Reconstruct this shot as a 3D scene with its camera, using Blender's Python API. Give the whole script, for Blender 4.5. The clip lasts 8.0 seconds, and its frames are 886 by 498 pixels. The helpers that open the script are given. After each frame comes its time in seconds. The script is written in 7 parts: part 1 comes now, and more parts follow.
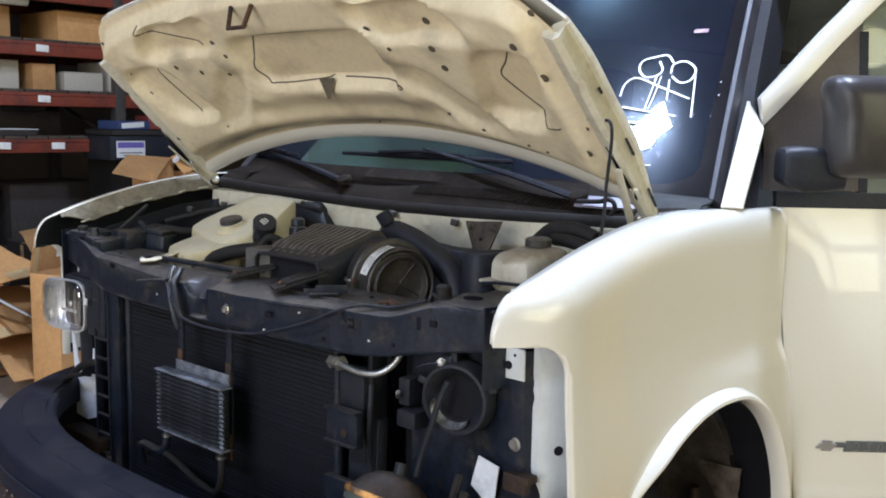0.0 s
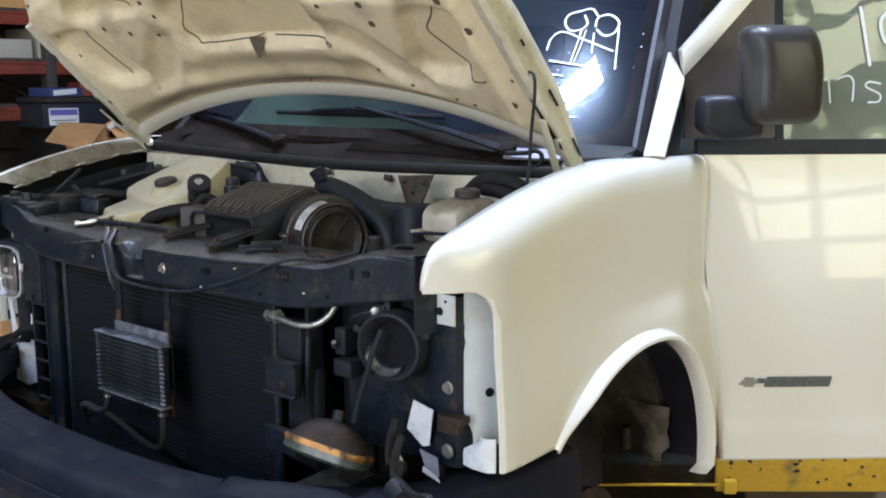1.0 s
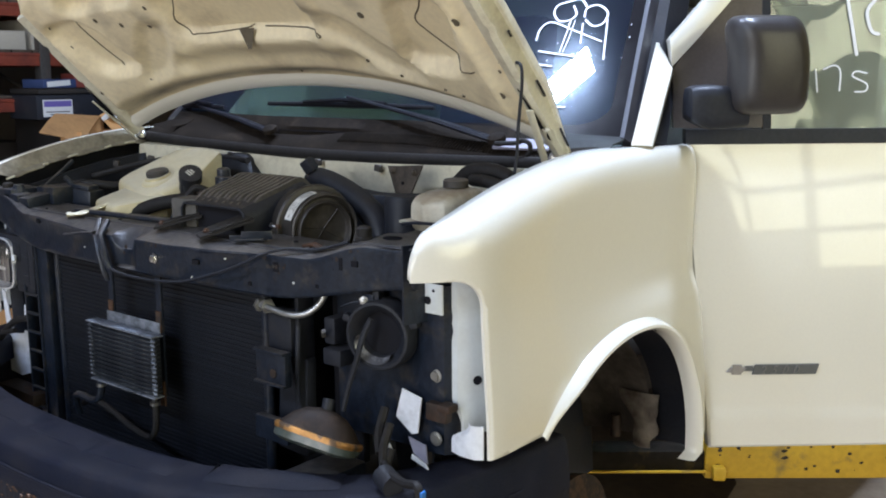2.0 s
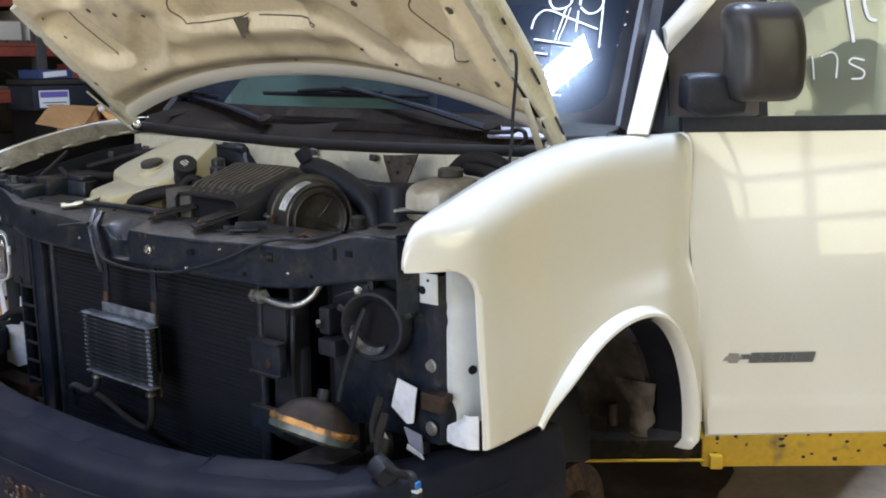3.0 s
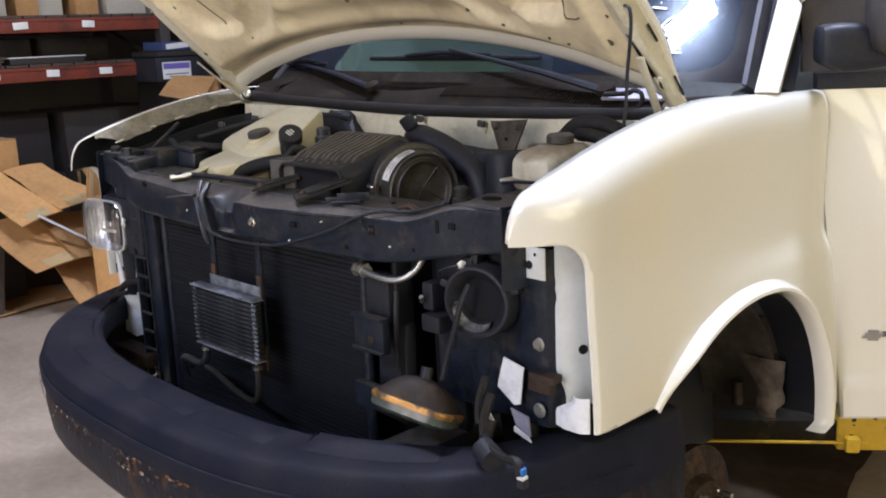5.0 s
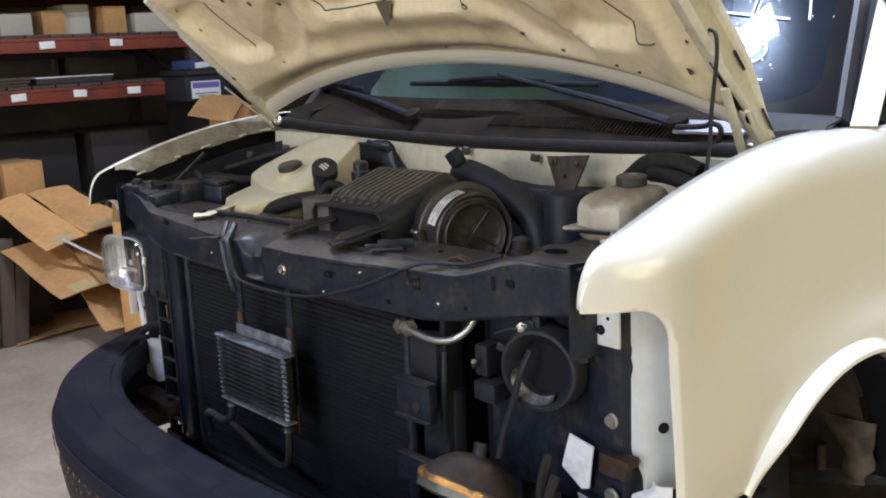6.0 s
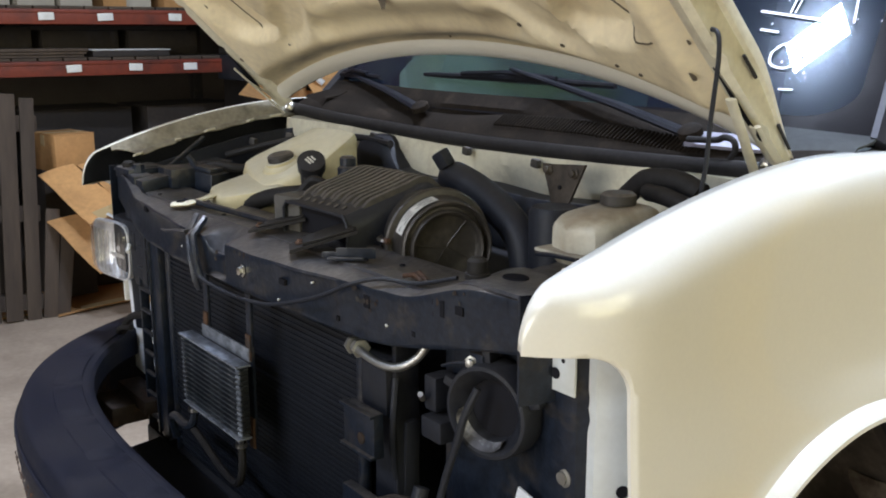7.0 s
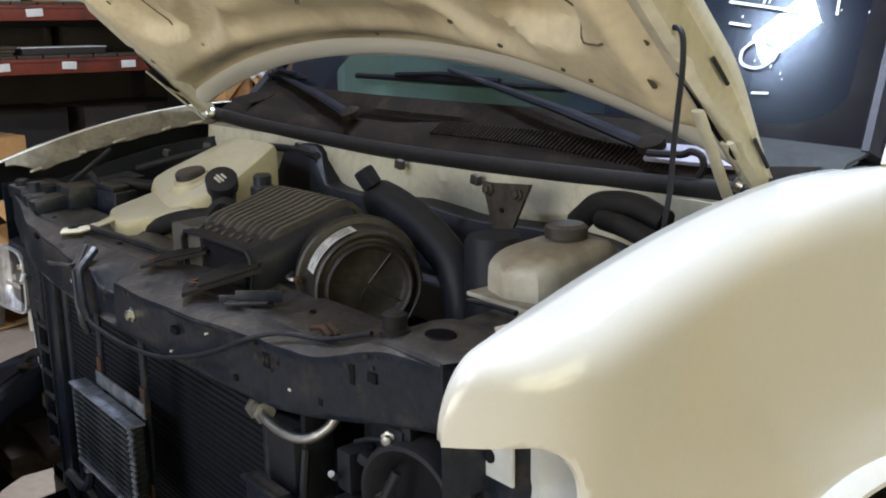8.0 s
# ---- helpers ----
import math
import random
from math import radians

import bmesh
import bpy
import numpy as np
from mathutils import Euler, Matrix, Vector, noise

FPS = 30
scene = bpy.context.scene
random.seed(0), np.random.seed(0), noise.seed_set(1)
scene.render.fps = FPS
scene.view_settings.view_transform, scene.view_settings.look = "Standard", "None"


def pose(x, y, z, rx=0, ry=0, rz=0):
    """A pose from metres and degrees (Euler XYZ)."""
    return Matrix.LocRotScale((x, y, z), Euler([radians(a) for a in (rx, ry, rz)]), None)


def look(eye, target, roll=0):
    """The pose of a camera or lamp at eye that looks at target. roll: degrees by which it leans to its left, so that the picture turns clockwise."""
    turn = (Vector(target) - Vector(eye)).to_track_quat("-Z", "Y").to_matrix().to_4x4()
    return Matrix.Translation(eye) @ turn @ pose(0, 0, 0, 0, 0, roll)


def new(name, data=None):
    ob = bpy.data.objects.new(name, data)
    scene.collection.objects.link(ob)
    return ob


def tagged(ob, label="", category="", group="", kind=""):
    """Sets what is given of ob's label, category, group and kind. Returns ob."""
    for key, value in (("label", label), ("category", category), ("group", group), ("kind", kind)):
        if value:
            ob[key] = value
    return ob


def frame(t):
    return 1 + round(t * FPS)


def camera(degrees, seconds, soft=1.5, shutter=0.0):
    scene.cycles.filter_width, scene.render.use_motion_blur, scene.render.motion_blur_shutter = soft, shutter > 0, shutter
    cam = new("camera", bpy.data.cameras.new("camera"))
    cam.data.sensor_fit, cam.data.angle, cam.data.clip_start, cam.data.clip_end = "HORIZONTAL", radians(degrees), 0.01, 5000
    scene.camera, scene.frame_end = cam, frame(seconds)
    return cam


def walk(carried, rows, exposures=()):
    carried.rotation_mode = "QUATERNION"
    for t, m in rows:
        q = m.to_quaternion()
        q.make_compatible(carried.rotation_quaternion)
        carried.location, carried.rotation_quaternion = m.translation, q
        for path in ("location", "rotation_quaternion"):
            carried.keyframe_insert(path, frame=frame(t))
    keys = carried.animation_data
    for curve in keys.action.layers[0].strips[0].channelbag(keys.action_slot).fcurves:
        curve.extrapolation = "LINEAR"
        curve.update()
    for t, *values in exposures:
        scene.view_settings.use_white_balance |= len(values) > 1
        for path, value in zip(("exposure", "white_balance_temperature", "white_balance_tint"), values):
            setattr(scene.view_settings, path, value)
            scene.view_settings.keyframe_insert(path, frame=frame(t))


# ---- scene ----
cam = camera(49.0, 8.0, soft=1.9)
PATH = [
    (0, (1.871, -1.267, 1.572), (0.528, 0.193, 1.313), 0.9),
    (0.2, (1.885, -1.271, 1.576), (0.509, 0.158, 1.316), -0.3),
    (0.5, (1.903, -1.28, 1.569), (0.554, 0.167, 1.271), -0.4),
    (0.7, (1.915, -1.283, 1.566), (0.618, 0.205, 1.249), -0.4),
    (1, (1.929, -1.286, 1.555), (0.677, 0.237, 1.223), -0.2),
    (1.2, (1.938, -1.289, 1.559), (0.685, 0.231, 1.218), -0.3),
    (1.5, (1.946, -1.291, 1.557), (0.696, 0.231, 1.211), -0.3),
    (3, (1.956, -1.276, 1.555), (0.713, 0.246, 1.182), -0.6),
    (3.5, (1.953, -1.271, 1.553), (0.693, 0.231, 1.159), -0.1),
    (3.7, (1.958, -1.266, 1.558), (0.67, 0.212, 1.167), -1.0),
    (4, (1.966, -1.264, 1.557), (0.64, 0.169, 1.122), -2.0),
    (4.2, (1.967, -1.249, 1.557), (0.645, 0.185, 1.115), -1.5),
    (4.5, (1.968, -1.232, 1.549), (0.624, 0.167, 1.062), -1.5),
    (5, (1.911, -1.181, 1.551), (0.493, 0.159, 1.111), -2.4),
    (5.2, (1.852, -1.159, 1.567), (0.436, 0.195, 1.164), -1.7),
    (6.3, (1.693, -0.967, 1.578), (0.207, 0.304, 1.158), -2.2),
    (6.5, (1.687, -0.895, 1.577), (0.207, 0.384, 1.16), -0.1),
    (6.8, (1.688, -0.813, 1.576), (0.164, 0.413, 1.158), 0.9),
    (7, (1.686, -0.773, 1.575), (0.122, 0.397, 1.143), -0.1),
    (7.2, (1.674, -0.729, 1.57), (0.1, 0.42, 1.115), -0.8),
    (7.5, (1.632, -0.673, 1.57), (0.093, 0.519, 1.109), -0.0),
    (7.8, (1.564, -0.6, 1.583), (0.018, 0.59, 1.14), -0.2),
    (8, (1.521, -0.564, 1.588), (0.002, 0.655, 1.136), -0.8),
]
walk(cam, [(t, look(eye, target, roll)) for t, eye, target, roll in PATH], [(0, 0.20, 6180, 11), (1, 0.21, 6060, 9), (3.5, 0.20, 6160, 11), (4.5, 0.24, 6450, 14), (5, 0.28, 6550, 16), (6.5, 0.20, 6550, 9), (7.5, 0.13, 6550, 9), (8, 0.03, 6600, 8)])

# ---------------------------------------------------------------- world and light
world = bpy.data.worlds.new("world")
scene.world = world
world.use_nodes = True
wn = world.node_tree.nodes
sky = wn.new("ShaderNodeTexSky")
sky.sky_type = "NISHITA"
sky.sun_disc = False
sky.sun_elevation = radians(45)
sky.sun_rotation = radians(100)
world.node_tree.links.new(sky.outputs[0], wn["Background"].inputs[0])
wn["Background"].inputs[1].default_value = 0.1


def area(name, m, sx, sy, watts, colour):
    data = bpy.data.lights.new(name, "AREA")
    data.shape, data.size, data.size_y, data.energy, data.color = "RECTANGLE", sx, sy, watts, colour
    ob = new(name, data)
    ob.matrix_world = m
    return ob


area("daylight_east", look((7.7, -1.1, 2.9), (0, -1.1, 2.2)), 5.4, 3.6, 270, (1.0, 0.91, 0.52))
# South light: an assumed, unseen doorway, placed to light the van's front.
area("unseen_daylight_south", look((1.6, -7.6, 2.2), (0.4, 0, 1.2)), 4.0, 3.0, 215, (1.0, 0.96, 0.91))
# Only the first lamp shows as a reflection; the other four are added fill.
LAMPS = [(-0.50, 0.36, 4.40), (0.95, 1.25, 4.40), (-0.50, -4.2, 4.40), (1.55, -4.2, 4.40), (-3.4, -3.2, 4.40)]
for (x, y, z), watts in zip(LAMPS, (97, 160, 77, 67, 22)):
    area("high_bay", pose(x, y, z - 0.012, 0, 0, 38), 0.36, 0.16, watts, (0.66, 0.76, 1.0))
scene.view_settings.exposure = 0.0


# ---------------------------------------------------------------- materials
def shade(name, colour, rough=0.5, metal=0.0, vary=0.0, scale=8.0, second=None, mix=(0.45, 0.65), fine=60.0, bump=0.0, coat=0.0, rand=0.0, stretch=(1, 1, 1), up_tint=None, spec=0.5):
    """A surface with a base colour, blotches of a second colour, fine grain and relief."""
    m = bpy.data.materials.new(name)
    m.use_nodes = True
    nt = m.node_tree
    n, l = nt.nodes, nt.links
    p = n["Principled BSDF"]
    p.inputs["Roughness"].default_value = rough
    p.inputs["Metallic"].default_value = metal
    p.inputs["Coat Weight"].default_value = coat
    p.inputs["Specular IOR Level"].default_value = spec
    p.inputs["Coat Roughness"].default_value = 0.035
    tc = n.new("ShaderNodeTexCoord")
    mp = n.new("ShaderNodeMapping")
    mp.inputs["Scale"].default_value = stretch
    l.new(tc.outputs["Object"], mp.inputs[0])
    big = n.new("ShaderNodeTexNoise")
    big.inputs["Scale"].default_value = scale
    big.inputs["Detail"].default_value = 6
    big.inputs["Roughness"].default_value = 0.62
    l.new(mp.outputs[0], big.inputs["Vector"])
    small = n.new("ShaderNodeTexNoise")
    small.inputs["Scale"].default_value = fine
    small.inputs["Detail"].default_value = 4
    l.new(mp.outputs[0], small.inputs["Vector"])
    ramp = n.new("ShaderNodeMapRange")
    ramp.inputs["From Min"].default_value, ramp.inputs["From Max"].default_value = mix
    l.new(big.outputs["Fac"], ramp.inputs["Value"])
    mx = n.new("ShaderNodeMix")
    mx.data_type = "RGBA"
    mx.inputs[6].default_value = (*colour, 1)
    mx.inputs[7].default_value = (*(second or colour), 1)
    l.new(ramp.outputs[0], mx.inputs[0])
    hsv = n.new("ShaderNodeHueSaturation")
    if up_tint:
        # tint on faces that look up, broken by the coarse noise: grey-brown where dusty, pale for the tank's lit top
        geo = n.new("ShaderNodeNewGeometry")
        sep = n.new("ShaderNodeSeparateXYZ")
        l.new(geo.outputs["Normal"], sep.inputs[0])
        up = n.new("ShaderNodeMapRange")
        up.inputs["From Min"].default_value, up.inputs["From Max"].default_value = 0.35, 0.95
        up.inputs["To Max"].default_value = up_tint[1]
        l.new(sep.outputs[2], up.inputs["Value"])
        br = n.new("ShaderNodeMapRange")
        br.inputs["From Min"].default_value, br.inputs["From Max"].default_value = 0.30, 0.62
        br.inputs["To Min"].default_value = 0.35
        l.new(big.outputs["Fac"], br.inputs["Value"])
        du = n.new("ShaderNodeMath")
        du.operation = "MULTIPLY"
        l.new(up.outputs[0], du.inputs[0])
        l.new(br.outputs[0], du.inputs[1])
        dm = n.new("ShaderNodeMix")
        dm.data_type = "RGBA"
        l.new(du.outputs[0], dm.inputs[0])
        l.new(mx.outputs[2], dm.inputs[6])
        dm.inputs[7].default_value = (*up_tint[0], 1)
        l.new(dm.outputs[2], hsv.inputs["Color"])
    else:
        l.new(mx.outputs[2], hsv.inputs["Color"])
    val = n.new("ShaderNodeMapRange")
    val.inputs["From Min"].default_value, val.inputs["From Max"].default_value = 0.3, 0.7
    val.inputs["To Min"].default_value, val.inputs["To Max"].default_value = 1 - vary, 1 + vary
    l.new(small.outputs["Fac"], val.inputs["Value"])
    if rand:
        info = n.new("ShaderNodeObjectInfo")
        rr = n.new("ShaderNodeMapRange")
        rr.inputs["To Min"].default_value, rr.inputs["To Max"].default_value = 1 - rand, 1 + rand
        l.new(info.outputs["Random"], rr.inputs["Value"])
        mul = n.new("ShaderNodeMath")
        mul.operation = "MULTIPLY"
        l.new(val.outputs[0], mul.inputs[0])
        l.new(rr.outputs[0], mul.inputs[1])
        l.new(mul.outputs[0], hsv.inputs["Value"])
    else:
        l.new(val.outputs[0], hsv.inputs["Value"])
    l.new(hsv.outputs[0], p.inputs["Base Color"])
    rg = n.new("ShaderNodeMapRange")
    rg.inputs["To Min"].default_value, rg.inputs["To Max"].default_value = max(0.02, rough - 0.12 * min(1, rough * 2)), min(1.0, rough + 0.15)
    l.new(big.outputs["Fac"], rg.inputs["Value"])
    if not coat:
        l.new(rg.outputs[0], p.inputs["Roughness"])
    if bump:
        b = n.new("ShaderNodeBump")
        b.inputs["Strength"].default_value = bump
        b.inputs["Distance"].default_value = 0.004
        l.new(small.outputs["Fac"], b.inputs["Height"])
        l.new(b.outputs[0], p.inputs["Normal"])
    return m


def pane(name, tint, rough=0.0):
    m = bpy.data.materials.new(name)
    m.use_nodes = True
    p = m.node_tree.nodes["Principled BSDF"]
    p.inputs["Base Color"].default_value = (*tint, 1)
    p.inputs["Transmission Weight"].default_value = 1.0
    p.inputs["Roughness"].default_value = rough
    p.inputs["IOR"].default_value = 1.5
    return m


def dust_haze_pane(name, tint, film, share):
    """Glass with a dusty film whose colour also paints in haze, and a soft sheen on it."""
    m = pane(name, tint)
    n, l = m.node_tree.nodes, m.node_tree.links
    p, out = n["Principled BSDF"], n["Material Output"]
    d = n.new("ShaderNodeBsdfDiffuse")
    d.inputs[0].default_value = (*film, 1)
    g = n.new("ShaderNodeBsdfGlossy")
    g.inputs["Color"].default_value = (0.75, 0.85, 1.0, 1)
    g.inputs["Roughness"].default_value = 0.16
    noise = n.new("ShaderNodeTexNoise")
    noise.inputs["Scale"].default_value = 5.0
    noise.inputs["Detail"].default_value = 5.0
    mr = n.new("ShaderNodeMapRange")
    mr.inputs["To Min"].default_value, mr.inputs["To Max"].default_value = share * 0.5, share * 1.5
    l.new(noise.outputs["Fac"], mr.inputs["Value"])
    a, b = n.new("ShaderNodeMixShader"), n.new("ShaderNodeMixShader")
    l.new(mr.outputs[0], a.inputs[0])
    l.new(p.outputs[0], a.inputs[1])
    l.new(d.outputs[0], a.inputs[2])
    b.inputs[0].default_value = 0.007
    l.new(a.outputs[0], b.inputs[1])
    l.new(g.outputs[0], b.inputs[2])
    l.new(b.outputs[0], out.inputs["Surface"])
    return m


def clear_cover(name, gloss=0.14):
    """A thin clear cover: see-through with a bright sheen."""
    m = bpy.data.materials.new(name)
    m.use_nodes = True
    n, l = m.node_tree.nodes, m.node_tree.links
    t, g, x = n.new("ShaderNodeBsdfTransparent"), n.new("ShaderNodeBsdfGlossy"), n.new("ShaderNodeMixShader")
    g.inputs["Roughness"].default_value = 0.08
    x.inputs[0].default_value = gloss
    l.new(t.outputs[0], x.inputs[1])
    l.new(g.outputs[0], x.inputs[2])
    l.new(x.outputs[0], n["Material Output"].inputs["Surface"])
    return m


def glow(name, colour, strength):
    m = bpy.data.materials.new(name)
    m.use_nodes = True
    p = m.node_tree.nodes["Principled BSDF"]
    p.inputs["Base Color"].default_value = (*colour, 1)
    p.inputs["Emission Color"].default_value = (*colour, 1)
    p.inputs["Emission Strength"].default_value = strength
    return m


WHITE = shade("white_paint", (0.77, 0.745, 0.655), 0.24, 0, 0.012, 1.5, (0.755, 0.73, 0.635), (0.3, 0.8), 160, 0.0, 0.8)
WHITE_INNER = shade("inner_white_paint", (0.62, 0.58, 0.44), 0.5, 0, 0.06, 13.0, (0.42, 0.37, 0.27), (0.52, 0.75), 90, 0.08)
HOOD_INNER = shade("hood_underside_paint", (0.80, 0.69, 0.46), 0.38, 0, 0.05, 5.5, (0.52, 0.43, 0.28), (0.50, 0.76), 70, 0.08)
# Dusty cream paint; its unlit look is put into the darker base.
DUSTYRAIL = shade("dusty_dimmed_wing_paint", (0.25, 0.225, 0.165), 0.7, 0, 0.12, 16, (0.13, 0.11, 0.082), (0.45, 0.70), 90, 0.1, spec=0.2)
GROOVE = shade("sealer_groove", (0.10, 0.08, 0.05), 0.8, 0, 0.1, 20)
BLACK = shade("black_plastic", (0.017, 0.0190, 0.0255), 0.5, 0, 0.15, 12, (0.028, 0.027, 0.029), (0.52, 0.8), 120, 0.05, up_tint=((0.048, 0.044, 0.042), 0.5), spec=0.28)
GLASSBLACK = shade("black_glass_border", (0.011, 0.010, 0.011), 0.10, 0, 0.05, 10, spec=0.06)
DUSTY = shade("dusty_black_plastic", (0.032, 0.029, 0.026), 0.6, 0, 0.2, 14, (0.070, 0.060, 0.050), (0.48, 0.75), 110, 0.06, up_tint=((0.135, 0.118, 0.102), 0.8))
STEELBLACK = shade("black_painted_steel", (0.0105, 0.0150, 0.0250), 0.33, 0, 0.3, 17, (0.042, 0.037, 0.033), (0.54, 0.70), 90, 0.3, up_tint=((0.098, 0.087, 0.077), 0.95), spec=0.42)
RUBBER = shade("rubber", (0.018, 0.017, 0.017), 0.6, 0, 0.2, 18, (0.034, 0.030, 0.026), (0.55, 0.8), 90, 0.05, up_tint=((0.034, 0.029, 0.025), 0.6), spec=0.2)
BUMPER_PLASTIC = shade("textured_bumper_plastic", (0.0072, 0.0098, 0.0210), 0.5, 0, 0.35, 9, (0.014, 0.0150, 0.024), (0.48, 0.66), 380, 0.4, up_tint=((0.029, 0.0275, 0.034), 0.75), spec=0.14)
BUMPER_STEEL = shade("rusted_bumper_steel", (0.011, 0.0125, 0.020), 0.5, 0.1, 0.4, 17, (0.056, 0.031, 0.019), (0.53, 0.66), 70, 0.4, stretch=(1, 1, 0.6), spec=0.2)
ALUMINIUM = shade("dull_aluminium", (0.42, 0.42, 0.40), 0.38, 0.9, 0.1, 14, (0.28, 0.26, 0.23), (0.5, 0.8), 90, 0.05)
FIN = shade("condenser_fins", (0.015, 0.0172, 0.023), 0.45, 0.2, 0.3, 30, (0.026, 0.025, 0.026), (0.55, 0.8), 300, 0.1, rand=0.2, spec=0.3)
CHROME = shade("bright_steel", (0.70, 0.68, 0.64), 0.25, 1.0, 0.06, 20)
RUST = shade("rusty_steel", (0.085, 0.042, 0.022), 0.75, 0.2, 0.35, 22, (0.030, 0.022, 0.018), (0.42, 0.62), 110, 0.3)
DARKRUST = shade("greasy_rust", (0.030, 0.019, 0.013), 0.65, 0.1, 0.3, 14, (0.065, 0.032, 0.018), (0.5, 0.7), 80, 0.3)
# The paler tint on upward faces paints the tank's lit top.
TANK = shade("yellowed_plastic", (0.60, 0.53, 0.32), 0.42, 0, 0.05, 8, (0.44, 0.37, 0.18), (0.48, 0.78), 60, 0.03, up_tint=((0.74, 0.71, 0.58), 0.85))
LABEL = shade("white_sticker", (0.70, 0.70, 0.66), 0.5, 0, 0.05, 12, (0.55, 0.54, 0.48), (0.5, 0.8))
CARD = shade("cardboard", (0.52, 0.28, 0.105), 0.8, 0, 0.08, 4, (0.36, 0.19, 0.072), (0.45, 0.75), 40, 0.05, rand=0.25)
ORANGE = shade("orange_rack_paint", (0.175, 0.033, 0.016), 0.55, 0, 0.12, 6, (0.08, 0.021, 0.014), (0.48, 0.72), 40, 0.05)
DARKSTEEL = shade("dark_rack_steel", (0.05, 0.045, 0.04), 0.6, 0.2, 0.15, 6, (0.09, 0.07, 0.055), (0.5, 0.75))
WOOD = shade("weathered_wood", (0.070, 0.050, 0.034), 0.8, 0, 0.15, 5, (0.040, 0.029, 0.021), (0.4, 0.7), 60, 0.2, rand=0.2, stretch=(1, 1, 0.12))
YELLOW = shade("yellow_lift_paint", (0.58, 0.36, 0.02), 0.45, 0, 0.08, 9, (0.20, 0.15, 0.06), (0.56, 0.70), 60, 0.08)
CONCRETE = shade("concrete_floor", (0.42, 0.33, 0.24), 0.75, 0, 0.08, 1.6, (0.28, 0.215, 0.155), (0.42, 0.70), 35, 0.12)
WALLMAT = shade("dim_painted_wall", (0.15, 0.125, 0.098), 0.8, 0, 0.06, 1.4, (0.10, 0.085, 0.068), (0.4, 0.7))
LIGHTWALL = shade("pale_painted_wall", (0.32, 0.27, 0.19), 0.7, 0, 0.04, 1.4, (0.27, 0.23, 0.16), (0.4, 0.7))
# Blue is put into the unseen deck to tint the windshield's reflection.
CEILMAT = shade("blue_tinted_deck", (0.055, 0.060, 0.135), 0.8, 0, 0.08, 1.2, (0.04, 0.044, 0.10), (0.4, 0.7))
# Tinted films paint navy and pale green haze into the glass.
GLASS = dust_haze_pane("windshield_glass", (0.20, 0.33, 0.31), (0.20, 0.17, 0.42), 0.016)
DOORGLASS = dust_haze_pane("door_glass", (0.64, 0.71, 0.62), (0.50, 0.52, 0.42), 0.16)
DOORGLASS.node_tree.nodes["Principled BSDF"].inputs["IOR"].default_value = 1.6
# the tempered door glass is slightly wavy
dgn = DOORGLASS.node_tree
wave = dgn.nodes.new("ShaderNodeTexNoise")
wave.inputs["Scale"].default_value, wave.inputs["Detail"].default_value = 5.0, 1.0
wtc, wbp = dgn.nodes.new("ShaderNodeTexCoord"), dgn.nodes.new("ShaderNodeBump")
wbp.inputs["Strength"].default_value, wbp.inputs["Distance"].default_value = 0.10, 0.03
dgn.links.new(wtc.outputs["Object"], wave.inputs["Vector"])
dgn.links.new(wave.outputs["Fac"], wbp.inputs["Height"])
dgn.links.new(wbp.outputs[0], dgn.nodes["Principled BSDF"].inputs["Normal"])
LENS = clear_cover("headlamp_lens", 0.22)
MIRRORED = shade("reflector", (0.94, 0.95, 0.97), 0.28, 0.75, 0.08, 26, (0.74, 0.76, 0.80), (0.48, 0.60), 40, 0.35)
MARKER = shade("white_marker_paint", (0.85, 0.87, 0.90), 0.6, 0, 0.02, 20)
INTERIOR = shade("grey_vinyl", (0.075, 0.075, 0.075), 0.6, 0, 0.08, 8, (0.05, 0.05, 0.05), (0.45, 0.7), 120, 0.08)
BLUE = shade("blue_connector", (0.02, 0.16, 0.50), 0.4)
PURPLE = shade("purple_print", (0.13, 0.10, 0.33), 0.5)
TAPE = shade("packing_tape", (0.50, 0.36, 0.18), 0.25)
# Flat black for holes and gap fillers; their inner shade is put into it.
VOID = shade("hole_shade_black", (0.018, 0.018, 0.021), 0.9, spec=0.0)
CANISTER = shade("grimy_canister", (0.040, 0.036, 0.032), 0.42, 0.2, 0.2, 16, (0.085, 0.074, 0.062), (0.50, 0.72), 110, 0.08)
COWL = shade("brown_dusted_cowl", (0.013, 0.010, 0.0075), 0.75, 0, 0.2, 14, (0.028, 0.021, 0.015), (0.48, 0.75), 110, 0.08, spec=0.08)
FLAKERUST = shade("flaking_rust", (0.10, 0.046, 0.024), 0.8, 0, 0.4, 40, (0.04, 0.022, 0.014), (0.42, 0.6), 160, 0.4, rand=0.5)
GRIMYTANK = shade("grimy_reservoir", (0.58, 0.55, 0.44), 0.45, 0, 0.08, 12, (0.40, 0.34, 0.24), (0.45, 0.7), 60, 0.05, up_tint=((0.26, 0.21, 0.15), 0.9))
# Same white paint; the cooler light on it is put into the base colour.
COOLWHITE = shade("cool_lit_white", (0.66, 0.69, 0.68), 0.45, 0, 0.03, 6, (0.55, 0.56, 0.52), (0.45, 0.75), 90, 0.03)
PAPER = shade("paper_white", (0.62, 0.62, 0.60), 0.7, 0, 0.03, 5)
# Darker version of the stained well panel's colours.
WELLDARK = shade("dark_stained_paint", (0.115, 0.098, 0.078), 0.7, 0, 0.15, 7, (0.050, 0.040, 0.031), (0.42, 0.62), 60, 0.15)


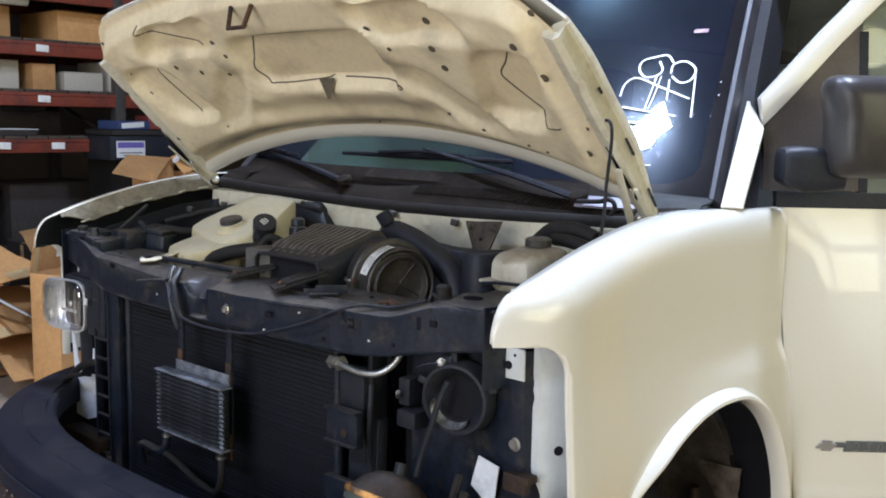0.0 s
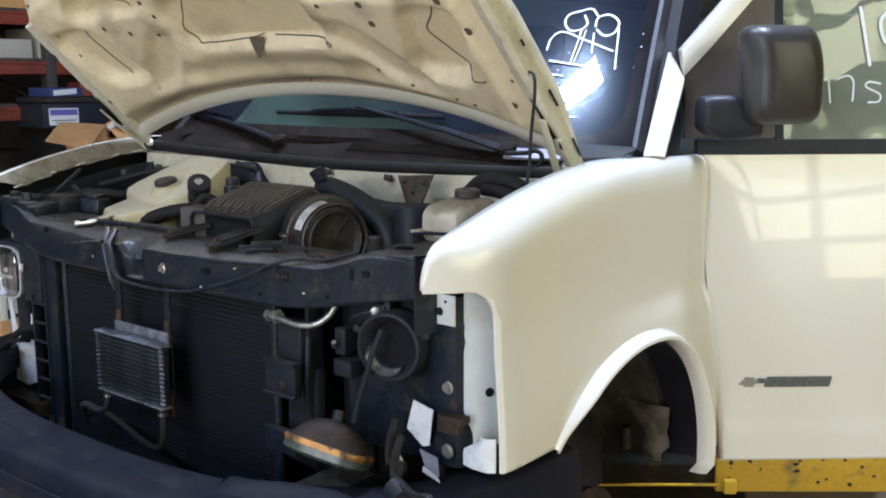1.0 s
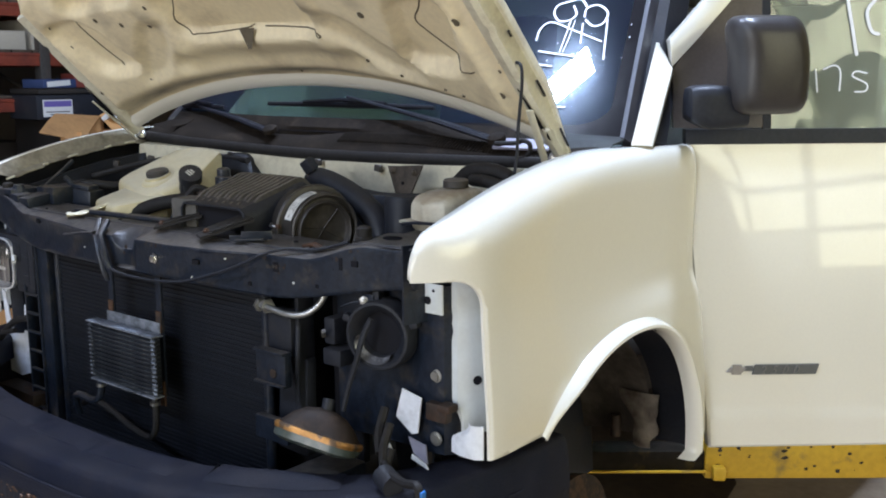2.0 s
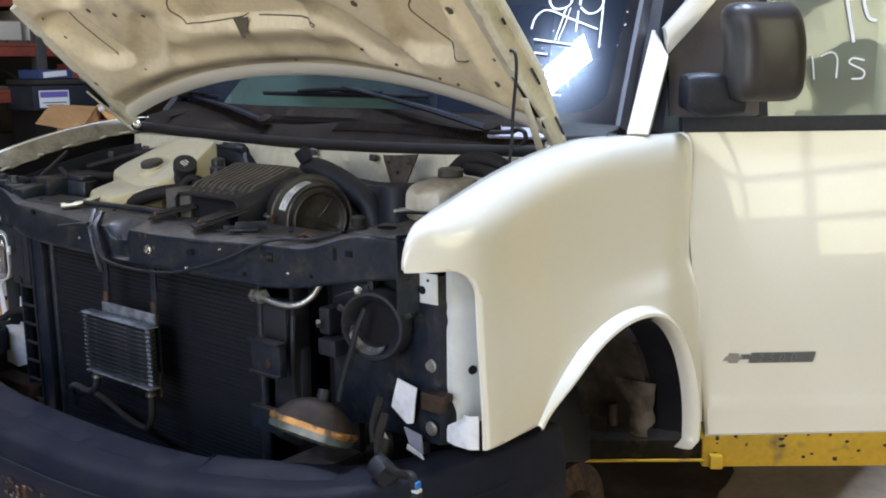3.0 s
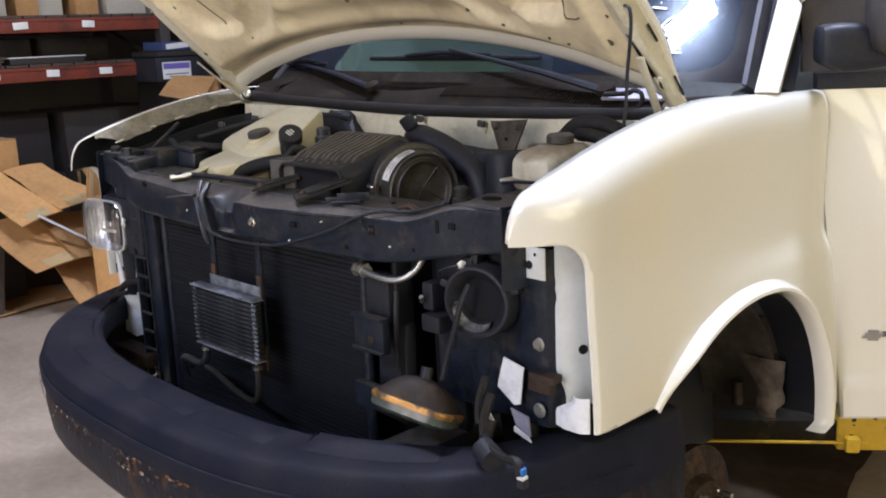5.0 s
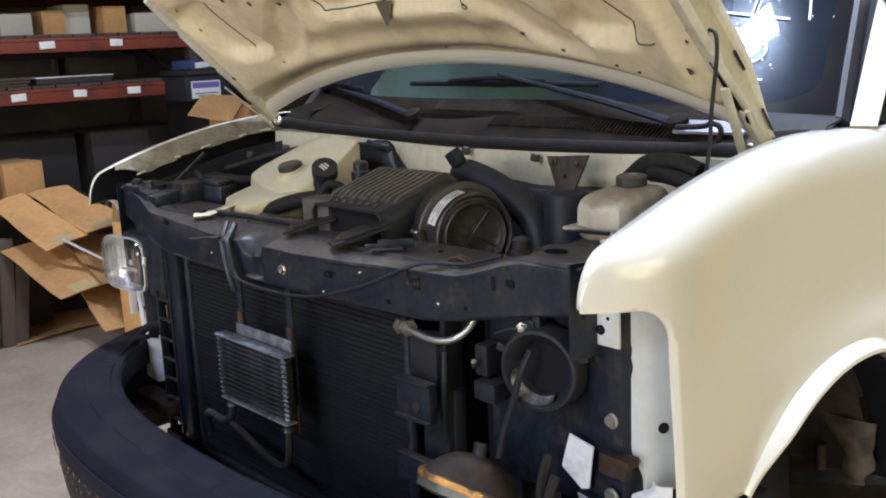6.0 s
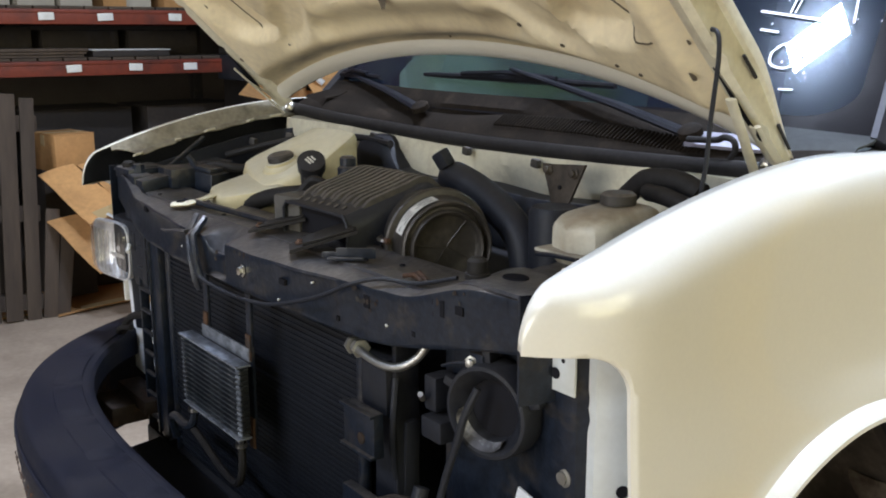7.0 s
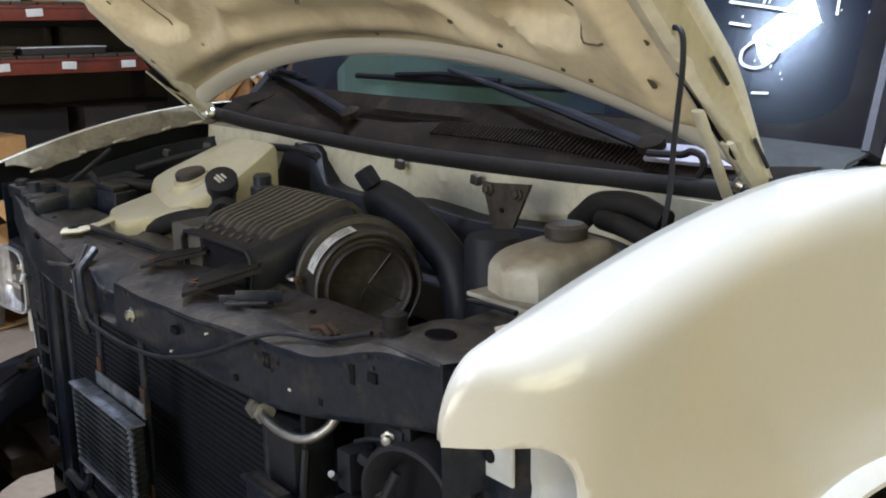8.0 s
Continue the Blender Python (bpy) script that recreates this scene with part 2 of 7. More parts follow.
# ---------------------------------------------------------------- mesh helpers
def part(name, bm, material, parent=None, label="", smooth=True, outward=None):
    """Links a bmesh as one mesh object, under a thing or a part of one."""
    me = bpy.data.meshes.new(name)
    bmesh.ops.recalc_face_normals(bm, faces=bm.faces)
    if outward:
        bmesh.ops.reverse_faces(bm, faces=[f for f in bm.faces if f.normal.dot(Vector(outward)) < 0])
    bm.to_mesh(me)
    bm.free()
    for mm in material if isinstance(material, (list, tuple)) else [material]:
        me.materials.append(mm)
    if smooth:
        me.polygons.foreach_set("use_smooth", [True] * len(me.polygons))
        me.set_sharp_from_angle(angle=radians(38))
    ob = new(name, me)
    if parent:
        ob.parent = parent
    if label:
        tagged(ob, label)
    return ob


def thing(name, at, label, category, group="", kind=""):
    ob = new(name)
    ob.location = at
    ob.empty_display_size = 0.1
    return tagged(ob, label, category, group, kind)


def box(bm, c, s, bevel=0.0, m=None):
    """A box with centre c and size s, its edges rounded, turned by m."""
    made = bmesh.ops.create_cube(bm, size=1.0)["verts"]
    bmesh.ops.scale(bm, vec=s, verts=made)
    if bevel:
        edges = list({e for v in made for e in v.link_edges})
        out = bmesh.ops.bevel(bm, geom=edges, offset=min(bevel, 0.45 * min(s)), segments=2, affect="EDGES", profile=0.6)
        made = list({v for f in out["faces"] for v in f.verts} | {v for v in made if v.is_valid})
    if m is not None:
        bmesh.ops.transform(bm, matrix=m, verts=made)
    bmesh.ops.translate(bm, vec=c, verts=made)
    return made


def boxed(c, s, bevel=0.004, m=None):
    bm = bmesh.new()
    box(bm, c, s, bevel, m)
    return bm


def tube(points, r, n=8, bm=None, closed_ends=True, flat=1.0):
    """A round bar along points; r may be a list."""
    bm = bm or bmesh.new()
    pts = [Vector(p) for p in points]
    rs = r if isinstance(r, (list, tuple)) else [r] * len(pts)
    side = None
    rings = []
    for i, p in enumerate(pts):
        d = (pts[min(i + 1, len(pts) - 1)] - pts[max(i - 1, 0)]).normalized()
        if side is None:
            side = d.orthogonal().normalized() if abs(d.z) > 0.95 else d.cross(Vector((0, 0, 1))).normalized()
        side = (side - d * side.dot(d)).normalized()
        up = d.cross(side)
        rings.append([bm.verts.new(p + (side * math.cos(2 * math.pi * k / n) + up * flat * math.sin(2 * math.pi * k / n)) * rs[i]) for k in range(n)])
    for a, b in zip(rings, rings[1:]):
        for k in range(n):
            bm.faces.new((a[k], a[(k + 1) % n], b[(k + 1) % n], b[k]))
    if closed_ends:
        bm.faces.new(rings[0][::-1])
        bm.faces.new(rings[-1])
    return bm


def curve_points(points, steps=8):
    """A smooth line through the points (Catmull-Rom)."""
    p = [Vector(q) for q in points]
    p = [2 * p[0] - p[1]] + p + [2 * p[-1] - p[-2]]
    out = []
    for i in range(1, len(p) - 2):
        for k in range(steps):
            t = k / steps
            out.append(0.5 * ((2 * p[i]) + (p[i + 1] - p[i - 1]) * t + (2 * p[i - 1] - 5 * p[i] + 4 * p[i + 1] - p[i + 2]) * t * t + (3 * p[i] - p[i - 1] - 3 * p[i + 1] + p[i + 2]) * t ** 3))
    out.append(p[-2])
    return out


def loft(rows, bm=None, close=False, caps=False):
    """A skin over rows of points."""
    bm = bm or bmesh.new()
    vs = [[bm.verts.new(p) for p in r] for r in rows]
    for a, b in zip(vs, vs[1:]):
        m = len(a)
        for k in range(m if close else m - 1):
            bm.faces.new((a[k], a[(k + 1) % m], b[(k + 1) % m], b[k]))
    if caps:
        bm.faces.new(vs[0][::-1])
        bm.faces.new(vs[-1])
    return bm


def revolve(profile, axis, at, n=32, bm=None):
    """A turned body: profile of (along, radius) about an axis through at."""
    bm = bm or bmesh.new()
    w = Vector(axis).normalized()
    u = w.orthogonal().normalized()
    v = w.cross(u)
    rings = []
    for along, r in profile:
        rings.append([bm.verts.new(Vector(at) + w * along + (u * math.cos(2 * math.pi * k / n) + v * math.sin(2 * math.pi * k / n)) * max(r, 1e-4)) for k in range(n)])
    for a, b in zip(rings, rings[1:]):
        for k in range(n):
            bm.faces.new((a[k], a[(k + 1) % n], b[(k + 1) % n], b[k]))
    bm.faces.new(rings[0][::-1])
    bm.faces.new(rings[-1])
    return bm


def slab(rows, thick, way):
    """A sheet over rows of points, with thickness along way."""
    d = Vector(way) * thick
    top = [[Vector(p) for p in r] for r in rows]
    bm = bmesh.new()
    a = [[bm.verts.new(p) for p in r] for r in top]
    b = [[bm.verts.new(p + d) for p in r] for r in top]
    nr, nc = len(a), len(a[0])
    for i in range(nr - 1):
        for k in range(nc - 1):
            bm.faces.new((a[i][k], a[i][k + 1], a[i + 1][k + 1], a[i + 1][k]))
            bm.faces.new((b[i][k], b[i + 1][k], b[i + 1][k + 1], b[i][k + 1]))
    for i in range(nr - 1):
        bm.faces.new((a[i][0], a[i + 1][0], b[i + 1][0], b[i][0]))
        bm.faces.new((a[i][-1], b[i][-1], b[i + 1][-1], a[i + 1][-1]))
    for k in range(nc - 1):
        bm.faces.new((a[0][k], b[0][k], b[0][k + 1], a[0][k + 1]))
        bm.faces.new((a[-1][k], a[-1][k + 1], b[-1][k + 1], b[-1][k]))
    return bm


def ease(a, b, x):
    t = min(1.0, max(0.0, (x - a) / (b - a)))
    return t * t * (3 - 2 * t)


def mirror(bm):
    bmesh.ops.scale(bm, vec=(-1, 1, 1), verts=bm.verts)
    return bm


# ---------------------------------------------------------------- the workshop
def wall(name, c, s, material, label):
    return tagged(part(name, boxed(c, s, 0), material, None, "", False), label, "wall", kind="structure")


tagged(part("floor", boxed((0.5, 0, -0.1), (15, 16, 0.2), 0), CONCRETE, None, "", False), "stained grey concrete workshop floor with dark oil patches", "floor", kind="structure")
wall("wall_west", (-6.1, 0, 2.6), (0.2, 16, 5.4), WALLMAT, "dim grey workshop wall behind the pallet rack")
wall("wall_north", (0.5, 8.1, 2.6), (15, 0.2, 5.4), WALLMAT, "dim grey workshop end wall")
for name, c, s in (("wall_south", (-3.75, -8.1, 2.6), (6.5, 0.2, 5.4)), ("wall_south_right", (5.85, -8.1, 2.6), (4.3, 0.2, 5.4)), ("wall_south_head", (1.6, -8.1, 4.75), (4.2, 0.2, 1.1))):
    wall(name, c, s, LIGHTWALL, "pale painted workshop wall beside an assumed, unseen doorway")
for name, c, s in (("wall_east", (8.1, -6.1, 2.6), (0.2, 4.2, 5.4)), ("wall_east_far", (8.1, 5.0, 2.6), (0.2, 6.2, 5.4)), ("wall_east_head", (8.1, -1.05, 5.1), (0.2, 5.9, 0.4))):
    wall(name, c, s, LIGHTWALL, "pale painted workshop wall beside the roller door opening")
# unseen glazed door added in the east opening to pattern its reflection: solid lower leaves, daylight through the upper
# panes
bay = tagged(new("unseen_door"), "unseen panelled door added to pattern the daylight's reflection", "door", kind="structure")
bay.location = (7.45, -1.05, 0)
for k in range(7):
    part("stile", boxed((0, -2.94 + 0.98 * k, 2.45), (0.05, 0.10, 4.9), 0.004), LIGHTWALL, bay)
for k in range(9):
    part("rail", boxed((0.002, 0, 0.04 + 0.602 * k), (0.04, 5.9, 0.10), 0.004), LIGHTWALL, bay)
for k in range(6):
    for j in range(8):
        if j < 2 or (k, j) in ((0, 2), (1, 2), (4, 3), (5, 2), (2, 5), (5, 6), (0, 5)):
            part("leaf_panel", boxed((0.004, -2.45 + 0.98 * k, 0.341 + 0.602 * j), (0.02, 0.86, 0.49), 0.003), LIGHTWALL, bay)
tagged(part("ceiling", boxed((0.5, 0, 5.2), (15, 16.4, 0.2), 0), CEILMAT, None, "", False), "dark metal workshop roof deck", "ceiling", kind="structure")
LED = glow("lamp_panel_light", (0.80, 0.90, 1.0), 60)
for x, y, z in LAMPS:
    hb = thing("high_bay_lamp", (x, y, z), "square cold white high-bay lamp; all but the first are added, unseen fill", "ceiling lamp", "high-bay lamps")
    hb.rotation_euler = (0, 0, radians(38))
    part("housing", boxed((0, 0, 0.07), (0.42, 0.22, 0.12), 0.02), DARKSTEEL, hb)
    part("diffuser", boxed((0, 0, 0.003), (0.36, 0.16, 0.012), 0.002), LED, hb, "glowing diffuser")
    part("hanger", tube([(0, 0, 0.12), (0, 0, 0.72)], 0.01, 8), DARKSTEEL, hb)

# ---------------------------------------------------------------- the van's body
van = thing("cargo_van", (0, 2.0, 0), "white cargo van on a lift, hood open, grille and wheel removed", "van")
VAN0 = Vector((0, 2.0, 0))


def vpart(name, bm, material, parent=None, label="", smooth=True, outward=None):
    """A part of the van, given in the place's coordinates."""
    bmesh.ops.translate(bm, vec=-VAN0, verts=bm.verts)
    return part(name, bm, material, parent or van, label, smooth, outward)


# fender -------------------------------------------------------
def fender_top(y):
    q = min(1.0, max(0.0, (y + 0.033) / 0.045))
    t = min(1.0, max(0.0, (y + 0.033) / 0.62))
    return 1.203 + 0.064 * math.sqrt(1 - (1 - q) ** 2) + 0.128 * (1 - (1 - t) ** 1.8) - 0.008 * ease(0.6, 0.95, y)


def fender_plan(y):
    t = min(1.0, max(0.0, (y + 0.033) / 0.17))
    return 0.852 + 0.082 * (1 - (1 - t) ** 2.5)


def fender_inner(y):
    return min(0.846 + 0.046 * ease(0.5, 0.95, y), fender_plan(y) - 0.004)


def fender_drop(y):
    return min(0.082, max(0.010, fender_top(y) - 1.198)) + 0.010 * ease(0.3, 0.8, y)


ARCH_Y, ARCH_Z, ARCH_F, ARCH_R, ARCH_H = 0.60, 0.64, 0.43, 0.264, 0.352


def arch_at(y, z):
    """Below 1 inside the wheel opening."""
    n, a = (1.85, ARCH_F) if y < ARCH_Y else (2.6, ARCH_R)
    return ((abs(y - ARCH_Y) / a) ** n + (max(0.0, z - ARCH_Z) / ARCH_H) ** n) ** (1 / n)


def arch_point(a):
    """The wheel opening's edge: a runs from 0 at its front foot to pi at its rear foot."""
    n, w = (1.85, ARCH_F) if a < math.pi / 2 else (2.6, ARCH_R)
    c, s = abs(math.cos(a)), math.sin(a)
    k = (c ** n + s ** n) ** (-1 / n)
    return ARCH_Y + (-1 if a < math.pi / 2 else 1) * w * k * c, ARCH_Z + ARCH_H * k * max(0.0, s)


def side_x(y, z):
    back = ease(0.3, 0.9, y)
    return fender_plan(y) + 0.014 * ease(1.17, 0.86, z) + 0.012 * ease(1.09, 1.02, z) * back + 0.024 * ease(1.05, 0.68, z) * back - 0.004 * ease(0.895, 0.945, y) * ease(0.98, 1.06, z)


EDGE_Y = 0.084


def notch_bottom(y):
    """Lower edge of the nose over the lamp opening, turning down in a quarter round."""
    return 1.197 if y < 0.024 else 1.139 + 0.058 * math.sqrt(max(0.0, 1 - ((y - 0.024) / (EDGE_Y - 0.024)) ** 2))


def edge_slant(y, z):
    """The front edge leans back a little towards its foot."""
    return 0.003 * min(1.0, max(0.0, (1.13 - z) / 0.28)) * (1 - ease(EDGE_Y, 0.25, y))


def fender_section(y, low=0.66, rows=60):
    xi, xp, zt, h = fender_inner(y), fender_plan(y), fender_top(y), fender_drop(y)
    out = []
    for k in range(21):
        f = math.pi / 2 * k / 20
        x = xi + (xp - xi) * math.sin(f) ** (2 / 3.0)
        z = max(low, zt - h + h * math.cos(f) ** (2 / 3.0))
        out.append((x + (side_x(y, z) - xp) * math.sin(f), y, z))
    for k in range(1, rows + 1):
        z = max(low, zt - h + (0.66 - zt + h) * k / rows)
        out.append((side_x(y, z), y + edge_slant(y, z), z))
    return out


def fender_skin():
    turn = [EDGE_Y - 0.060 * (1 - math.sin(math.pi / 2 * k / 12)) for k in range(13)]
    nose = [-0.033 + 0.057 * (k / 12) ** 1.6 for k in range(12)]
    bm = loft([fender_section(y, notch_bottom(y)) for y in nose + turn])
    loft([fender_section(EDGE_Y + 0.864 * k / 94, 0.853 if k < 36 else 0.66) for k in range(95)], bm)
    for v in bm.verts:
        if v.co.y >= EDGE_Y and v.co.z < 1.03:
            f = arch_at(v.co.y, v.co.z)
            if 0.90 < f < 1.0:
                v.co.y = ARCH_Y + (v.co.y - ARCH_Y) / f
                v.co.z = ARCH_Z + (v.co.z - ARCH_Z) / f
    gone = []
    for f in bm.faces:
        c = f.calc_center_median()
        if (c.y >= EDGE_Y and arch_at(c.y, c.z) < 0.99) or (c.z < 0.852 and c.y < 0.42):
            gone.append(f)
    bmesh.ops.delete(bm, geom=gone, context="FACES")
    bmesh.ops.remove_doubles(bm, verts=bm.verts, dist=0.0004)
    bmesh.ops.dissolve_degenerate(bm, edges=bm.edges, dist=0.0002)
    return bm


def edge_points():
    """The skin's front edge, from under the nose round the corner and down to the foot."""
    out = [(y, 1.197) for y in (-0.02, 0.0, 0.015)]
    for k in range(13):
        a = math.pi / 2 * k / 12
        out.append((0.024 + (EDGE_Y - 0.024) * math.sin(a), 1.139 + 0.058 * math.cos(a)))
    out += [(EDGE_Y, 1.139 - 0.286 * k / 24) for k in range(1, 25)]
    return [Vector((side_x(y, z), y + edge_slant(y, z), z)) for y, z in out]


def flare():
    """The rolled lip round the wheel opening."""
    rows = []
    for k in range(61):
        a = math.radians(36) + (math.pi - math.radians(36)) * k / 60
        y, z = arch_point(a)
        y2, z2 = arch_point(min(math.pi, a + 0.02))
        y1, z1 = arch_point(max(0.0, a - 0.02))
        d = Vector((0, y2 - y1, z2 - z1)).normalized()
        out = Vector((0, -d.z, d.y))
        if out.dot(Vector((0, y - ARCH_Y, z - ARCH_Z + 0.02))) < 0:
            out = -out
        p = Vector((side_x(y, z), y, z))
        w = 0.017 + 0.006 * ease(0.0, 0.3, k / 60) + 0.002 * ease(0.5, 1.0, k / 60)
        rows.append([p + out * (w * q) + Vector((h, 0, 0)) for q, h in ((1.05, -0.003), (0.92, 0.007), (0.72, 0.018), (0.46, 0.026), (0.18, 0.027), (-0.06, 0.020), (-0.20, 0.008), (-0.25, -0.004), (-0.22, -0.014))])
        grow = 0.25 + 0.75 * ease(0.0, 0.15, k / 60)
        rows[-1] = [Vector((p.x + (v.x - p.x) * grow, v.y, v.z)) for v in rows[-1]]
    last = [v.copy() for v in rows[-1]]
    for j in range(1, 4):
        rows.append([v + Vector((-0.003 * j, -0.010 * j * (0.3 + 0.14 * j), -0.006 * j)) for v in last])
    return loft(rows)


def fender(side):
    f = lambda b: b if side > 0 else mirror(b)
    ob = vpart("fender", f(fender_skin()), WHITE, None, "glossy white steel front fender", True, (side, -0.2, 0.4))
    sol = ob.modifiers.new("thick", "SOLIDIFY")
    sol.thickness, sol.offset, sol.material_offset = 0.003, -1, 1
    ob.data.materials.append(BLACK)
    vpart("wheel_flare", f(flare()), WHITE, ob, "rounded white wheel opening lip")
    rail = []
    for k in range(60):
        y = 0.045 + 0.515 * k / 59
        zt, xi = fender_top(y), fender_inner(y)
        wav = 0.0010 * math.sin(y * 90) + 0.0014 * math.sin(y * 31)
        tooth = 0.006 if k % 13 in (4, 5) else 0.0
        g = (0.25 + 0.75 * ease(0.045, 0.12, y)) * (1.0 if side > 0 else 0.80)
        rail.append([(xi, y, zt - 0.001), (xi - 0.005, y, zt - 0.006), (xi - 0.020 * g, y, zt - 0.026 * g), (xi - 0.034 * g, y, zt - 0.044 * g), (xi - 0.052 * g + wav, y, zt - 0.048 * g), (xi - (0.058 + tooth) * g + wav * 1.5, y, zt - 0.053 * g + wav)])
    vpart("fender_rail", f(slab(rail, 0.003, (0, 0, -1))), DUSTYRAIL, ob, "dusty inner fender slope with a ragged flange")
    for y, w in ((0.10, 0.024), (0.21, 0.016), (0.30, 0.030), (0.42, 0.020), (0.50, 0.034)):
        clip = (fender_inner(y) - 0.046, y, fender_top(y) - 0.040)
        vpart("rail_clip", f(boxed(clip, (0.016, w, 0.005), 0.0018, pose(0, 0, 0, 8, 20, 25 * math.sin(40 * y)))), WHITE_INNER, ob, "pale clip on the inner flange")
    # rolled front edge of the skin
    rim = [[p, p + Vector((-0.003, -0.0035, 0)), p + Vector((-0.008, -0.004, 0)), p + Vector((-0.012, 0.001, 0)), p + Vector((-0.014, 0.016, 0))] for p in edge_points()]
    vpart("rolled_edge", f(loft(rim)), WHITE, ob, "rolled white front edge of the fender")
    # the pale return panel beside the lamp opening
    ret = []
    for k in range(41):
        z = 0.885 + 0.318 * k / 40
        pinch = 0.004 * math.exp(-((z - 1.085) / 0.010) ** 2) + 0.003 * math.exp(-((z - 1.112) / 0.006) ** 2) + 0.022 * ease(0.955, 0.905, z)
        rim_x = side_x(EDGE_Y, z) - 0.012
        ret.append([(0.838 + pinch, 0.122, z), (0.841 + pinch, 0.098, z), (0.848 + pinch, 0.089, z), (0.862 + pinch * 0.7, 0.088, z), (0.877 + pinch * 0.4, 0.099, z), (0.890, 0.120, z), (0.899, 0.146, z), (rim_x - 0.006, 0.158, z), (rim_x, 0.140, z), (rim_x + 0.001, 0.098, z)])
    vpart("return_panel", f(slab(ret, 0.003, (0, 1, 0))), COOLWHITE, ob, "pale inner fender panel beside the lamp opening")
    vpart("panel_hole", f(revolve([(0, 0.009), (0.001, 0.009)], (0.85, -0.5, 0), (0.8880, 0.1160, 0.990), 14)), VOID, ob)
    vpart("mounting_tab", f(boxed((0.816, 0.070, 1.146), (0.054, 0.004, 0.058), 0.002)), COOLWHITE, ob)
    vpart("tab_hole", f(revolve([(0, 0.008), (0.001, 0.008)], (0, -1, 0), (0.808, 0.0675, 1.142), 14)), VOID, ob)
    vpart("tab_hole", f(revolve([(0, 0.003), (0.001, 0.003)], (0, -1, 0), (0.822, 0.0675, 1.162), 8)), VOID, ob)
    return ob


fender(1)
fender(-1)

# hood ---------------------------------------------------------
HU, HN, HO = Vector((0, -0.714, 0.70)), Vector((0, 0.70, 0.714)), Vector((0, 0.53, 1.395))
HOOD_W = 0.815


def hood_at(x, s, d=0.0):
    q = max(0.0, 1 - (x / 0.82) ** 2)
    crown = 0.115 * (0.75 * q + 0.25 * math.sqrt(q)) * (1 - 0.30 * s / 0.6)
    return HO + HU * s + HN * (crown - d) + Vector((x, 0, 0))


def hood_rear(x):
    q = 1 - (abs(x) / HOOD_W) ** 2.2
    return 0.105 * q


def hood_front(x):
    return 0.585 + 0.075 * (1 - (abs(x) / HOOD_W) ** 2.0) - 0.10 * ease(0.66, 0.83, abs(x)) ** 2


def pocket(x, s, cx, cs, wx, ws, skew=0.0, soft=0.035, corner=0.05):
    """1 inside a rounded recess of the hood's inner panel, 0 outside it."""
    px, ps = abs(x - cx - skew * (s - cs)) - wx + corner, abs(s - cs) - ws + corner
    d = math.hypot(max(px, 0), max(ps, 0)) + min(max(px, ps), 0) - corner
    return 1 - ease(-soft / 2, soft / 2, d)


def hood_depth(x, s):
    ax = abs(x)
    r = s - hood_rear(x)
    f = hood_front(x) - s
    e = HOOD_W - ax
    p = max(
        pocket(x, s, 0.02, 0.41, 0.26, 0.085, 0.0),
        pocket(ax, s, 0.64 - 0.02, 0.345, 0.085, 0.105, 0.35),
        pocket(ax, s, 0.42, 0.525, 0.15, 0.048, -0.6),
        0.55 * pocket(x, s, 0.0, 0.235, 0.36, 0.035, 0, 0.07),
        0.5 * pocket(ax, s, 0.40, 0.30, 0.06, 0.10, -0.9, 0.06),
    )
    ridge = 0.012 * math.exp(-((ax - 0.30 - 0.2 * (s - 0.4)) / 0.035) ** 2) * ease(0.2, 0.3, s)
    beam = 0.042 * min(ease(0.045, 0.115, r), ease(0.02, 0.06, f), ease(0.035, 0.075, e))
    boss = 0.010 * math.exp(-(((ax - 0.62) / 0.03) ** 2 + ((s - 0.50) / 0.03) ** 2))
    return 0.010 + beam * (1 - 0.85 * p) + ridge * beam / 0.042 + boss


def on_hood_early(x, s, lift):
    return hood_at(x, s, hood_depth(x, s) + lift)


def side_wall(s):
    """How far the hood's side wall stands back from its inner edge."""
    return 0.047 * ease(-0.04, 0.18, s) * (1 - 0.6 * ease(0.36, 0.58, s))


NXH, NSH = 150, 66
hood_rows, skin_rows = [], []
for i in range(NXH + 1):
    x = HOOD_W * (2 * i / NXH - 1)
    a, b = hood_rear(x), hood_front(x)
    hood_rows.append([hood_at(x, a + (b - a) * k / NSH, hood_depth(x, a + (b - a) * k / NSH)) for k in range(NSH + 1)])
for i in range(61):
    x = (HOOD_W + 0.006) * (2 * i / 60 - 1)
    a, b = hood_rear(x * 0.99) - 0.006, hood_front(x * 0.99) + 0.006
    skin_rows.append([hood_at(x, a + (b - a) * k / 24, -0.002 - side_wall(a + (b - a) * k / 24) * ease(0.45, 0.80, abs(x))) for k in range(25)])
hood = vpart("hood", slab(skin_rows, 0.008, -HN), WHITE, None, "open white hood, its dusty cream underside showing")
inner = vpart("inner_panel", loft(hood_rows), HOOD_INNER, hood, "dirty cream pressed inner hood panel")
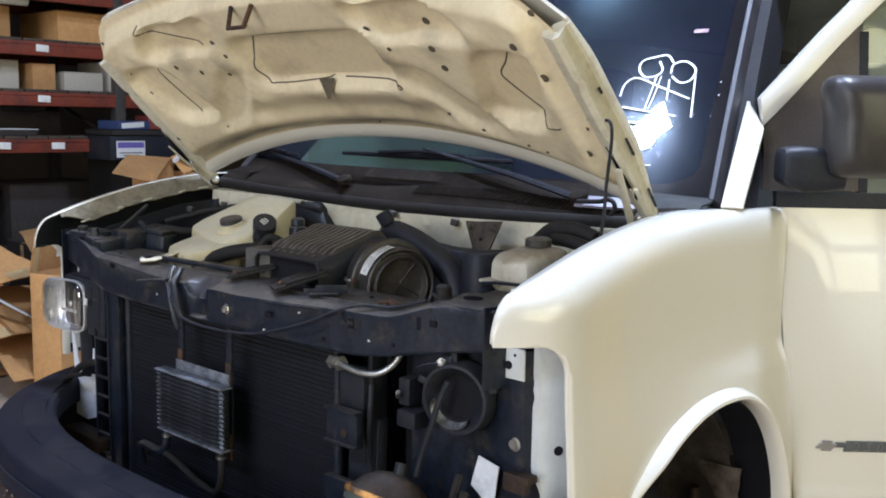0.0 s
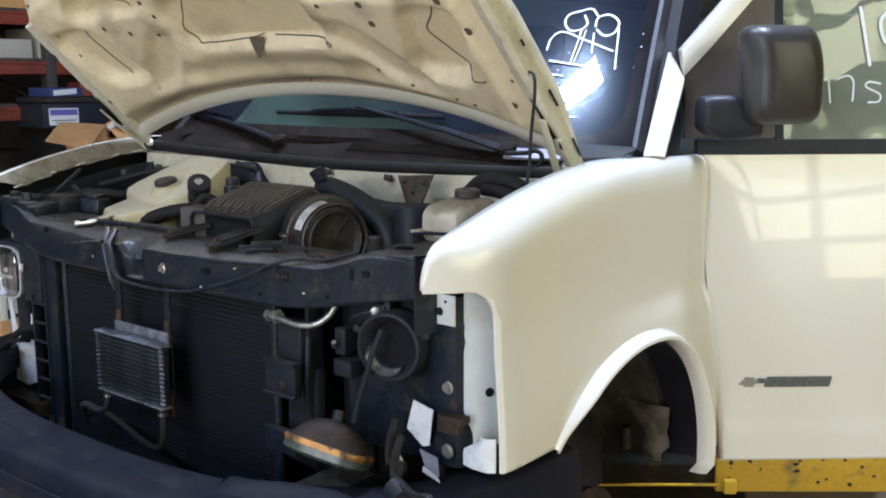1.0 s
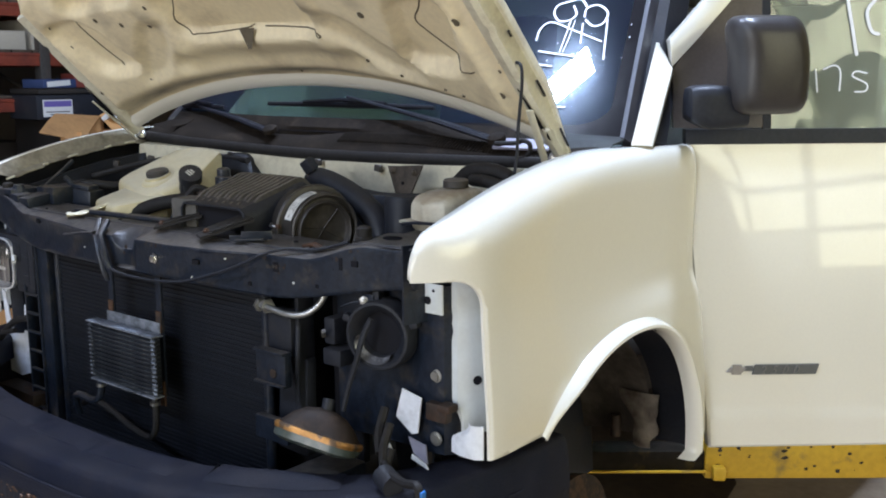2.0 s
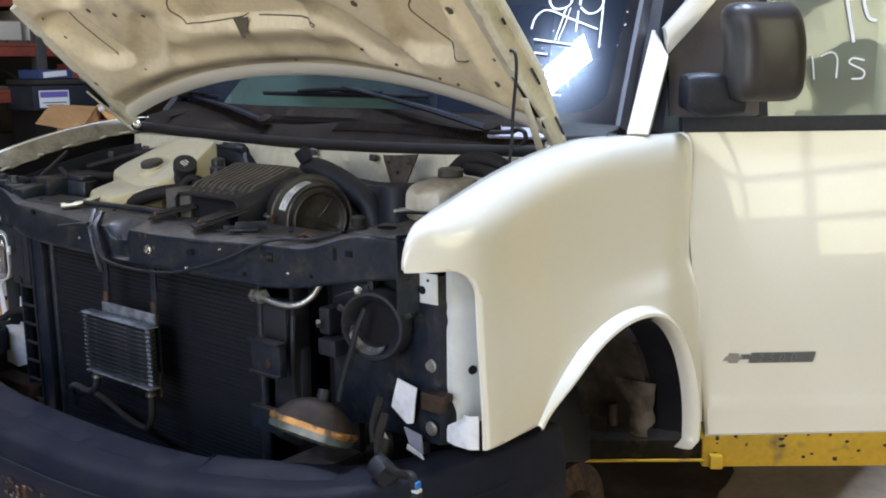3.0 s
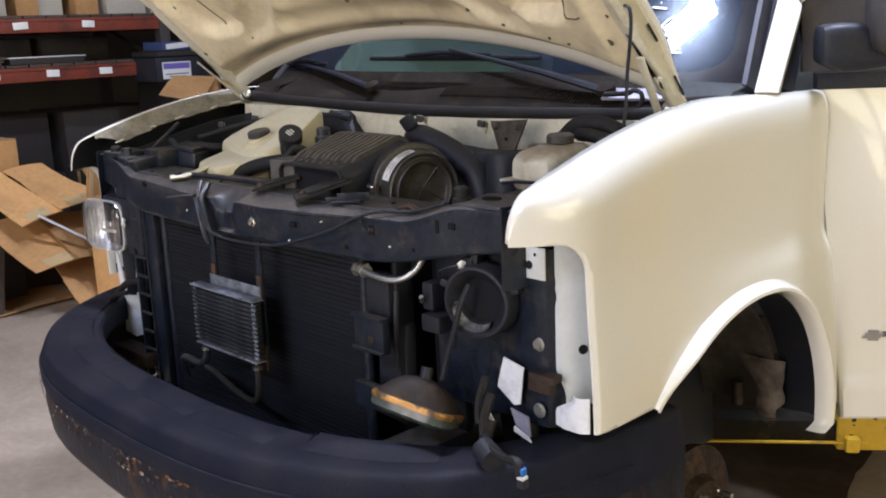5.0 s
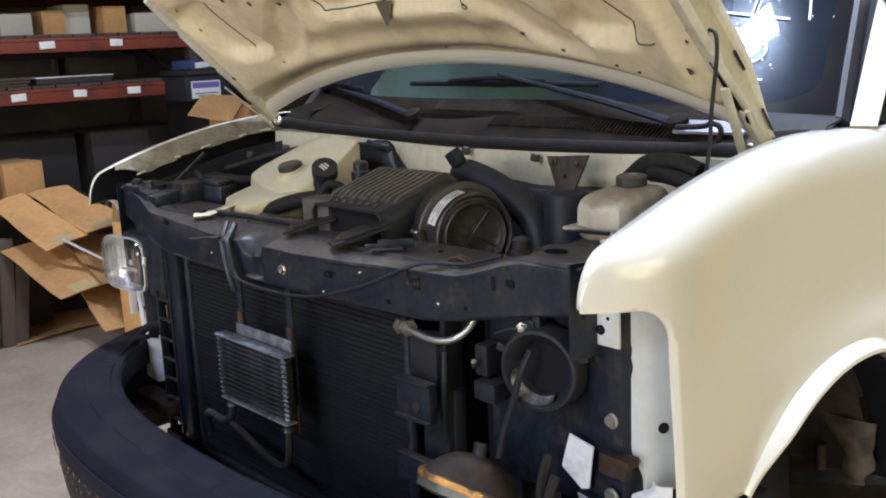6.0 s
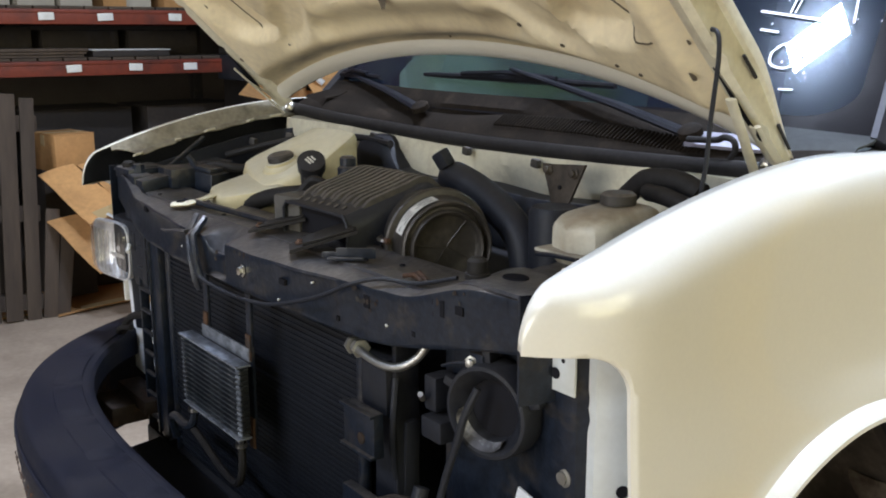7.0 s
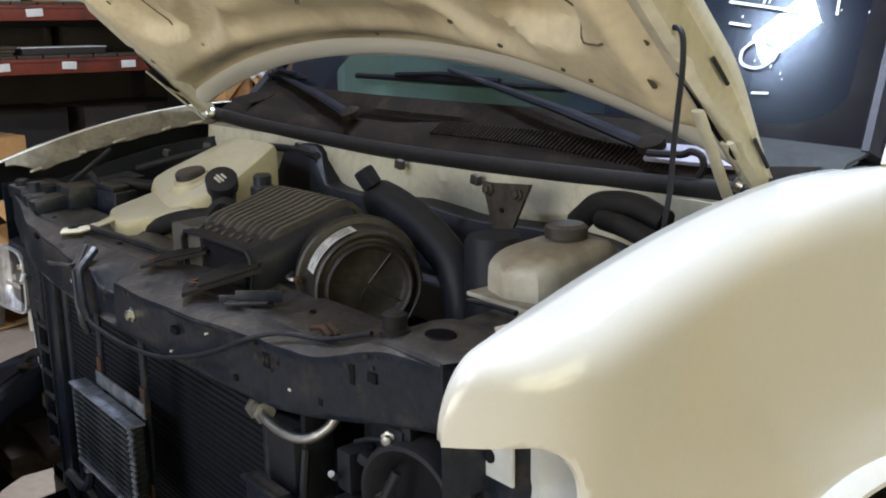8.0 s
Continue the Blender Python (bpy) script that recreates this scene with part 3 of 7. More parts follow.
# darkening painted into the colour: a band above the rear lip and spots beside the pressed pockets
att = inner.data.attributes.new("panel_dark", "FLOAT", "POINT")
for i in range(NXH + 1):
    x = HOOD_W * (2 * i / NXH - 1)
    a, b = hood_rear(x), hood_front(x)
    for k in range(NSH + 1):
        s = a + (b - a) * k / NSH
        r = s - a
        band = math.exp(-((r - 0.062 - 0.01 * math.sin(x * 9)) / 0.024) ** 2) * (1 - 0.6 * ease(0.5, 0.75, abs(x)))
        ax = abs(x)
        dark_spots = 0.7 * math.exp(-((ax - 0.30) / 0.035) ** 2 - ((s - 0.42) / 0.07) ** 2) + 0.6 * math.exp(-((ax - 0.47) / 0.05) ** 2 - ((s - 0.45) / 0.05) ** 2) + 0.5 * math.exp(-((x - 0.52) / 0.05) ** 2 - ((s - 0.28) / 0.06) ** 2) + 0.5 * math.exp(-((ax - 0.73) / 0.03) ** 2 - ((s - 0.45) / 0.05) ** 2)
        att.data[i * (NSH + 1) + k].value = min(1.0, band + dark_spots)
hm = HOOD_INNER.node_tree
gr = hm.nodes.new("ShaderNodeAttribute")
gr.attribute_name = "panel_dark"
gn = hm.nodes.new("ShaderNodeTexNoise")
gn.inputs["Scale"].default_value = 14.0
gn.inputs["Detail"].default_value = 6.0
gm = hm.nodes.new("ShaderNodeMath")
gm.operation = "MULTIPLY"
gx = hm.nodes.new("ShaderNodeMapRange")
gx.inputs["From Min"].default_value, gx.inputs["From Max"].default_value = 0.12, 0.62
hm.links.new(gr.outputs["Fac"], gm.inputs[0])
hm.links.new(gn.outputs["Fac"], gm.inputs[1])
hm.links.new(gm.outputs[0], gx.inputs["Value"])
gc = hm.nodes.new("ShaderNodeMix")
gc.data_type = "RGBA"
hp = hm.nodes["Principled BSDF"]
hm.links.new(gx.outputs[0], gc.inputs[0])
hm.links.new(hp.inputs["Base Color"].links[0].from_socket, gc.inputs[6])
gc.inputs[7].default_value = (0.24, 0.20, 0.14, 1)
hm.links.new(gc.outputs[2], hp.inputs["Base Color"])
# the bent tab at the middle of the inner panel
tab = bmesh.new()
tv = [tab.verts.new(on_hood_early(x, s, d)) for x, s, d in ((-0.030, 0.338, 0.016), (0.030, 0.338, 0.016), (0.014, 0.300, 0.020), (0.002, 0.300, 0.020))]
tab.faces.new(tv)
vpart("bent_tab", tab, GROOVE, hood, "dark notch with a bent tab", False)
# the hem that closes the hood's rim
rim = []
for i in range(61):
    x = HOOD_W * (2 * i / 60 - 1)
    rim.append([hood_at(x, hood_rear(x) - 0.004, -0.004), hood_at(x, hood_rear(x) - 0.008, 0.008), hood_at(x, hood_rear(x) - 0.002, 0.019), hood_at(x, hood_rear(x) + 0.010, 0.023), hood_at(x, hood_rear(x) + 0.030, 0.022), hood_at(x, hood_rear(x) + 0.042, 0.014)])
vpart("rear_hem", loft(rim), WHITE, hood, "broad rolled rear lip of the hood")
for side in (-1, 1):
    hem = []
    for k in range(31):
        x = side * HOOD_W
        s = hood_rear(x) - 0.01 + (hood_front(x) - hood_rear(x) + 0.01) * k / 30
        notch = 0.006 if k % 9 == 5 else 0.0
        w = side_wall(s)
        hem.append([hood_at(x + side * 0.002, s, -0.004 - w), hood_at(x + side * 0.009, s, -w * 0.93), hood_at(x + side * 0.010, s, -w * 0.62), hood_at(x + side * 0.005, s, -w * 0.52), hood_at(x + side * 0.008, s, 0.016 - notch), hood_at(x - side * 0.004, s, 0.028 - notch), hood_at(x - side * 0.030, s, 0.026), hood_at(x - side * 0.040, s, 0.014)])
    s = hood_front(side * HOOD_W)
    hem.append([p.lerp(hood_at(side * HOOD_W * 0.97, s, 0.0), 0.85) + HU * 0.004 for p in hem[-1]])
    vpart("side_hem", loft(hem), WHITE_INNER, hood, "folded side edge of the hood")
    # the dark slot where the hinge arm goes into the hood, and smaller slots in the side wall
    slot = []
    for k in range(13):
        q = k / 12
        s = 0.215 - 0.150 * q
        w = 0.003 + 0.017 * ease(0.0, 0.7, q) * (1 - 0.5 * ease(0.85, 1.0, q))
        c = 0.803 + 0.012 * q
        slot.append([hood_at(side * (c - w * 0.5), s, 0.0315), hood_at(side * c, s, 0.0325), hood_at(side * (c + w * 0.5), s, 0.0305)])
    # The slot is a black patch on the hem; nothing is cut open.
    vpart("hinge_slot", loft(slot), VOID, hood, "dark slot behind the hinge arm")
    for s0, s1, deep in ((0.20, 0.155, 0.30), (0.062, 0.012, 0.30), (0.34, 0.325, 0.25)):
        bar = [hood_at(side * 0.8265, s0 + (s1 - s0) * k / 5, -side_wall(s0 + (s1 - s0) * k / 5) * deep) for k in range(6)]
        vpart("hem_slot", tube(bar, 0.0028, 6), RUBBER, hood)


def on_hood(x, s, lift=0.002):
    return hood_at(x, s, hood_depth(x, s) + lift)


# dark gaps where the inner panel is cut out
GAPS = [
    [(-0.17, 0.480), (-0.235, 0.40), (-0.225, 0.345), (-0.19, 0.328), (-0.02, 0.331), (0.02, 0.337)],
    [(-0.16, 0.490), (0.0, 0.497), (0.20, 0.490)],
    [(0.06, 0.333), (0.27, 0.330), (0.285, 0.345)],
    [(-0.60, 0.445), (-0.635, 0.42), (-0.625, 0.33), (-0.605, 0.25)],
    [(-0.53, 0.585), (-0.545, 0.56), (-0.45, 0.515), (-0.36, 0.482)],
    [(0.655, 0.44), (0.625, 0.40), (0.59, 0.365), (0.60, 0.335), (0.665, 0.262), (0.70, 0.255), (0.72, 0.262)],
]
for g in GAPS:
    pts = [on_hood(p.x, p.y, 0.0) for p in curve_points([(a, b, 0) for a, b in g], 6)]
    vpart("panel_gap", tube(pts, 0.0020, 5), GROOVE, hood)
for x, s, r in ((-0.76, 0.54, 0.008), (-0.72, 0.44, 0.006), (-0.71, 0.36, 0.006), (-0.50, 0.44, 0.008), (-0.42, 0.41, 0.008), (-0.34, 0.385, 0.009), (-0.28, 0.50, 0.009), (-0.27, 0.455, 0.007), (-0.74, 0.19, 0.007), (-0.52, 0.20, 0.004), (0.29, 0.50, 0.009), (0.34, 0.455, 0.006), (0.46, 0.50, 0.010), (0.47, 0.455, 0.009), (0.47, 0.40, 0.009), (0.72, 0.48, 0.009), (0.75, 0.40, 0.010), (0.37, 0.245, 0.005), (0.45, 0.20, 0.005), (0.58, 0.18, 0.004), (0.63, 0.17, 0.004), (0.03, 0.155, 0.004), (0.752, 0.190, 0.009), (0.775, 0.217, 0.006), (0.765, 0.245, 0.005), (0.77, 0.53, 0.008)):
    c = on_hood(x, s, 0.0008)
    vpart("hood_hole", revolve([(0, r), (0.0008, r * 0.9)], -HN, c, 12), GROOVE, hood)
vpart("hood_striker", tube([on_hood(-0.10, 0.60, 0.0), on_hood(-0.09, 0.575, 0.05), on_hood(-0.03, 0.575, 0.05), on_hood(-0.02, 0.60, 0.0)], 0.006, 8), RUST, hood, "brass-coloured hood striker loop")
# prop rod, hinges
vpart("prop_rod", tube(curve_points([on_hood(0.774, 0.267, 0.003), on_hood(0.774, 0.267, 0.003).lerp(Vector((0.830, 0.326, 1.578)), 0.6), (0.834, 0.326, 1.577), (0.842, 0.322, 1.545), (0.834, 0.326, 1.484), (0.830, 0.327, 1.450), (0.829, 0.325, 1.399), (0.825, 0.322, 1.355), (0.815, 0.320, 1.24)], 6), 0.0034, 8), BLACK, None, "thin black hood prop rod")
for side in (-1, 1):
    bm = bmesh.new()
    for a, b, w in (((0.816, 0.388, 1.484), (0.776, 0.514, 1.360), 0.0085), ((0.822, 0.440, 1.443), (0.800, 0.505, 1.400), 0.009), ((0.79, 0.52, 1.42), (0.80, 0.56, 1.36), 0.015)):
        tube([(side * a[0], a[1], a[2]), (side * b[0], b[1], b[2])], w, 8, bm, True, 0.35)
    h = vpart("hood_hinge", bm, WHITE_INNER, None, "cream painted hood hinge arm")
    vpart("pivot_bolt", revolve([(0, 0.012), (0.01, 0.012), (0.013, 0.006)], (side * -1, -0.4, 0.3), (side * 0.785, 0.535, 1.375), 10), CHROME, h)

# cowl, windshield and body shell -----------------------------------
def glass_at(x, v):
    """The windshield's surface; v is metres up the glass."""
    y0 = 0.615 + 0.085 * (x / 0.86) ** 2
    return Vector((x * (1 - 0.12 * v), y0 + 0.673 * v, 1.40 + 0.74 * v))


def glass_edge(v):
    return 0.860 - 0.115 * v


rows = [[glass_at(glass_edge(0.90 * k / 16) * (2 * i / 40 - 1), 0.90 * k / 16) for i in range(41)] for k in range(17)]
ws = vpart("windshield", slab(rows, 0.005, (0, 0.74, -0.673)), GLASS, None, "dark tinted windshield with white marker writing")
ws.visible_shadow = False
# black ceramic border down the glass's edges
for side in (-1, 1):
    rows = []
    for k in range(33):
        v = 0.048 + 0.852 * (k / 32) ** 2
        turn = 1 - min(1.0, (v - 0.048) / 0.066)
        w = 0.040 + 0.095 * (1 - math.sqrt(max(0.0, 1 - turn ** 2)))
        rows.append([glass_at(side * (glass_edge(v) - w * q), v) + Vector((0, -0.0025, 0.0028)) for q in (0, 0.33, 0.66, 1)])
    vpart("glass_border", loft(rows), GLASSBLACK, ws, "black painted windshield border")
rows = [[glass_at(glass_edge(v) * (2 * i / 40 - 1), v) + Vector((0, -0.0025, 0.0028)) for i in range(41)] for v in (0.0, 0.02, 0.035, 0.048)]
vpart("glass_border", loft(rows), GLASSBLACK, ws)
MOULDING = shade("pillar_moulding_rubber", (0.035, 0.035, 0.045), 0.32, 0, 0.1, 12, (0.022, 0.022, 0.028), (0.45, 0.7), 120, 0.04)
for side in (-1, 1):
    trim, pil, jamb = [], [], []
    for k in range(21):
        v = 0.002 + 0.948 * k / 20
        p = glass_at(side * glass_edge(v), v)
        trim.append([p + Vector((side * -0.006, -0.004, 0.005)), p + Vector((side * 0.000, -0.012, 0.013)), p + Vector((side * 0.010, -0.010, 0.012)), p + Vector((side * 0.017, 0.012, 0.0)), p + Vector((side * 0.01, 0.04, -0.02))])
        v = 0.024 + 0.926 * k / 20
        q = glass_at(side * (glass_edge(v) + 0.018), v) + Vector((side * 0.006, 0.02, -0.01))
        jamb.append([q + Vector((side * -0.012, -0.006, 0.004)), q + Vector((side * 0.010, 0.02, 0.0)), q + Vector((side * 0.012, 0.12, -0.02)), q + Vector((side * -0.05, 0.10, -0.05))])
    # the white pillar foot: a blade that ends in a slanted point
    for k in range(17):
        v = -0.004 + 0.318 * k / 16
        xl = 0.881 - 0.060 * v
        wide = (0.046 + 0.025 * v) * min(1.0, max(0.03, (0.318 - v) / 0.085))
        q = glass_at(side * xl, v)
        r = q + Vector((side * (wide - 0.016), 0.046, -0.004))
        pil.append([q + Vector((side * -0.001, 0.006, -0.004)), q, q.lerp(r, 0.5) + Vector((side * 0.003, 0.0, 0.001)), r, r + Vector((side * -0.012, 0.03, -0.006))])
    vpart("pillar_trim", loft(trim, None, True, True), MOULDING, None, "black windshield pillar moulding")
    # Solid black strip stands in for the dark opening.
    vpart("door_jamb", loft(jamb, None, True, True), BLACK, None, "black strip filling the dark opening behind the pillar")
    vpart("a_pillar", loft(pil, None, True, True), WHITE, None, "white foot of the windshield pillar")
# cowl: it rises from the seal to the glass, with a moulded hump over the louvres
def cowl_hump(x):
    return 0.013 * math.exp(-((x - 0.22) / 0.26) ** 4)


rows = []
for i in range(81):
    x = 0.84 * (2 * i / 80 - 1)
    e = Vector((0, -0.74, 0.673)) * 0.006
    hump = cowl_hump(x)
    top = 0.050 - 0.014 * ease(0.2, 0.6, x) - 0.022 * ease(0.64, 0.72, x) + 0.006 * math.exp(-((x + 0.62) / 0.15) ** 2)
    rows.append([Vector((x, 0.565, 1.350)), Vector((x, 0.578, 1.368)), Vector((x, 0.590, 1.378 + hump * 0.6)), Vector((x, 0.606, 1.388 + hump)), Vector((x, 0.616, 1.392 + hump * 1.1)), glass_at(x, 0.012) + e * 1.6, glass_at(x, top) + e, glass_at(x, top + 0.004) - e])
cowl = vpart("cowl_panel", loft(rows), COWL, None, "dusty black plastic cowl panel with louvres below the windshield")
for i in range(58):
    x = 0.06 + 0.56 * i / 57
    m = Euler((radians(38), 0, radians(-14))).to_matrix().to_4x4()
    vpart("louvre", boxed((x, 0.597, 1.3845 + cowl_hump(x) * 0.85), (0.0045, 0.036, 0.005), 0.001, m), COWL, cowl)
seal = [(-0.83, 0.56, 1.372), (-0.5, 0.545, 1.358), (0.0, 0.54, 1.348), (0.45, 0.545, 1.352), (0.80, 0.56, 1.360)]
vpart("cowl_seal", tube(curve_points(seal, 10), 0.0155, 10), RUBBER, None, "thick black rubber cowl seal")
# corner covers between the hood's hinges and the pillars
for side in (-1, 1):
    rows = []
    for k in range(9):
        q = k / 8
        x = 0.70 + 0.168 * q
        b = glass_at(x, 0.0)
        rows.append([(side * x, 0.585 + 0.03 * q, 1.372 + 0.004 * q), (side * x, 0.61 + 0.03 * q, 1.402), (side * x, b.y - 0.02, 1.408 + 0.003 * math.sin(3 * q)), glass_at(side * x, 0.020 - 0.010 * q) + Vector((0, -0.008, 0.007))])
    vpart("corner_cover", slab(rows, 0.004, (0, 0, -1)), COWL if side < 0 else shade("faded_grey_plastic", (0.050, 0.053, 0.052), 0.6, 0, 0.1, 9, (0.036, 0.037, 0.038), (0.45, 0.7), 90, 0.05, spec=0.12), cowl, "faded grey cowl corner cover")
# White cowl end; the lamp's lilac light is put into its colour.
vpart("cowl_side", boxed((0.655, 0.600, 1.396), (0.15, 0.040, 0.008), 0.003, pose(0, 0, 0, 30, 0, 6)), shade("lamp_lit_lilac", (0.30, 0.29, 0.36), 0.5, 0, 0.1, 20, (0.18, 0.17, 0.20), (0.45, 0.7)), cowl, "end of the cowl with lilac lamp light in its colour")
# firewall
rows = []
for i in range(81):
    x = 0.80 * (2 * i / 80 - 1)
    bulge = 0.03 * math.exp(-((x + 0.05) / 0.10) ** 2) + 0.02 * math.exp(-((x - 0.62) / 0.08) ** 2) + 0.006 * math.sin(x * 30)
    rows.append([(x, 0.575, 1.352), (x, 0.535, 1.345), (x, 0.53 + bulge * 0.3, 1.31), (x, 0.545 - bulge, 1.27), (x, 0.56 - bulge, 1.20), (x, 0.62, 1.05)])
vpart("firewall", loft(rows), WHITE_INNER, None, "dirty cream painted firewall")
# black sheet that paints the shade below the firewall's cream strip
rows = []
for i in range(81):
    x = 0.78 * (2 * i / 80 - 1)
    top = 1.262 + 0.070 * math.exp(-((x + 0.295) / 0.080) ** 6) + 0.004 * math.sin(x * 17)
    rows.append([(x, 0.545, top + 0.004), (x, 0.500, top), (x, 0.490, top - 0.02), (x, 0.48, 1.15), (x, 0.48, 0.95)])
vpart("firewall_shade", loft(rows), BLACK, None, "black sheet standing in for shade on the lower firewall")
# shell: roof, sides, floor, far side door
rows = []
for k in range(13):
    y = 1.22 + 4.1 * k / 12
    rows.append([(0.97 * math.sin(a) if abs(a) < 1.3 else 0.99 * math.copysign(1, a), y, 1.98 + 0.10 * math.cos(a) ** 0.5 if abs(a) < 1.5 else 1.98) for a in [math.pi / 2 * (j - 8) / 8.4 for j in range(17)]])
roof = vpart("roof", slab(rows, 0.03, (0, 0, -1)), WHITE, None, "white roof panel")
vpart("cab_floor", boxed((0, 3.35, 0.72), (1.80, 3.9, 0.08), 0.01), DARKSTEEL, None, "dark underbody floor pan")
vpart("body_side", boxed((-0.97, 3.2, 1.35), (0.05, 4.3, 1.3), 0.02), WHITE, None, "white body side")
vpart("body_side", boxed((0.97, 3.85, 1.35), (0.05, 3.0, 1.3), 0.02), WHITE, None, "white body side")
vpart("rear_wall", boxed((0, 5.35, 1.35), (1.9, 0.05, 1.3), 0.02), WHITE)
vpart("rocker", boxed((0.955, 3.3, 0.655), (0.06, 4.1, 0.12), 0.02), WHITE, None, "white rocker sill")
rows = []
for i in range(21):
    x = 0.82 * (2 * i / 20 - 1)
    b = glass_at(x, 0.0)
    rows.append([(x, b.y + 0.02, 1.375), (x, b.y + 0.10, 1.395), (x, b.y + 0.28, 1.40), (x, b.y + 0.36, 1.36), (x, b.y + 0.40, 1.15)])
vpart("dashboard", loft(rows), INTERIOR, None, "grey vinyl dashboard behind the windshield")
for x in (-0.45, 0.45):
    bm = bmesh.new()
    box(bm, (x, 1.75, 1.15), (0.5, 0.5, 0.16), 0.05)
    box(bm, (x, 2.0, 1.48), (0.48, 0.14, 0.62), 0.05, Euler((radians(-12), 0, 0)).to_matrix().to_4x4())
    vpart("seat", bm, INTERIOR, None, "grey vinyl cab seat")

# front door, standing open --------------------------------------------
DA, DB, DO = Vector((0.757, 0.654, 0)), Vector((0.654, -0.757, 0)), Vector((0.895, 0.947, 0))


def door_at(u, z, d=0.0):
    """The open door's outer face: u metres back from its hinge edge."""
    e = 0.103 * max(0.0, 1.388 - z) / 0.76 + 0.004
    bulge = 0.012 * math.sin(math.pi * min(1.0, max(0.0, (z - 0.63) / 0.76))) * ease(0, 0.12, u)
    low = 0.010 * ease(0.72, 0.63, z)
    lean = 0.16 * max(0.0, z - 1.39)
    return DO + DA * (u + 0.67 * e) + DB * (0.755 * e + bulge - low - lean + d) + Vector((0, 0, z))


door_zs = [0.625, 0.632] + [0.64 + 0.745 * k / 44 for k in range(45)]
rows = [[door_at(u, z, -0.004 if (z < 0.63 or u < 0.004) else (0.005 * ease(0.718, 0.711, z) - 0.002)) for z in door_zs] for u in [0.0, 0.006] + [0.02 + 1.10 * k / 20 for k in range(21)]]
door = vpart("front_door", slab(rows, 0.03, -DB), WHITE, None, "white front door standing open")
rows = [[door_at(u, z, -0.10) for z in (0.66, 0.9, 1.2, 1.385)] for u in (0.03, 0.5, 1.08)]
vpart("inner_trim", slab(rows, 0.06, DB), INTERIOR, door, "grey inner door trim")
rows = [[door_at(u, z, 0.004) for z in (1.386, 1.394, 1.416, 1.422)] for u in (0.0, 0.3, 0.6, 0.9, 1.12)]
vpart("belt_moulding", slab(rows, 0.03, -DB), BLACK, door, "black belt moulding below the window")
# window frame: a sloped front bar up to the roof rail
def frame_bar(pts, w, name, material, label=""):
    rows = []
    for (u, z), (nu, nz) in pts:
        rows.append([door_at(u, z, -0.002), door_at(u + nu * w * 0.5, z + nz * w * 0.5, 0.006), door_at(u + nu * w, z + nz * w, -0.002)])
    vpart(name, slab(rows, 0.035, -DB), material, door, label)


frame_bar([((-0.037, 1.639), (0.10, -1.32)), ((0.004, 1.684), (0.70, -0.72)), ((0.113, 1.805), (0.70, -0.71)), ((0.25, 1.945), (0.62, -0.78)), ((0.36, 2.010), (0.3, -0.95)), ((1.10, 2.030), (0.0, -1.0))], 0.050, "window_frame", WHITE, "white door window frame")
rows = []
for k in range(9):
    z = 1.425 + 0.385 * k / 8
    left = max(-0.028, -0.028 + (z - 1.578) / 1.06)
    rows.append([door_at(left, z, -0.008), door_at(max(left + 0.004, 0.20), z, -0.008)])
vpart("mirror_sail", slab(rows, 0.02, -DB), shade("faded_sail_plastic", (0.095, 0.078, 0.066), 0.5, 0, 0.08, 10, (0.072, 0.060, 0.052), (0.45, 0.7), 120, 0.05), door, "black triangular mirror mounting panel")
rows = [[door_at(u, z, -0.014) for z in [1.41 + 0.61 * k / 8 for k in range(9)]] for u in (0.205, 0.5, 0.8, 1.08)]
dg = vpart("door_glass", slab(rows, 0.004, -DB), DOORGLASS, door, "door window glass with white marker writing")
dg.visible_shadow = False
rows = [[door_at(u, z, -0.006) for z in (1.42, 1.6, 1.80)] for u in (0.195, 0.215)]
vpart("division_bar", slab(rows, 0.02, -DB), BLACK, door)
# mirror
def mirror_at(u, d, z):
    return DO + DA * u + DB * d + Vector((0, 0, z))


MM = Matrix(((DA.x, DB.x, 0), (DA.y, DB.y, 0), (0, 0, 1))).to_4x4()
bm = bmesh.new()
MH = Matrix.Translation(mirror_at(0.163, 0.120, 1.575)) @ MM @ pose(0, 0, 0, 0, 0, -8)
rows = []
for d, shrink in ((-0.050, 0.012), (-0.046, 0.004), (-0.030, 0.0), (0.010, 0.002), (0.030, 0.010), (0.044, 0.024), (0.052, 0.046)):
    r = []
    for j in range(48):
        a = 2 * math.pi * j / 48
        c, s = math.cos(a), math.sin(a)
        k = (abs(c) ** 6 + abs(s) ** 6) ** (-1 / 6)
        u, z = (0.090 - shrink) * k * c, (0.114 - shrink) * k * s
        r.append(MH @ Vector((u - 0.018 * ease(0.0, 0.12, z), d, z)))
    rows.append(r)
loft(rows, bm, True, True)
MIRROR = shade("faded_mirror_plastic", (0.034, 0.030, 0.029), 0.36, 0, 0.08, 8, (0.024, 0.022, 0.022), (0.45, 0.7), 140, 0.05)
vpart("side_mirror", bm, MIRROR, door, "large black plastic door mirror")
bm = bmesh.new()
rows = []
for q, half, high in ((-0.018, 0.030, 0.036), (-0.014, 0.042, 0.046), (0.0, 0.048, 0.051), (0.03, 0.050, 0.053), (0.075, 0.050, 0.050), (0.12, 0.046, 0.044)):
    ring = []
    for j in range(28):
        a = 2 * math.pi * j / 28
        c, d = math.cos(a), math.sin(a)
        k = (abs(c) ** 5 + abs(d) ** 5) ** -0.2
        drop = 0.02 * max(0.0, -d) * ease(0.04, -0.02, q)
        ring.append(mirror_at(q, 0.070 + half * k * c, 1.478 + high * k * d + drop))
    rows.append(ring)
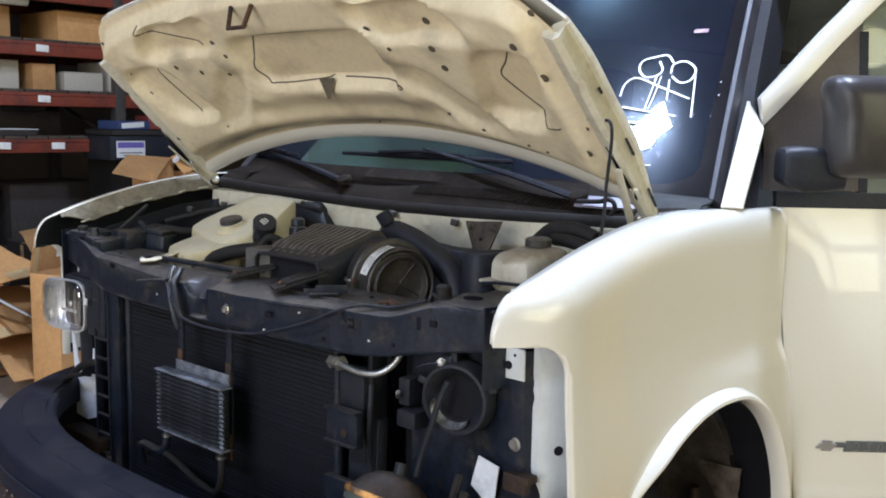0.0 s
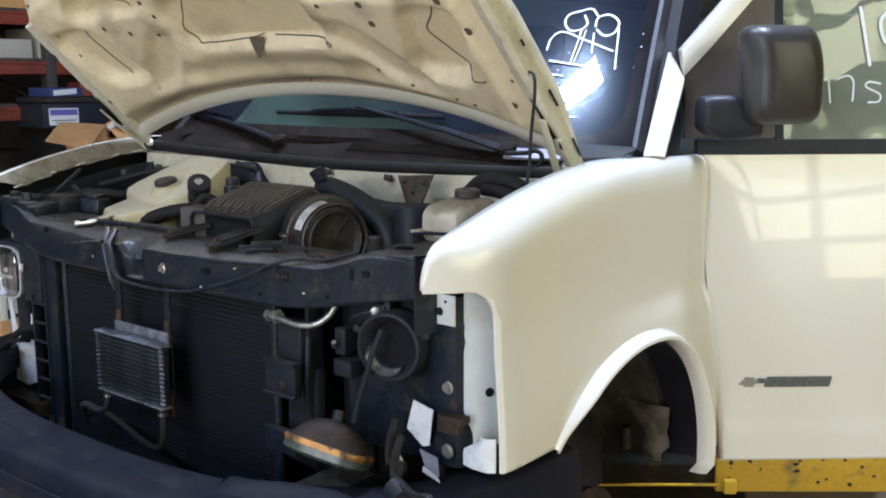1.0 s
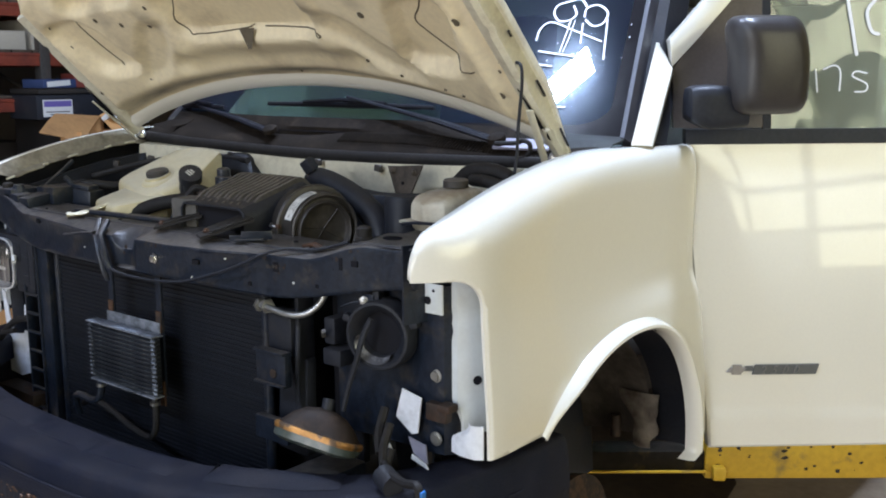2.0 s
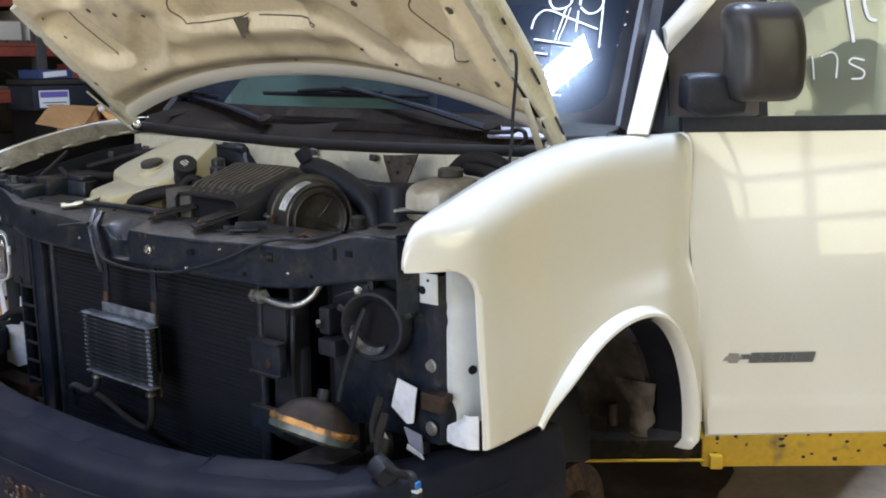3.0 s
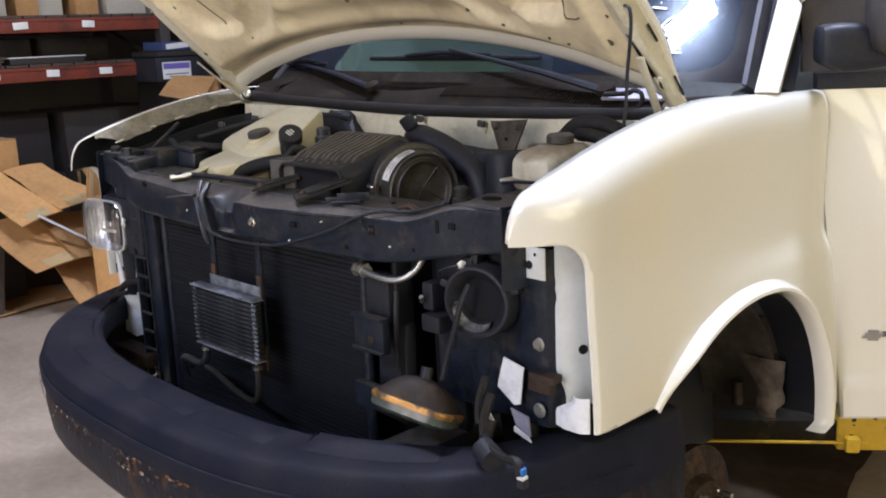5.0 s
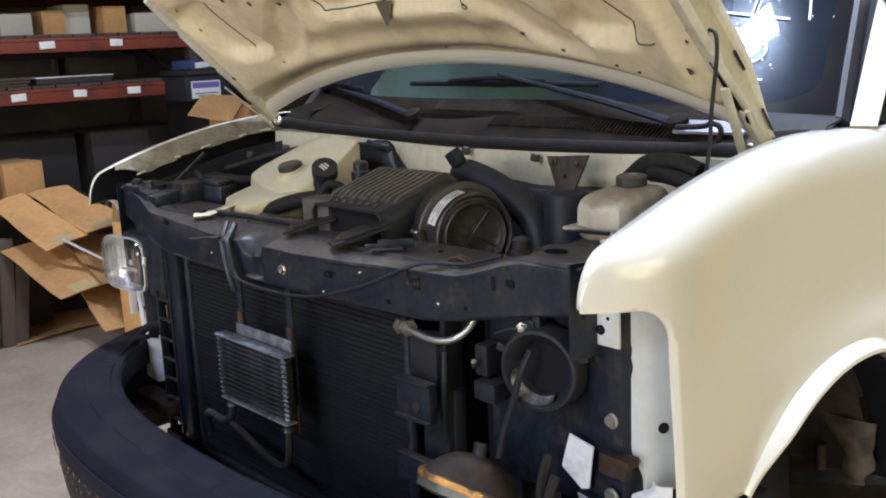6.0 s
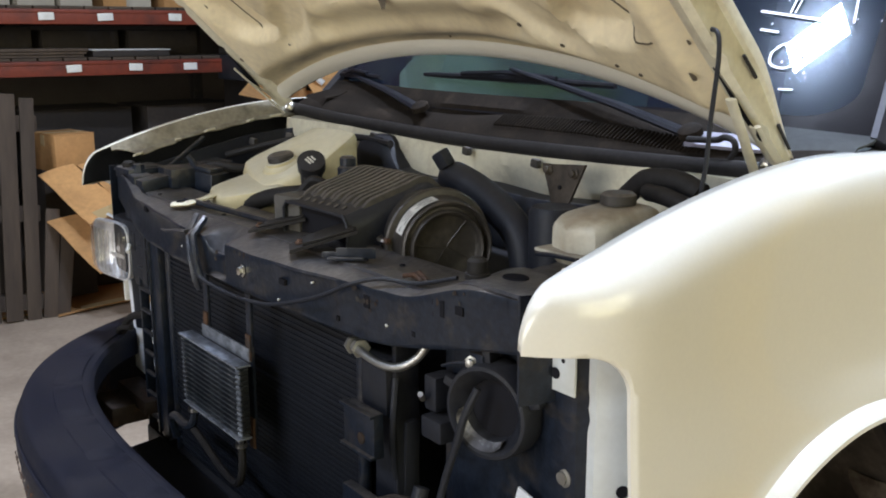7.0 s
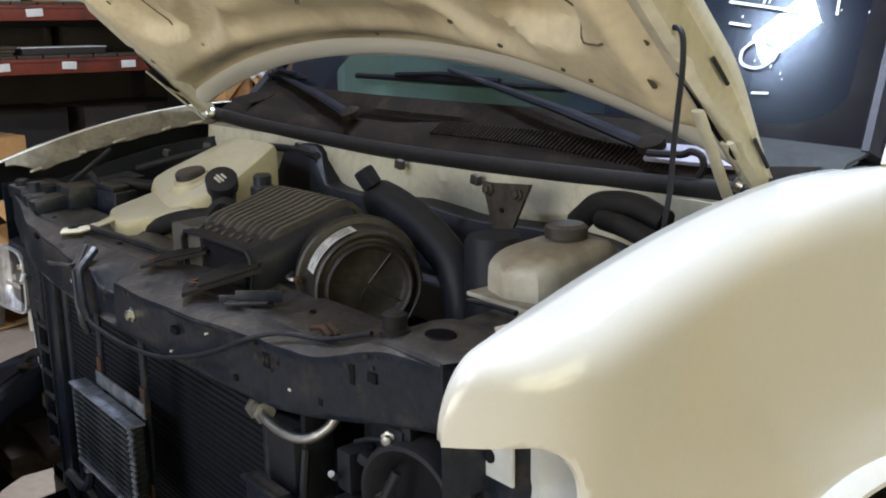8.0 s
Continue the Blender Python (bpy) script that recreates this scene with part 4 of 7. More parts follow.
loft(rows, bm, True, True)
vpart("mirror_arm", bm, BLACK, door, "black mirror arm")
# badge: a slim dark plate with a plain shape at its front end
def badge(u0, u1, z0, z1, slant, d0, d1, material, name, label=""):
    bm = bmesh.new()
    c = [(u0, z0), (u1 - slant, z0), (u1, z1), (u0 + slant, z1)]
    a = [bm.verts.new(door_at(u, z, d0)) for u, z in c]
    b = [bm.verts.new(door_at(u, z, d1)) for u, z in c]
    bm.faces.new(b)
    for k in range(4):
        bm.faces.new((a[k], a[(k + 1) % 4], b[(k + 1) % 4], b[k]))
    return vpart(name, bm, material, door, label, False)


BADGE = shade("badge_grey", (0.10, 0.105, 0.105), 0.4, 0, 0.05, 20)
NUMERAL = shade("badge_numerals", (0.16, 0.16, 0.155), 0.4, 0.2, 0.05, 20)
BADGE2 = shade("badge_worn_silver", (0.30, 0.28, 0.26), 0.4, 0.3, 0.05, 20)
badge(0.118, 0.288, 0.817, 0.842, 0.010, 0, 0.005, BADGE, "nameplate", "slim dark nameplate with raised numerals")
badge(0.055, 0.105, 0.822, 0.834, 0.012, 0, 0.005, BADGE2, "emblem", "plain worn silver emblem")
badge(0.068, 0.094, 0.817, 0.841, 0.004, 0, 0.0055, BADGE2, "emblem")
badge(0.100, 0.122, 0.826, 0.838, 0.002, 0, 0.004, BADGE, "nameplate")
txt = bpy.data.curves.new("numerals", "FONT")
txt.body, txt.size, txt.extrude, txt.space_character = "2500", 0.031, 0.001, 1.75
txt.shear = 0.3
nb = new("numerals", txt)
nb.parent = door
nb.matrix_local = Matrix.Translation(door_at(0.136, 0.8185, 0.0062) - VAN0) @ Matrix(((DA.x, 0, DB.x), (DA.y, 0, DB.y), (0, 1, 0))).to_4x4()
txt.materials.append(NUMERAL)


# ---------------------------------------------------------------- front end
def face_y(x):
    return -0.036 + 0.075 * (abs(x) / 0.8) ** 2.2


def face_top(x):
    return 1.192 + 0.010 * ease(0.1, 0.5, abs(x)) + 0.036 * ease(0.54, 0.70, abs(x))


def face_low(x):
    return 1.118 + 0.05 * ease(0.45, 0.82, abs(x))


rows = []
for i in range(121):
    x = 0.80 * (2 * i / 120 - 1)
    y, zt, zl = face_y(x), face_top(x), face_low(x)
    dent = 0.016 * math.exp(-((x + 0.03) / 0.035) ** 4) + 0.005 * math.exp(-((x - 0.45) / 0.02) ** 2) + 0.0015 * math.sin(x * 38)
    notch = math.exp(-((x + 0.035) / 0.035) ** 6)
    bead = 0.005 * math.exp(-((x - 0.30) / 0.10) ** 6) + 0.005 * math.exp(-((x + 0.36) / 0.16) ** 6)
    top = 1.208 + 0.036 * ease(0.56, 0.68, abs(x))
    zc = zt - 0.030 * notch
    rows.append([(x, y + 0.030, zl - 0.006), (x, y + 0.003, zl - 0.004), (x, y, zl), (x, y + dent, zl + 0.006), (x, y + dent + bead, zl + 0.016), (x, y + dent + bead, zc - 0.014), (x, y + dent, zc - 0.005), (x, y + 0.002 + dent, zc - 0.001), (x, y + 0.006 + dent, zc), (x, y + 0.022 + dent, zt + 0.006 - 0.012 * notch), (x, 0.030, top - 0.004), (x, 0.034, top), (x, 0.060, top + 0.002 - bead), (x, 0.110, top + 0.003 - bead), (x, 0.120, top + 0.006), (x, 0.135, top + 0.004), (x, 0.137, 1.17)])
support = vpart("radiator_support", loft(rows), STEELBLACK, None, "dusty black painted radiator support panel")


def hole(name, c, r, axis, material, parent, n=14, depth=0.002, sx=1.0):
    bm = revolve([(0, r), (depth, r * 0.95)], axis, (0, 0, 0), n)
    bmesh.ops.scale(bm, vec=(sx, 1, 1), verts=bm.verts)
    bmesh.ops.translate(bm, vec=c, verts=bm.verts)
    return vpart(name, bm, material, parent)


def bolt(c, r, axis, parent, material=CHROME):
    bm = revolve([(0, r * 1.5), (0.002, r * 1.5), (0.003, r), (0.009, r), (0.010, r * 0.7)], axis, c, 6)
    return vpart("bolt", bm, material, parent)


for x, z, sx, sz in ((0.633, 1.200, 0.020, 0.024), (0.617, 1.207, 0.008, 0.008), (0.618, 1.190, 0.008, 0.008), (0.668, 1.203, 0.020, 0.012), (0.235, 1.163, 0.02, 0.01), (0.475, 1.178, 0.016, 0.02), (0.40, 1.135, 0.008, 0.008), (-0.45, 1.19, 0.012, 0.012), (0.58, 1.15, 0.008, 0.008)):
    vpart("slot", boxed((x, face_y(x) + 0.0025, z), (sx, 0.007, sz), 0.0005), VOID, support)
bolt((0.095, face_y(0.095) - 0.002, 1.156), 0.008, (0, -1, 0), support)
vpart("rubber_stop", revolve([(0, 0.018), (0.012, 0.018), (0.014, 0.015), (0.03, 0.015), (0.034, 0.010)], (0, 0, 1), (0.656, 0.058, 1.236), 14), RUBBER, support, "round rubber hood stop")
vpart("rubber_stop", revolve([(0, 0.018), (0.012, 0.018), (0.014, 0.015), (0.03, 0.015), (0.034, 0.010)], (0, 0, 1), (-0.70, 0.04, 1.236), 14), RUBBER, support)
hole("round_hole", (0.705, 0.086, 1.2465), 0.017, (0, 0, 1), VOID, support, 18, 0.002, 1.25)
for side in (-1, 1):
    rows = []
    for k in range(13):
        z = 1.10 + 0.15 * k / 12
        rows.append([(side * 0.79, 0.02, z), (side * 0.80, 0.05, z), (side * 0.805, 0.12, z), (side * 0.80, 0.20, z - 0.01)])
    vpart("support_end", slab(rows, 0.004, (side * -1, 0, 0)), STEELBLACK, support, "black end bracket of the support panel")
    rows = [[(side * x, y, 1.238 + 0.03 * ease(0.1, 0.5, y)) for x in (0.66, 0.70, 0.74, 0.765)] for y in (0.12, 0.2, 0.3)]
    vpart("apron_ledge", slab(rows, 0.004, (0, 0, -1)), STEELBLACK, None, "inner wing ledge")
    rows = [[(side * (0.765 + 0.008 * math.sin(y * 19)), y, 0.6 + (fender_top(y) - 0.075 - 0.6) * k / 5) for k in range(6)] for y in (0.12, 0.16, 0.2, 0.3, 0.4, 0.5, 0.56)]
    vpart("inner_apron", slab(rows, 0.006, (side, 0, 0)), BLACK, None, "black inner wing panel")
# latch bracket and release cable
bm = bmesh.new()
tube([(-0.150, -0.018, 1.222), (-0.125, -0.046, 1.195), (-0.098, -0.056, 1.150), (-0.082, -0.056, 1.105), (-0.080, -0.050, 1.085)], [0.007, 0.009, 0.008, 0.007, 0.005], 8, bm, True, 0.6)
tube([(-0.130, -0.010, 1.216), (-0.100, -0.050, 1.190), (-0.070, -0.058, 1.140), (-0.060, -0.054, 1.115)], [0.008, 0.009, 0.009, 0.007], 8, bm)
tube([(-0.260, -0.050, 1.178), (-0.215, -0.058, 1.184), (-0.165, -0.056, 1.192), (-0.120, -0.052, 1.196)], [0.004, 0.006, 0.006, 0.008], 8, bm, True, 0.5)
vpart("hood_latch", bm, STEELBLACK, None, "black hood latch bracket")
cable = [(-0.10, -0.055, 1.16), (-0.075, -0.058, 1.13), (-0.03, -0.055, 1.112), (0.08, -0.05, 1.108), (0.20, -0.045, 1.118), (0.32, -0.048, 1.150), (0.40, -0.042, 1.178), (0.45, -0.030, 1.202), (0.49, 0.0, 1.215), (0.55, 0.028, 1.216), (0.62, 0.050, 1.235)]
vpart("release_cable", tube(curve_points(cable, 8), 0.0034, 8), BLACK, None, "thin black hood release cable")
bm = bmesh.new()
for dx, dy, w in ((0, 0, 0.05), (0.008, 0.008, 0.04), (-0.006, 0.014, 0.03)):
    tube([(0.525 + dx - w / 2, 0.040 + dy, 1.216), (0.525 + dx, 0.042 + dy, 1.222), (0.525 + dx + w / 2, 0.038 + dy, 1.217)], 0.004, 6, bm)
vpart("rusty_clip", bm, RUST, support, "rusty spring clip")
# end tower of the support beside the far lamp: a stepped stamping
bm = bmesh.new()
box(bm, (-0.655, 0.045, 1.185), (0.075, 0.05, 0.12), 0.006, pose(0, 0, 0, 0, 5, 0))
box(bm, (-0.685, 0.07, 1.215), (0.05, 0.06, 0.085), 0.006)
box(bm, (-0.60, 0.06, 1.225), (0.06, 0.07, 0.03), 0.005, pose(0, 0, 0, 8, 0, 0))
tube([(-0.66, 0.05, 1.24), (-0.66, 0.05, 1.265)], [0.020, 0.014], 8, bm)
vpart("support_tower", bm, STEELBLACK, support, "dusty stepped end of the support panel")
for x, y, z in ((-0.50, 0.04, 1.2115), (-0.17, 0.05, 1.2105), (0.36, 0.06, 1.2105), (0.43, 0.085, 1.2115), (0.20, 0.04, 1.2105)):
    hole("round_hole", (x, y, z), 0.005, (0, 0, 1), VOID, support, 10)
for x, z in ((0.22, 1.128), (0.52, 1.15), (-0.20, 1.15), (0.33, 1.18)):
    vpart("paint_chip", boxed((x, face_y(x) + 0.001, z), (0.003, 0.004, 0.005), 0.0005, pose(0, 0, 0, 0, 30 * x * 7, 0)), LABEL, support)
# dust pan behind the panel, over the radiator
vpart("radiator_top", boxed((-0.10, 0.165, 1.165), (1.0, 0.06, 0.02), 0.006), DUSTY, support, "dusty radiator top tank")

# condenser with its tubes
cond = vpart("condenser", boxed((-0.03, 0.042, 0.845), (0.83, 0.012, 0.55), 0.002), FIN, None, "black finned condenser")
for x in (-0.452, 0.385):
    vpart("end_tank", tube([(x, 0.035, 0.575), (x, 0.035, 1.118)], 0.011, 10), STEELBLACK, cond, "dull metal condenser end tube")
tube_bm = bmesh.new()
box(tube_bm, (0, 0.002, 0), (0.822, 0.018, 0.0042), 0.0012)
tube_me = bpy.data.meshes.new("tube")
tube_bm.to_mesh(tube_me)
tube_bm.free()
tube_me.materials.append(FIN)
for k in range(50):
    o = new("tube", tube_me)
    o.parent = cond
    o.location = Vector((-0.034, 0.039, 0.585 + 0.0107 * k)) - VAN0
rng = random.Random(4)
fin_bm = bmesh.new()
for k in range(49):
    for j in range(120):
        x = -0.44 + 0.815 * (j + 0.5) / 120
        dx = 0.003 * (1 if (j + k) % 2 else -1)
        z = 0.585 + 0.0107 * k + 0.0021
        y = 0.030 + rng.uniform(-0.001, 0.0015)
        v = [fin_bm.verts.new(p) for p in ((x - dx, y, z), (x - dx + 0.0008, y, z), (x + dx + 0.0008, y, z + 0.0065), (x + dx, y, z + 0.0065))]
        fin_bm.faces.new(v)
tagged(vpart("fin_matrix", fin_bm, FIN, cond, "", False), kind="stuff")
# transmission cooler on two straps
for x, rusty in ((-0.112, 0.96), (0.082, 0.97)):
    st = vpart("cooler_strap", boxed((x, -0.022, 0.995), (0.020, 0.006, 0.335), 0.001), STEELBLACK, None, "narrow black strap with a rusty foot")
    vpart("rusty_foot", boxed((x, -0.0265, 0.835 if x > 0 else 0.845), (0.019, 0.004, 0.06), 0.001), RUST, st)
    vpart("rusty_foot", boxed((x, -0.0265, 1.005), (0.019, 0.004, 0.05), 0.001), RUST, st)
cooler = vpart("oil_cooler", boxed((-0.026, -0.047, 0.905), (0.245, 0.022, 0.13), 0.002), BLACK, None, "small plate-fin transmission cooler with bright edges")
COOLER_EDGE = shade("cooler_top_edge", (0.24, 0.26, 0.30), 0.5, 0.4, 0.2, 25, (0.09, 0.10, 0.115), (0.46, 0.64), 90, 0.1)
vpart("top_plate", boxed((-0.026, -0.052, 0.979), (0.272, 0.030, 0.004), 0.001), COOLER_EDGE, cooler)
vpart("top_plate", boxed((-0.020, -0.028, 0.990), (0.215, 0.004, 0.026), 0.001), COOLER_EDGE, cooler)
vpart("bottom_plate", boxed((-0.026, -0.052, 0.835), (0.262, 0.028, 0.004), 0.001), COOLER_EDGE, cooler)
pl_bm = bmesh.new()
box(pl_bm, (0, 0, 0), (0.252, 0.028, 0.0026), 0.001)
for sx in (-1, 1):
    tube([(sx * 0.125, -0.005, 0), (sx * 0.133, -0.005, 0)], [0.008, 0.003], 6, pl_bm)
pl_me = bpy.data.meshes.new("plate")
pl_bm.to_mesh(pl_me)
pl_bm.free()
pl_me.materials.append(shade("cooler_plate", (0.05, 0.058, 0.068), 0.4, 0.6, 0.3, 30, (0.16, 0.17, 0.18), (0.5, 0.75), 120, 0.1, rand=0.35))
COOLER_RIM = shade("bare_cooler_edge", (0.30, 0.32, 0.36), 0.5, 0.5, 0.2, 25, (0.08, 0.085, 0.10), (0.46, 0.64), 90, 0.1)
for k in range(13):
    o = new("plate", pl_me)
    o.parent = cooler
    o.location = Vector((-0.026, -0.052, 0.8455 + 0.0102 * k)) - VAN0
    for sx in (-1, 1):
        vpart("plate_end", tube([(-0.026 + sx * 0.122, -0.060, 0.8455 + 0.0102 * k), (-0.026 + sx * 0.137, -0.060, 0.8455 + 0.0102 * k)], [0.0042, 0.0018], 6), COOLER_RIM, cooler)
pipe = [(-0.135, -0.05, 0.83), (-0.14, -0.055, 0.79), (-0.165, -0.06, 0.775), (-0.22, -0.06, 0.778), (-0.245, -0.06, 0.765), (-0.25, -0.05, 0.72)]
vpart("cooler_pipe", tube(curve_points(pipe, 6), 0.009, 8), STEELBLACK, cooler, "black rubber cooler pipe")
pipe = [(0.085, -0.05, 0.83), (0.088, -0.055, 0.765), (0.07, -0.06, 0.735), (0.0, -0.06, 0.742), (-0.10, -0.055, 0.765), (-0.18, -0.05, 0.772), (-0.26, -0.03, 0.74)]
vpart("cooler_pipe", tube(curve_points(pipe, 6), 0.008, 8), RUBBER, cooler)
for x in (-0.136, 0.087):
    vpart("hose_clamp", tube([(x, -0.0525, 0.815), (x, -0.0525, 0.822)], 0.012, 10), CHROME, cooler)

# silver refrigerant pipe
ref = [(0.392, 0.012, 1.084), (0.44, 0.000, 1.085), (0.49, 0.000, 1.080), (0.530, 0.010, 1.084), (0.555, 0.028, 1.104), (0.568, 0.045, 1.140)]
rp = vpart("refrigerant_pipe", tube(curve_points(ref, 8), 0.0068, 10), ALUMINIUM, None, "bent silver refrigerant pipe")
for x, r in ((0.398, 0.015), (0.410, 0.011), (0.420, 0.016)):
    vpart("pipe_nut", tube([(x - 0.004, 0.010, 1.085), (x + 0.004, 0.008, 1.085)], r, 6), ALUMINIUM, rp)

# lamp mounting panel on the van's left, with its round aperture
rows = []
for k in range(21):
    z = 0.84 + 0.33 * k / 20
    rows.append([(0.56, 0.075, z), (0.60, 0.068, z), (0.645, 0.072, z), (0.70, 0.075, z), (0.775, 0.078, z), (0.785, 0.072, z), (0.838, 0.078, z), (0.866, 0.112, z)])
lp = vpart("lamp_panel", slab(rows, 0.004, (0, 1, 0)), STEELBLACK, None, "black stamped headlamp mounting panel")
AP, APC = Vector((0.25, -0.97, 0)), Vector((0.706, 0.062, 1.066))
vpart("lamp_aperture", revolve([(0, 0.071), (0.034, 0.069), (0.040, 0.066), (0.041, 0.061), (0.024, 0.044), (0.0, 0.041)], AP, APC, 44), BLACK, lp, "round black headlamp aperture")
# Black plug that paints the shade behind the aperture.
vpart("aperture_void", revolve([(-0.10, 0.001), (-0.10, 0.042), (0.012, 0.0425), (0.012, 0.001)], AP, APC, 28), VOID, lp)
au = Vector((0.97, 0.25, 0))
# Paler crescent paints the glare on the cone's lower left.
rows = []
for k in range(17):
    a = math.radians(185 + 125 * k / 16)
    fade = math.sin(math.pi * k / 16) ** 0.5
    rows.append([APC + AP * (0.0265 + 0.013 * q) + (au * math.cos(a) + Vector((0, 0, math.sin(a)))) * (0.0450 + 0.0125 * q * fade) for q in (0.0, 0.35, 0.7, 1.0)])
vpart("glare_ring", loft(rows), shade("glare_crescent_steel", (0.14, 0.14, 0.15), 0.35, 0.5, 0.2, 30, (0.34, 0.34, 0.36), (0.52, 0.64), 60, 0.3), lp, "pale steel crescent painting the glare in the aperture")
for a0 in (20, 95, 160):
    a = math.radians(a0)
    c = APC + AP * 0.020 + (au * math.cos(a) + Vector((0, 0, math.sin(a)))) * 0.076
    vpart("aperture_lug", boxed(c, (0.020, 0.018, 0.014), 0.003, pose(0, 0, 0, 0, -a0, 14)), BLACK, lp)
for x, y, z in ((0.818, 0.080, 0.995), (0.826, 0.070, 0.874)):
    vpart("washer", revolve([(0, 0.014), (0.002, 0.014), (0.003, 0.009), (0.006, 0.009)], (0, -1, 0), (x, y - 0.002, z), 16), ALUMINIUM, lp, "pale mounting bolt and washer")
bolt((0.683, 0.026, 1.131), 0.0065, (0.5, -0.8, 0), lp, ALUMINIUM)
vpart("bolt_bracket", boxed((0.690, 0.045, 1.132), (0.030, 0.034, 0.026), 0.004), STEELBLACK, lp)
vpart("adjuster_rod", tube([(0.683, 0.022, 1.131), (0.655, 0.016, 1.124), (0.632, 0.014, 1.114)], 0.0028, 6), STEELBLACK, lp)
bm = bmesh.new()
box(bm, (0.585, 0.045, 1.055), (0.03, 0.04, 0.055), 0.006)
box(bm, (0.60, 0.04, 1.005), (0.05, 0.05, 0.035), 0.006)
vpart("lamp_bracket", bm, BLACK, lp, "black plastic lamp adjuster bracket")
vpart("adjuster", tube([(0.575, 0.02, 1.045), (0.590, 0.005, 1.060)], 0.0045, 8), ALUMINIUM, lp)
wire = [(0.705, 0.02, 1.10), (0.695, 0.005, 1.06), (0.685, 0.0, 1.02), (0.665, -0.005, 0.96), (0.655, -0.01, 0.915)]
vpart("lamp_wire", tube(curve_points(wire, 6), 0.006, 8), BLACK, lp, "black sleeved lamp wire")
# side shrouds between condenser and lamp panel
# Black box set in the gap to paint its depth dark.
vpart("gap_filler", boxed((0.535, 0.135, 0.95), (0.085, 0.02, 0.42), 0.004), VOID, None, "black filler painting the dark gap beside the radiator")
bm = bmesh.new()
box(bm, (0.445, 0.035, 1.03), (0.075, 0.04, 0.10), 0.010)
box(bm, (0.452, 0.055, 0.87), (0.09, 0.03, 0.22), 0.010, pose(0, 0, 0, 0, 3, 0))
box(bm, (0.487, 0.050, 0.955), (0.012, 0.045, 0.33), 0.004)
tube(curve_points([(0.49, 0.03, 1.05), (0.497, 0.02, 1.00), (0.492, 0.02, 0.94), (0.486, 0.03, 0.88)], 5), 0.006, 8, bm)
vpart("radiator_shroud", bm, BLACK, None, "black plastic radiator side shroud")
br = vpart("shroud_bracket", boxed((0.455, -0.01, 0.965), (0.09, 0.02, 0.075), 0.004), STEELBLACK, None, "black stamped shroud bracket")
hole("bracket_hole", (0.465, -0.0205, 0.955), 0.010, (0, -1, 0), DARKRUST, br)
vpart("bracket_rib", boxed((0.455, -0.022, 1.000), (0.092, 0.01, 0.005), 0.001), STEELBLACK, br)
vpart("bracket_rib", boxed((0.455, -0.022, 0.932), (0.092, 0.01, 0.005), 0.001), STEELBLACK, br)
vpart("shroud_bracket", boxed((0.45, -0.01, 0.83), (0.10, 0.02, 0.05), 0.004), STEELBLACK)
# left side: lamp, bracket ladder, pale inner panel
lamp = vpart("headlamp", boxed((-0.668, 0.058, 1.060), (0.20, 0.10, 0.145), 0.018), BLACK, None, "clear headlamp left in its black housing")
LC = Vector((-0.728, -0.006, 1.048))


def lamp_ring(k, y, n=5.0, m=40):
    """A rounded rectangle of the lamp's front, k of its full size, y behind the lens edge."""
    out = []
    for j in range(m):
        a = 2 * math.pi * j / m
        c, q = math.cos(a), math.sin(a)
        r = (abs(c) ** n + abs(q) ** n) ** (-1 / n)
        out.append(LC + Vector((0.092 * k * r * c, y + 0.012 * k * r * c, 0.071 * k * r * q)))
    return out


vpart("lamp_rim", loft([lamp_ring(1.0, 0.010), lamp_ring(1.03, 0.002), lamp_ring(1.03, -0.004), lamp_ring(0.98, -0.005), lamp_ring(0.97, 0.012)], None, True, False), MIRRORED, lamp, "bright lamp rim")
vpart("lamp_reflector", loft([lamp_ring(0.97, 0.0), lamp_ring(0.95, 0.018), lamp_ring(0.80, 0.034, 4), lamp_ring(0.50, 0.046, 3), lamp_ring(0.16, 0.050, 2)], None, True, False), MIRRORED, lamp, "bright concave reflector")
vpart("lamp_bulb", revolve([(0, 0.012), (0.018, 0.012), (0.022, 0.008), (0.034, 0.008), (0.037, 0.004)], (0.1, -1, 0), LC + Vector((0, 0.046, 0)), 14), MIRRORED, lamp, "silvered bulb shield")
lens = vpart("lamp_lens", loft([lamp_ring(0.99, -0.002), lamp_ring(0.97, -0.012), lamp_ring(0.85, -0.020, 4), lamp_ring(0.45, -0.024, 3), lamp_ring(0.05, -0.025, 2)], None, True, False), LENS, lamp, "clear ribbed headlamp lens")
for k in range(7):
    x = -0.072 + 0.024 * k
    y = -0.021 + 0.012 * x / 0.092 + 0.006 * (x / 0.08) ** 2
    vpart("lens_rib", tube([LC + Vector((x, y, -0.052)), LC + Vector((x, y - 0.003, 0)), LC + Vector((x, y, 0.052))], 0.0035, 6), LENS, lens)
# Mirrored bar added inside the lamp to make a highlight.
vpart("lamp_glint_bar", boxed(LC + Vector((0.02, 0.014, -0.018)), (0.12, 0.004, 0.010), 0.002, pose(0, 0, 0, 0, 0, 7)), MIRRORED, lamp)
bm = bmesh.new()
for x in (-0.595, -0.525):
    box(bm, (x, 0.02, 0.87), (0.008, 0.022, 0.50), 0.002)
for k in range(9):
    box(bm, (-0.560, 0.012, 0.655 + 0.053 * k), (0.07, 0.010, 0.005), 0.001)
box(bm, (-0.50, 0.03, 0.87), (0.05, 0.03, 0.52), 0.004)
vpart("ladder_bracket", bm, STEELBLACK, None, "black ladder-shaped radiator side bracket")
bm = bmesh.new()
box(bm, (-0.60, 0.04, 1.05), (0.10, 0.05, 0.16), 0.01)
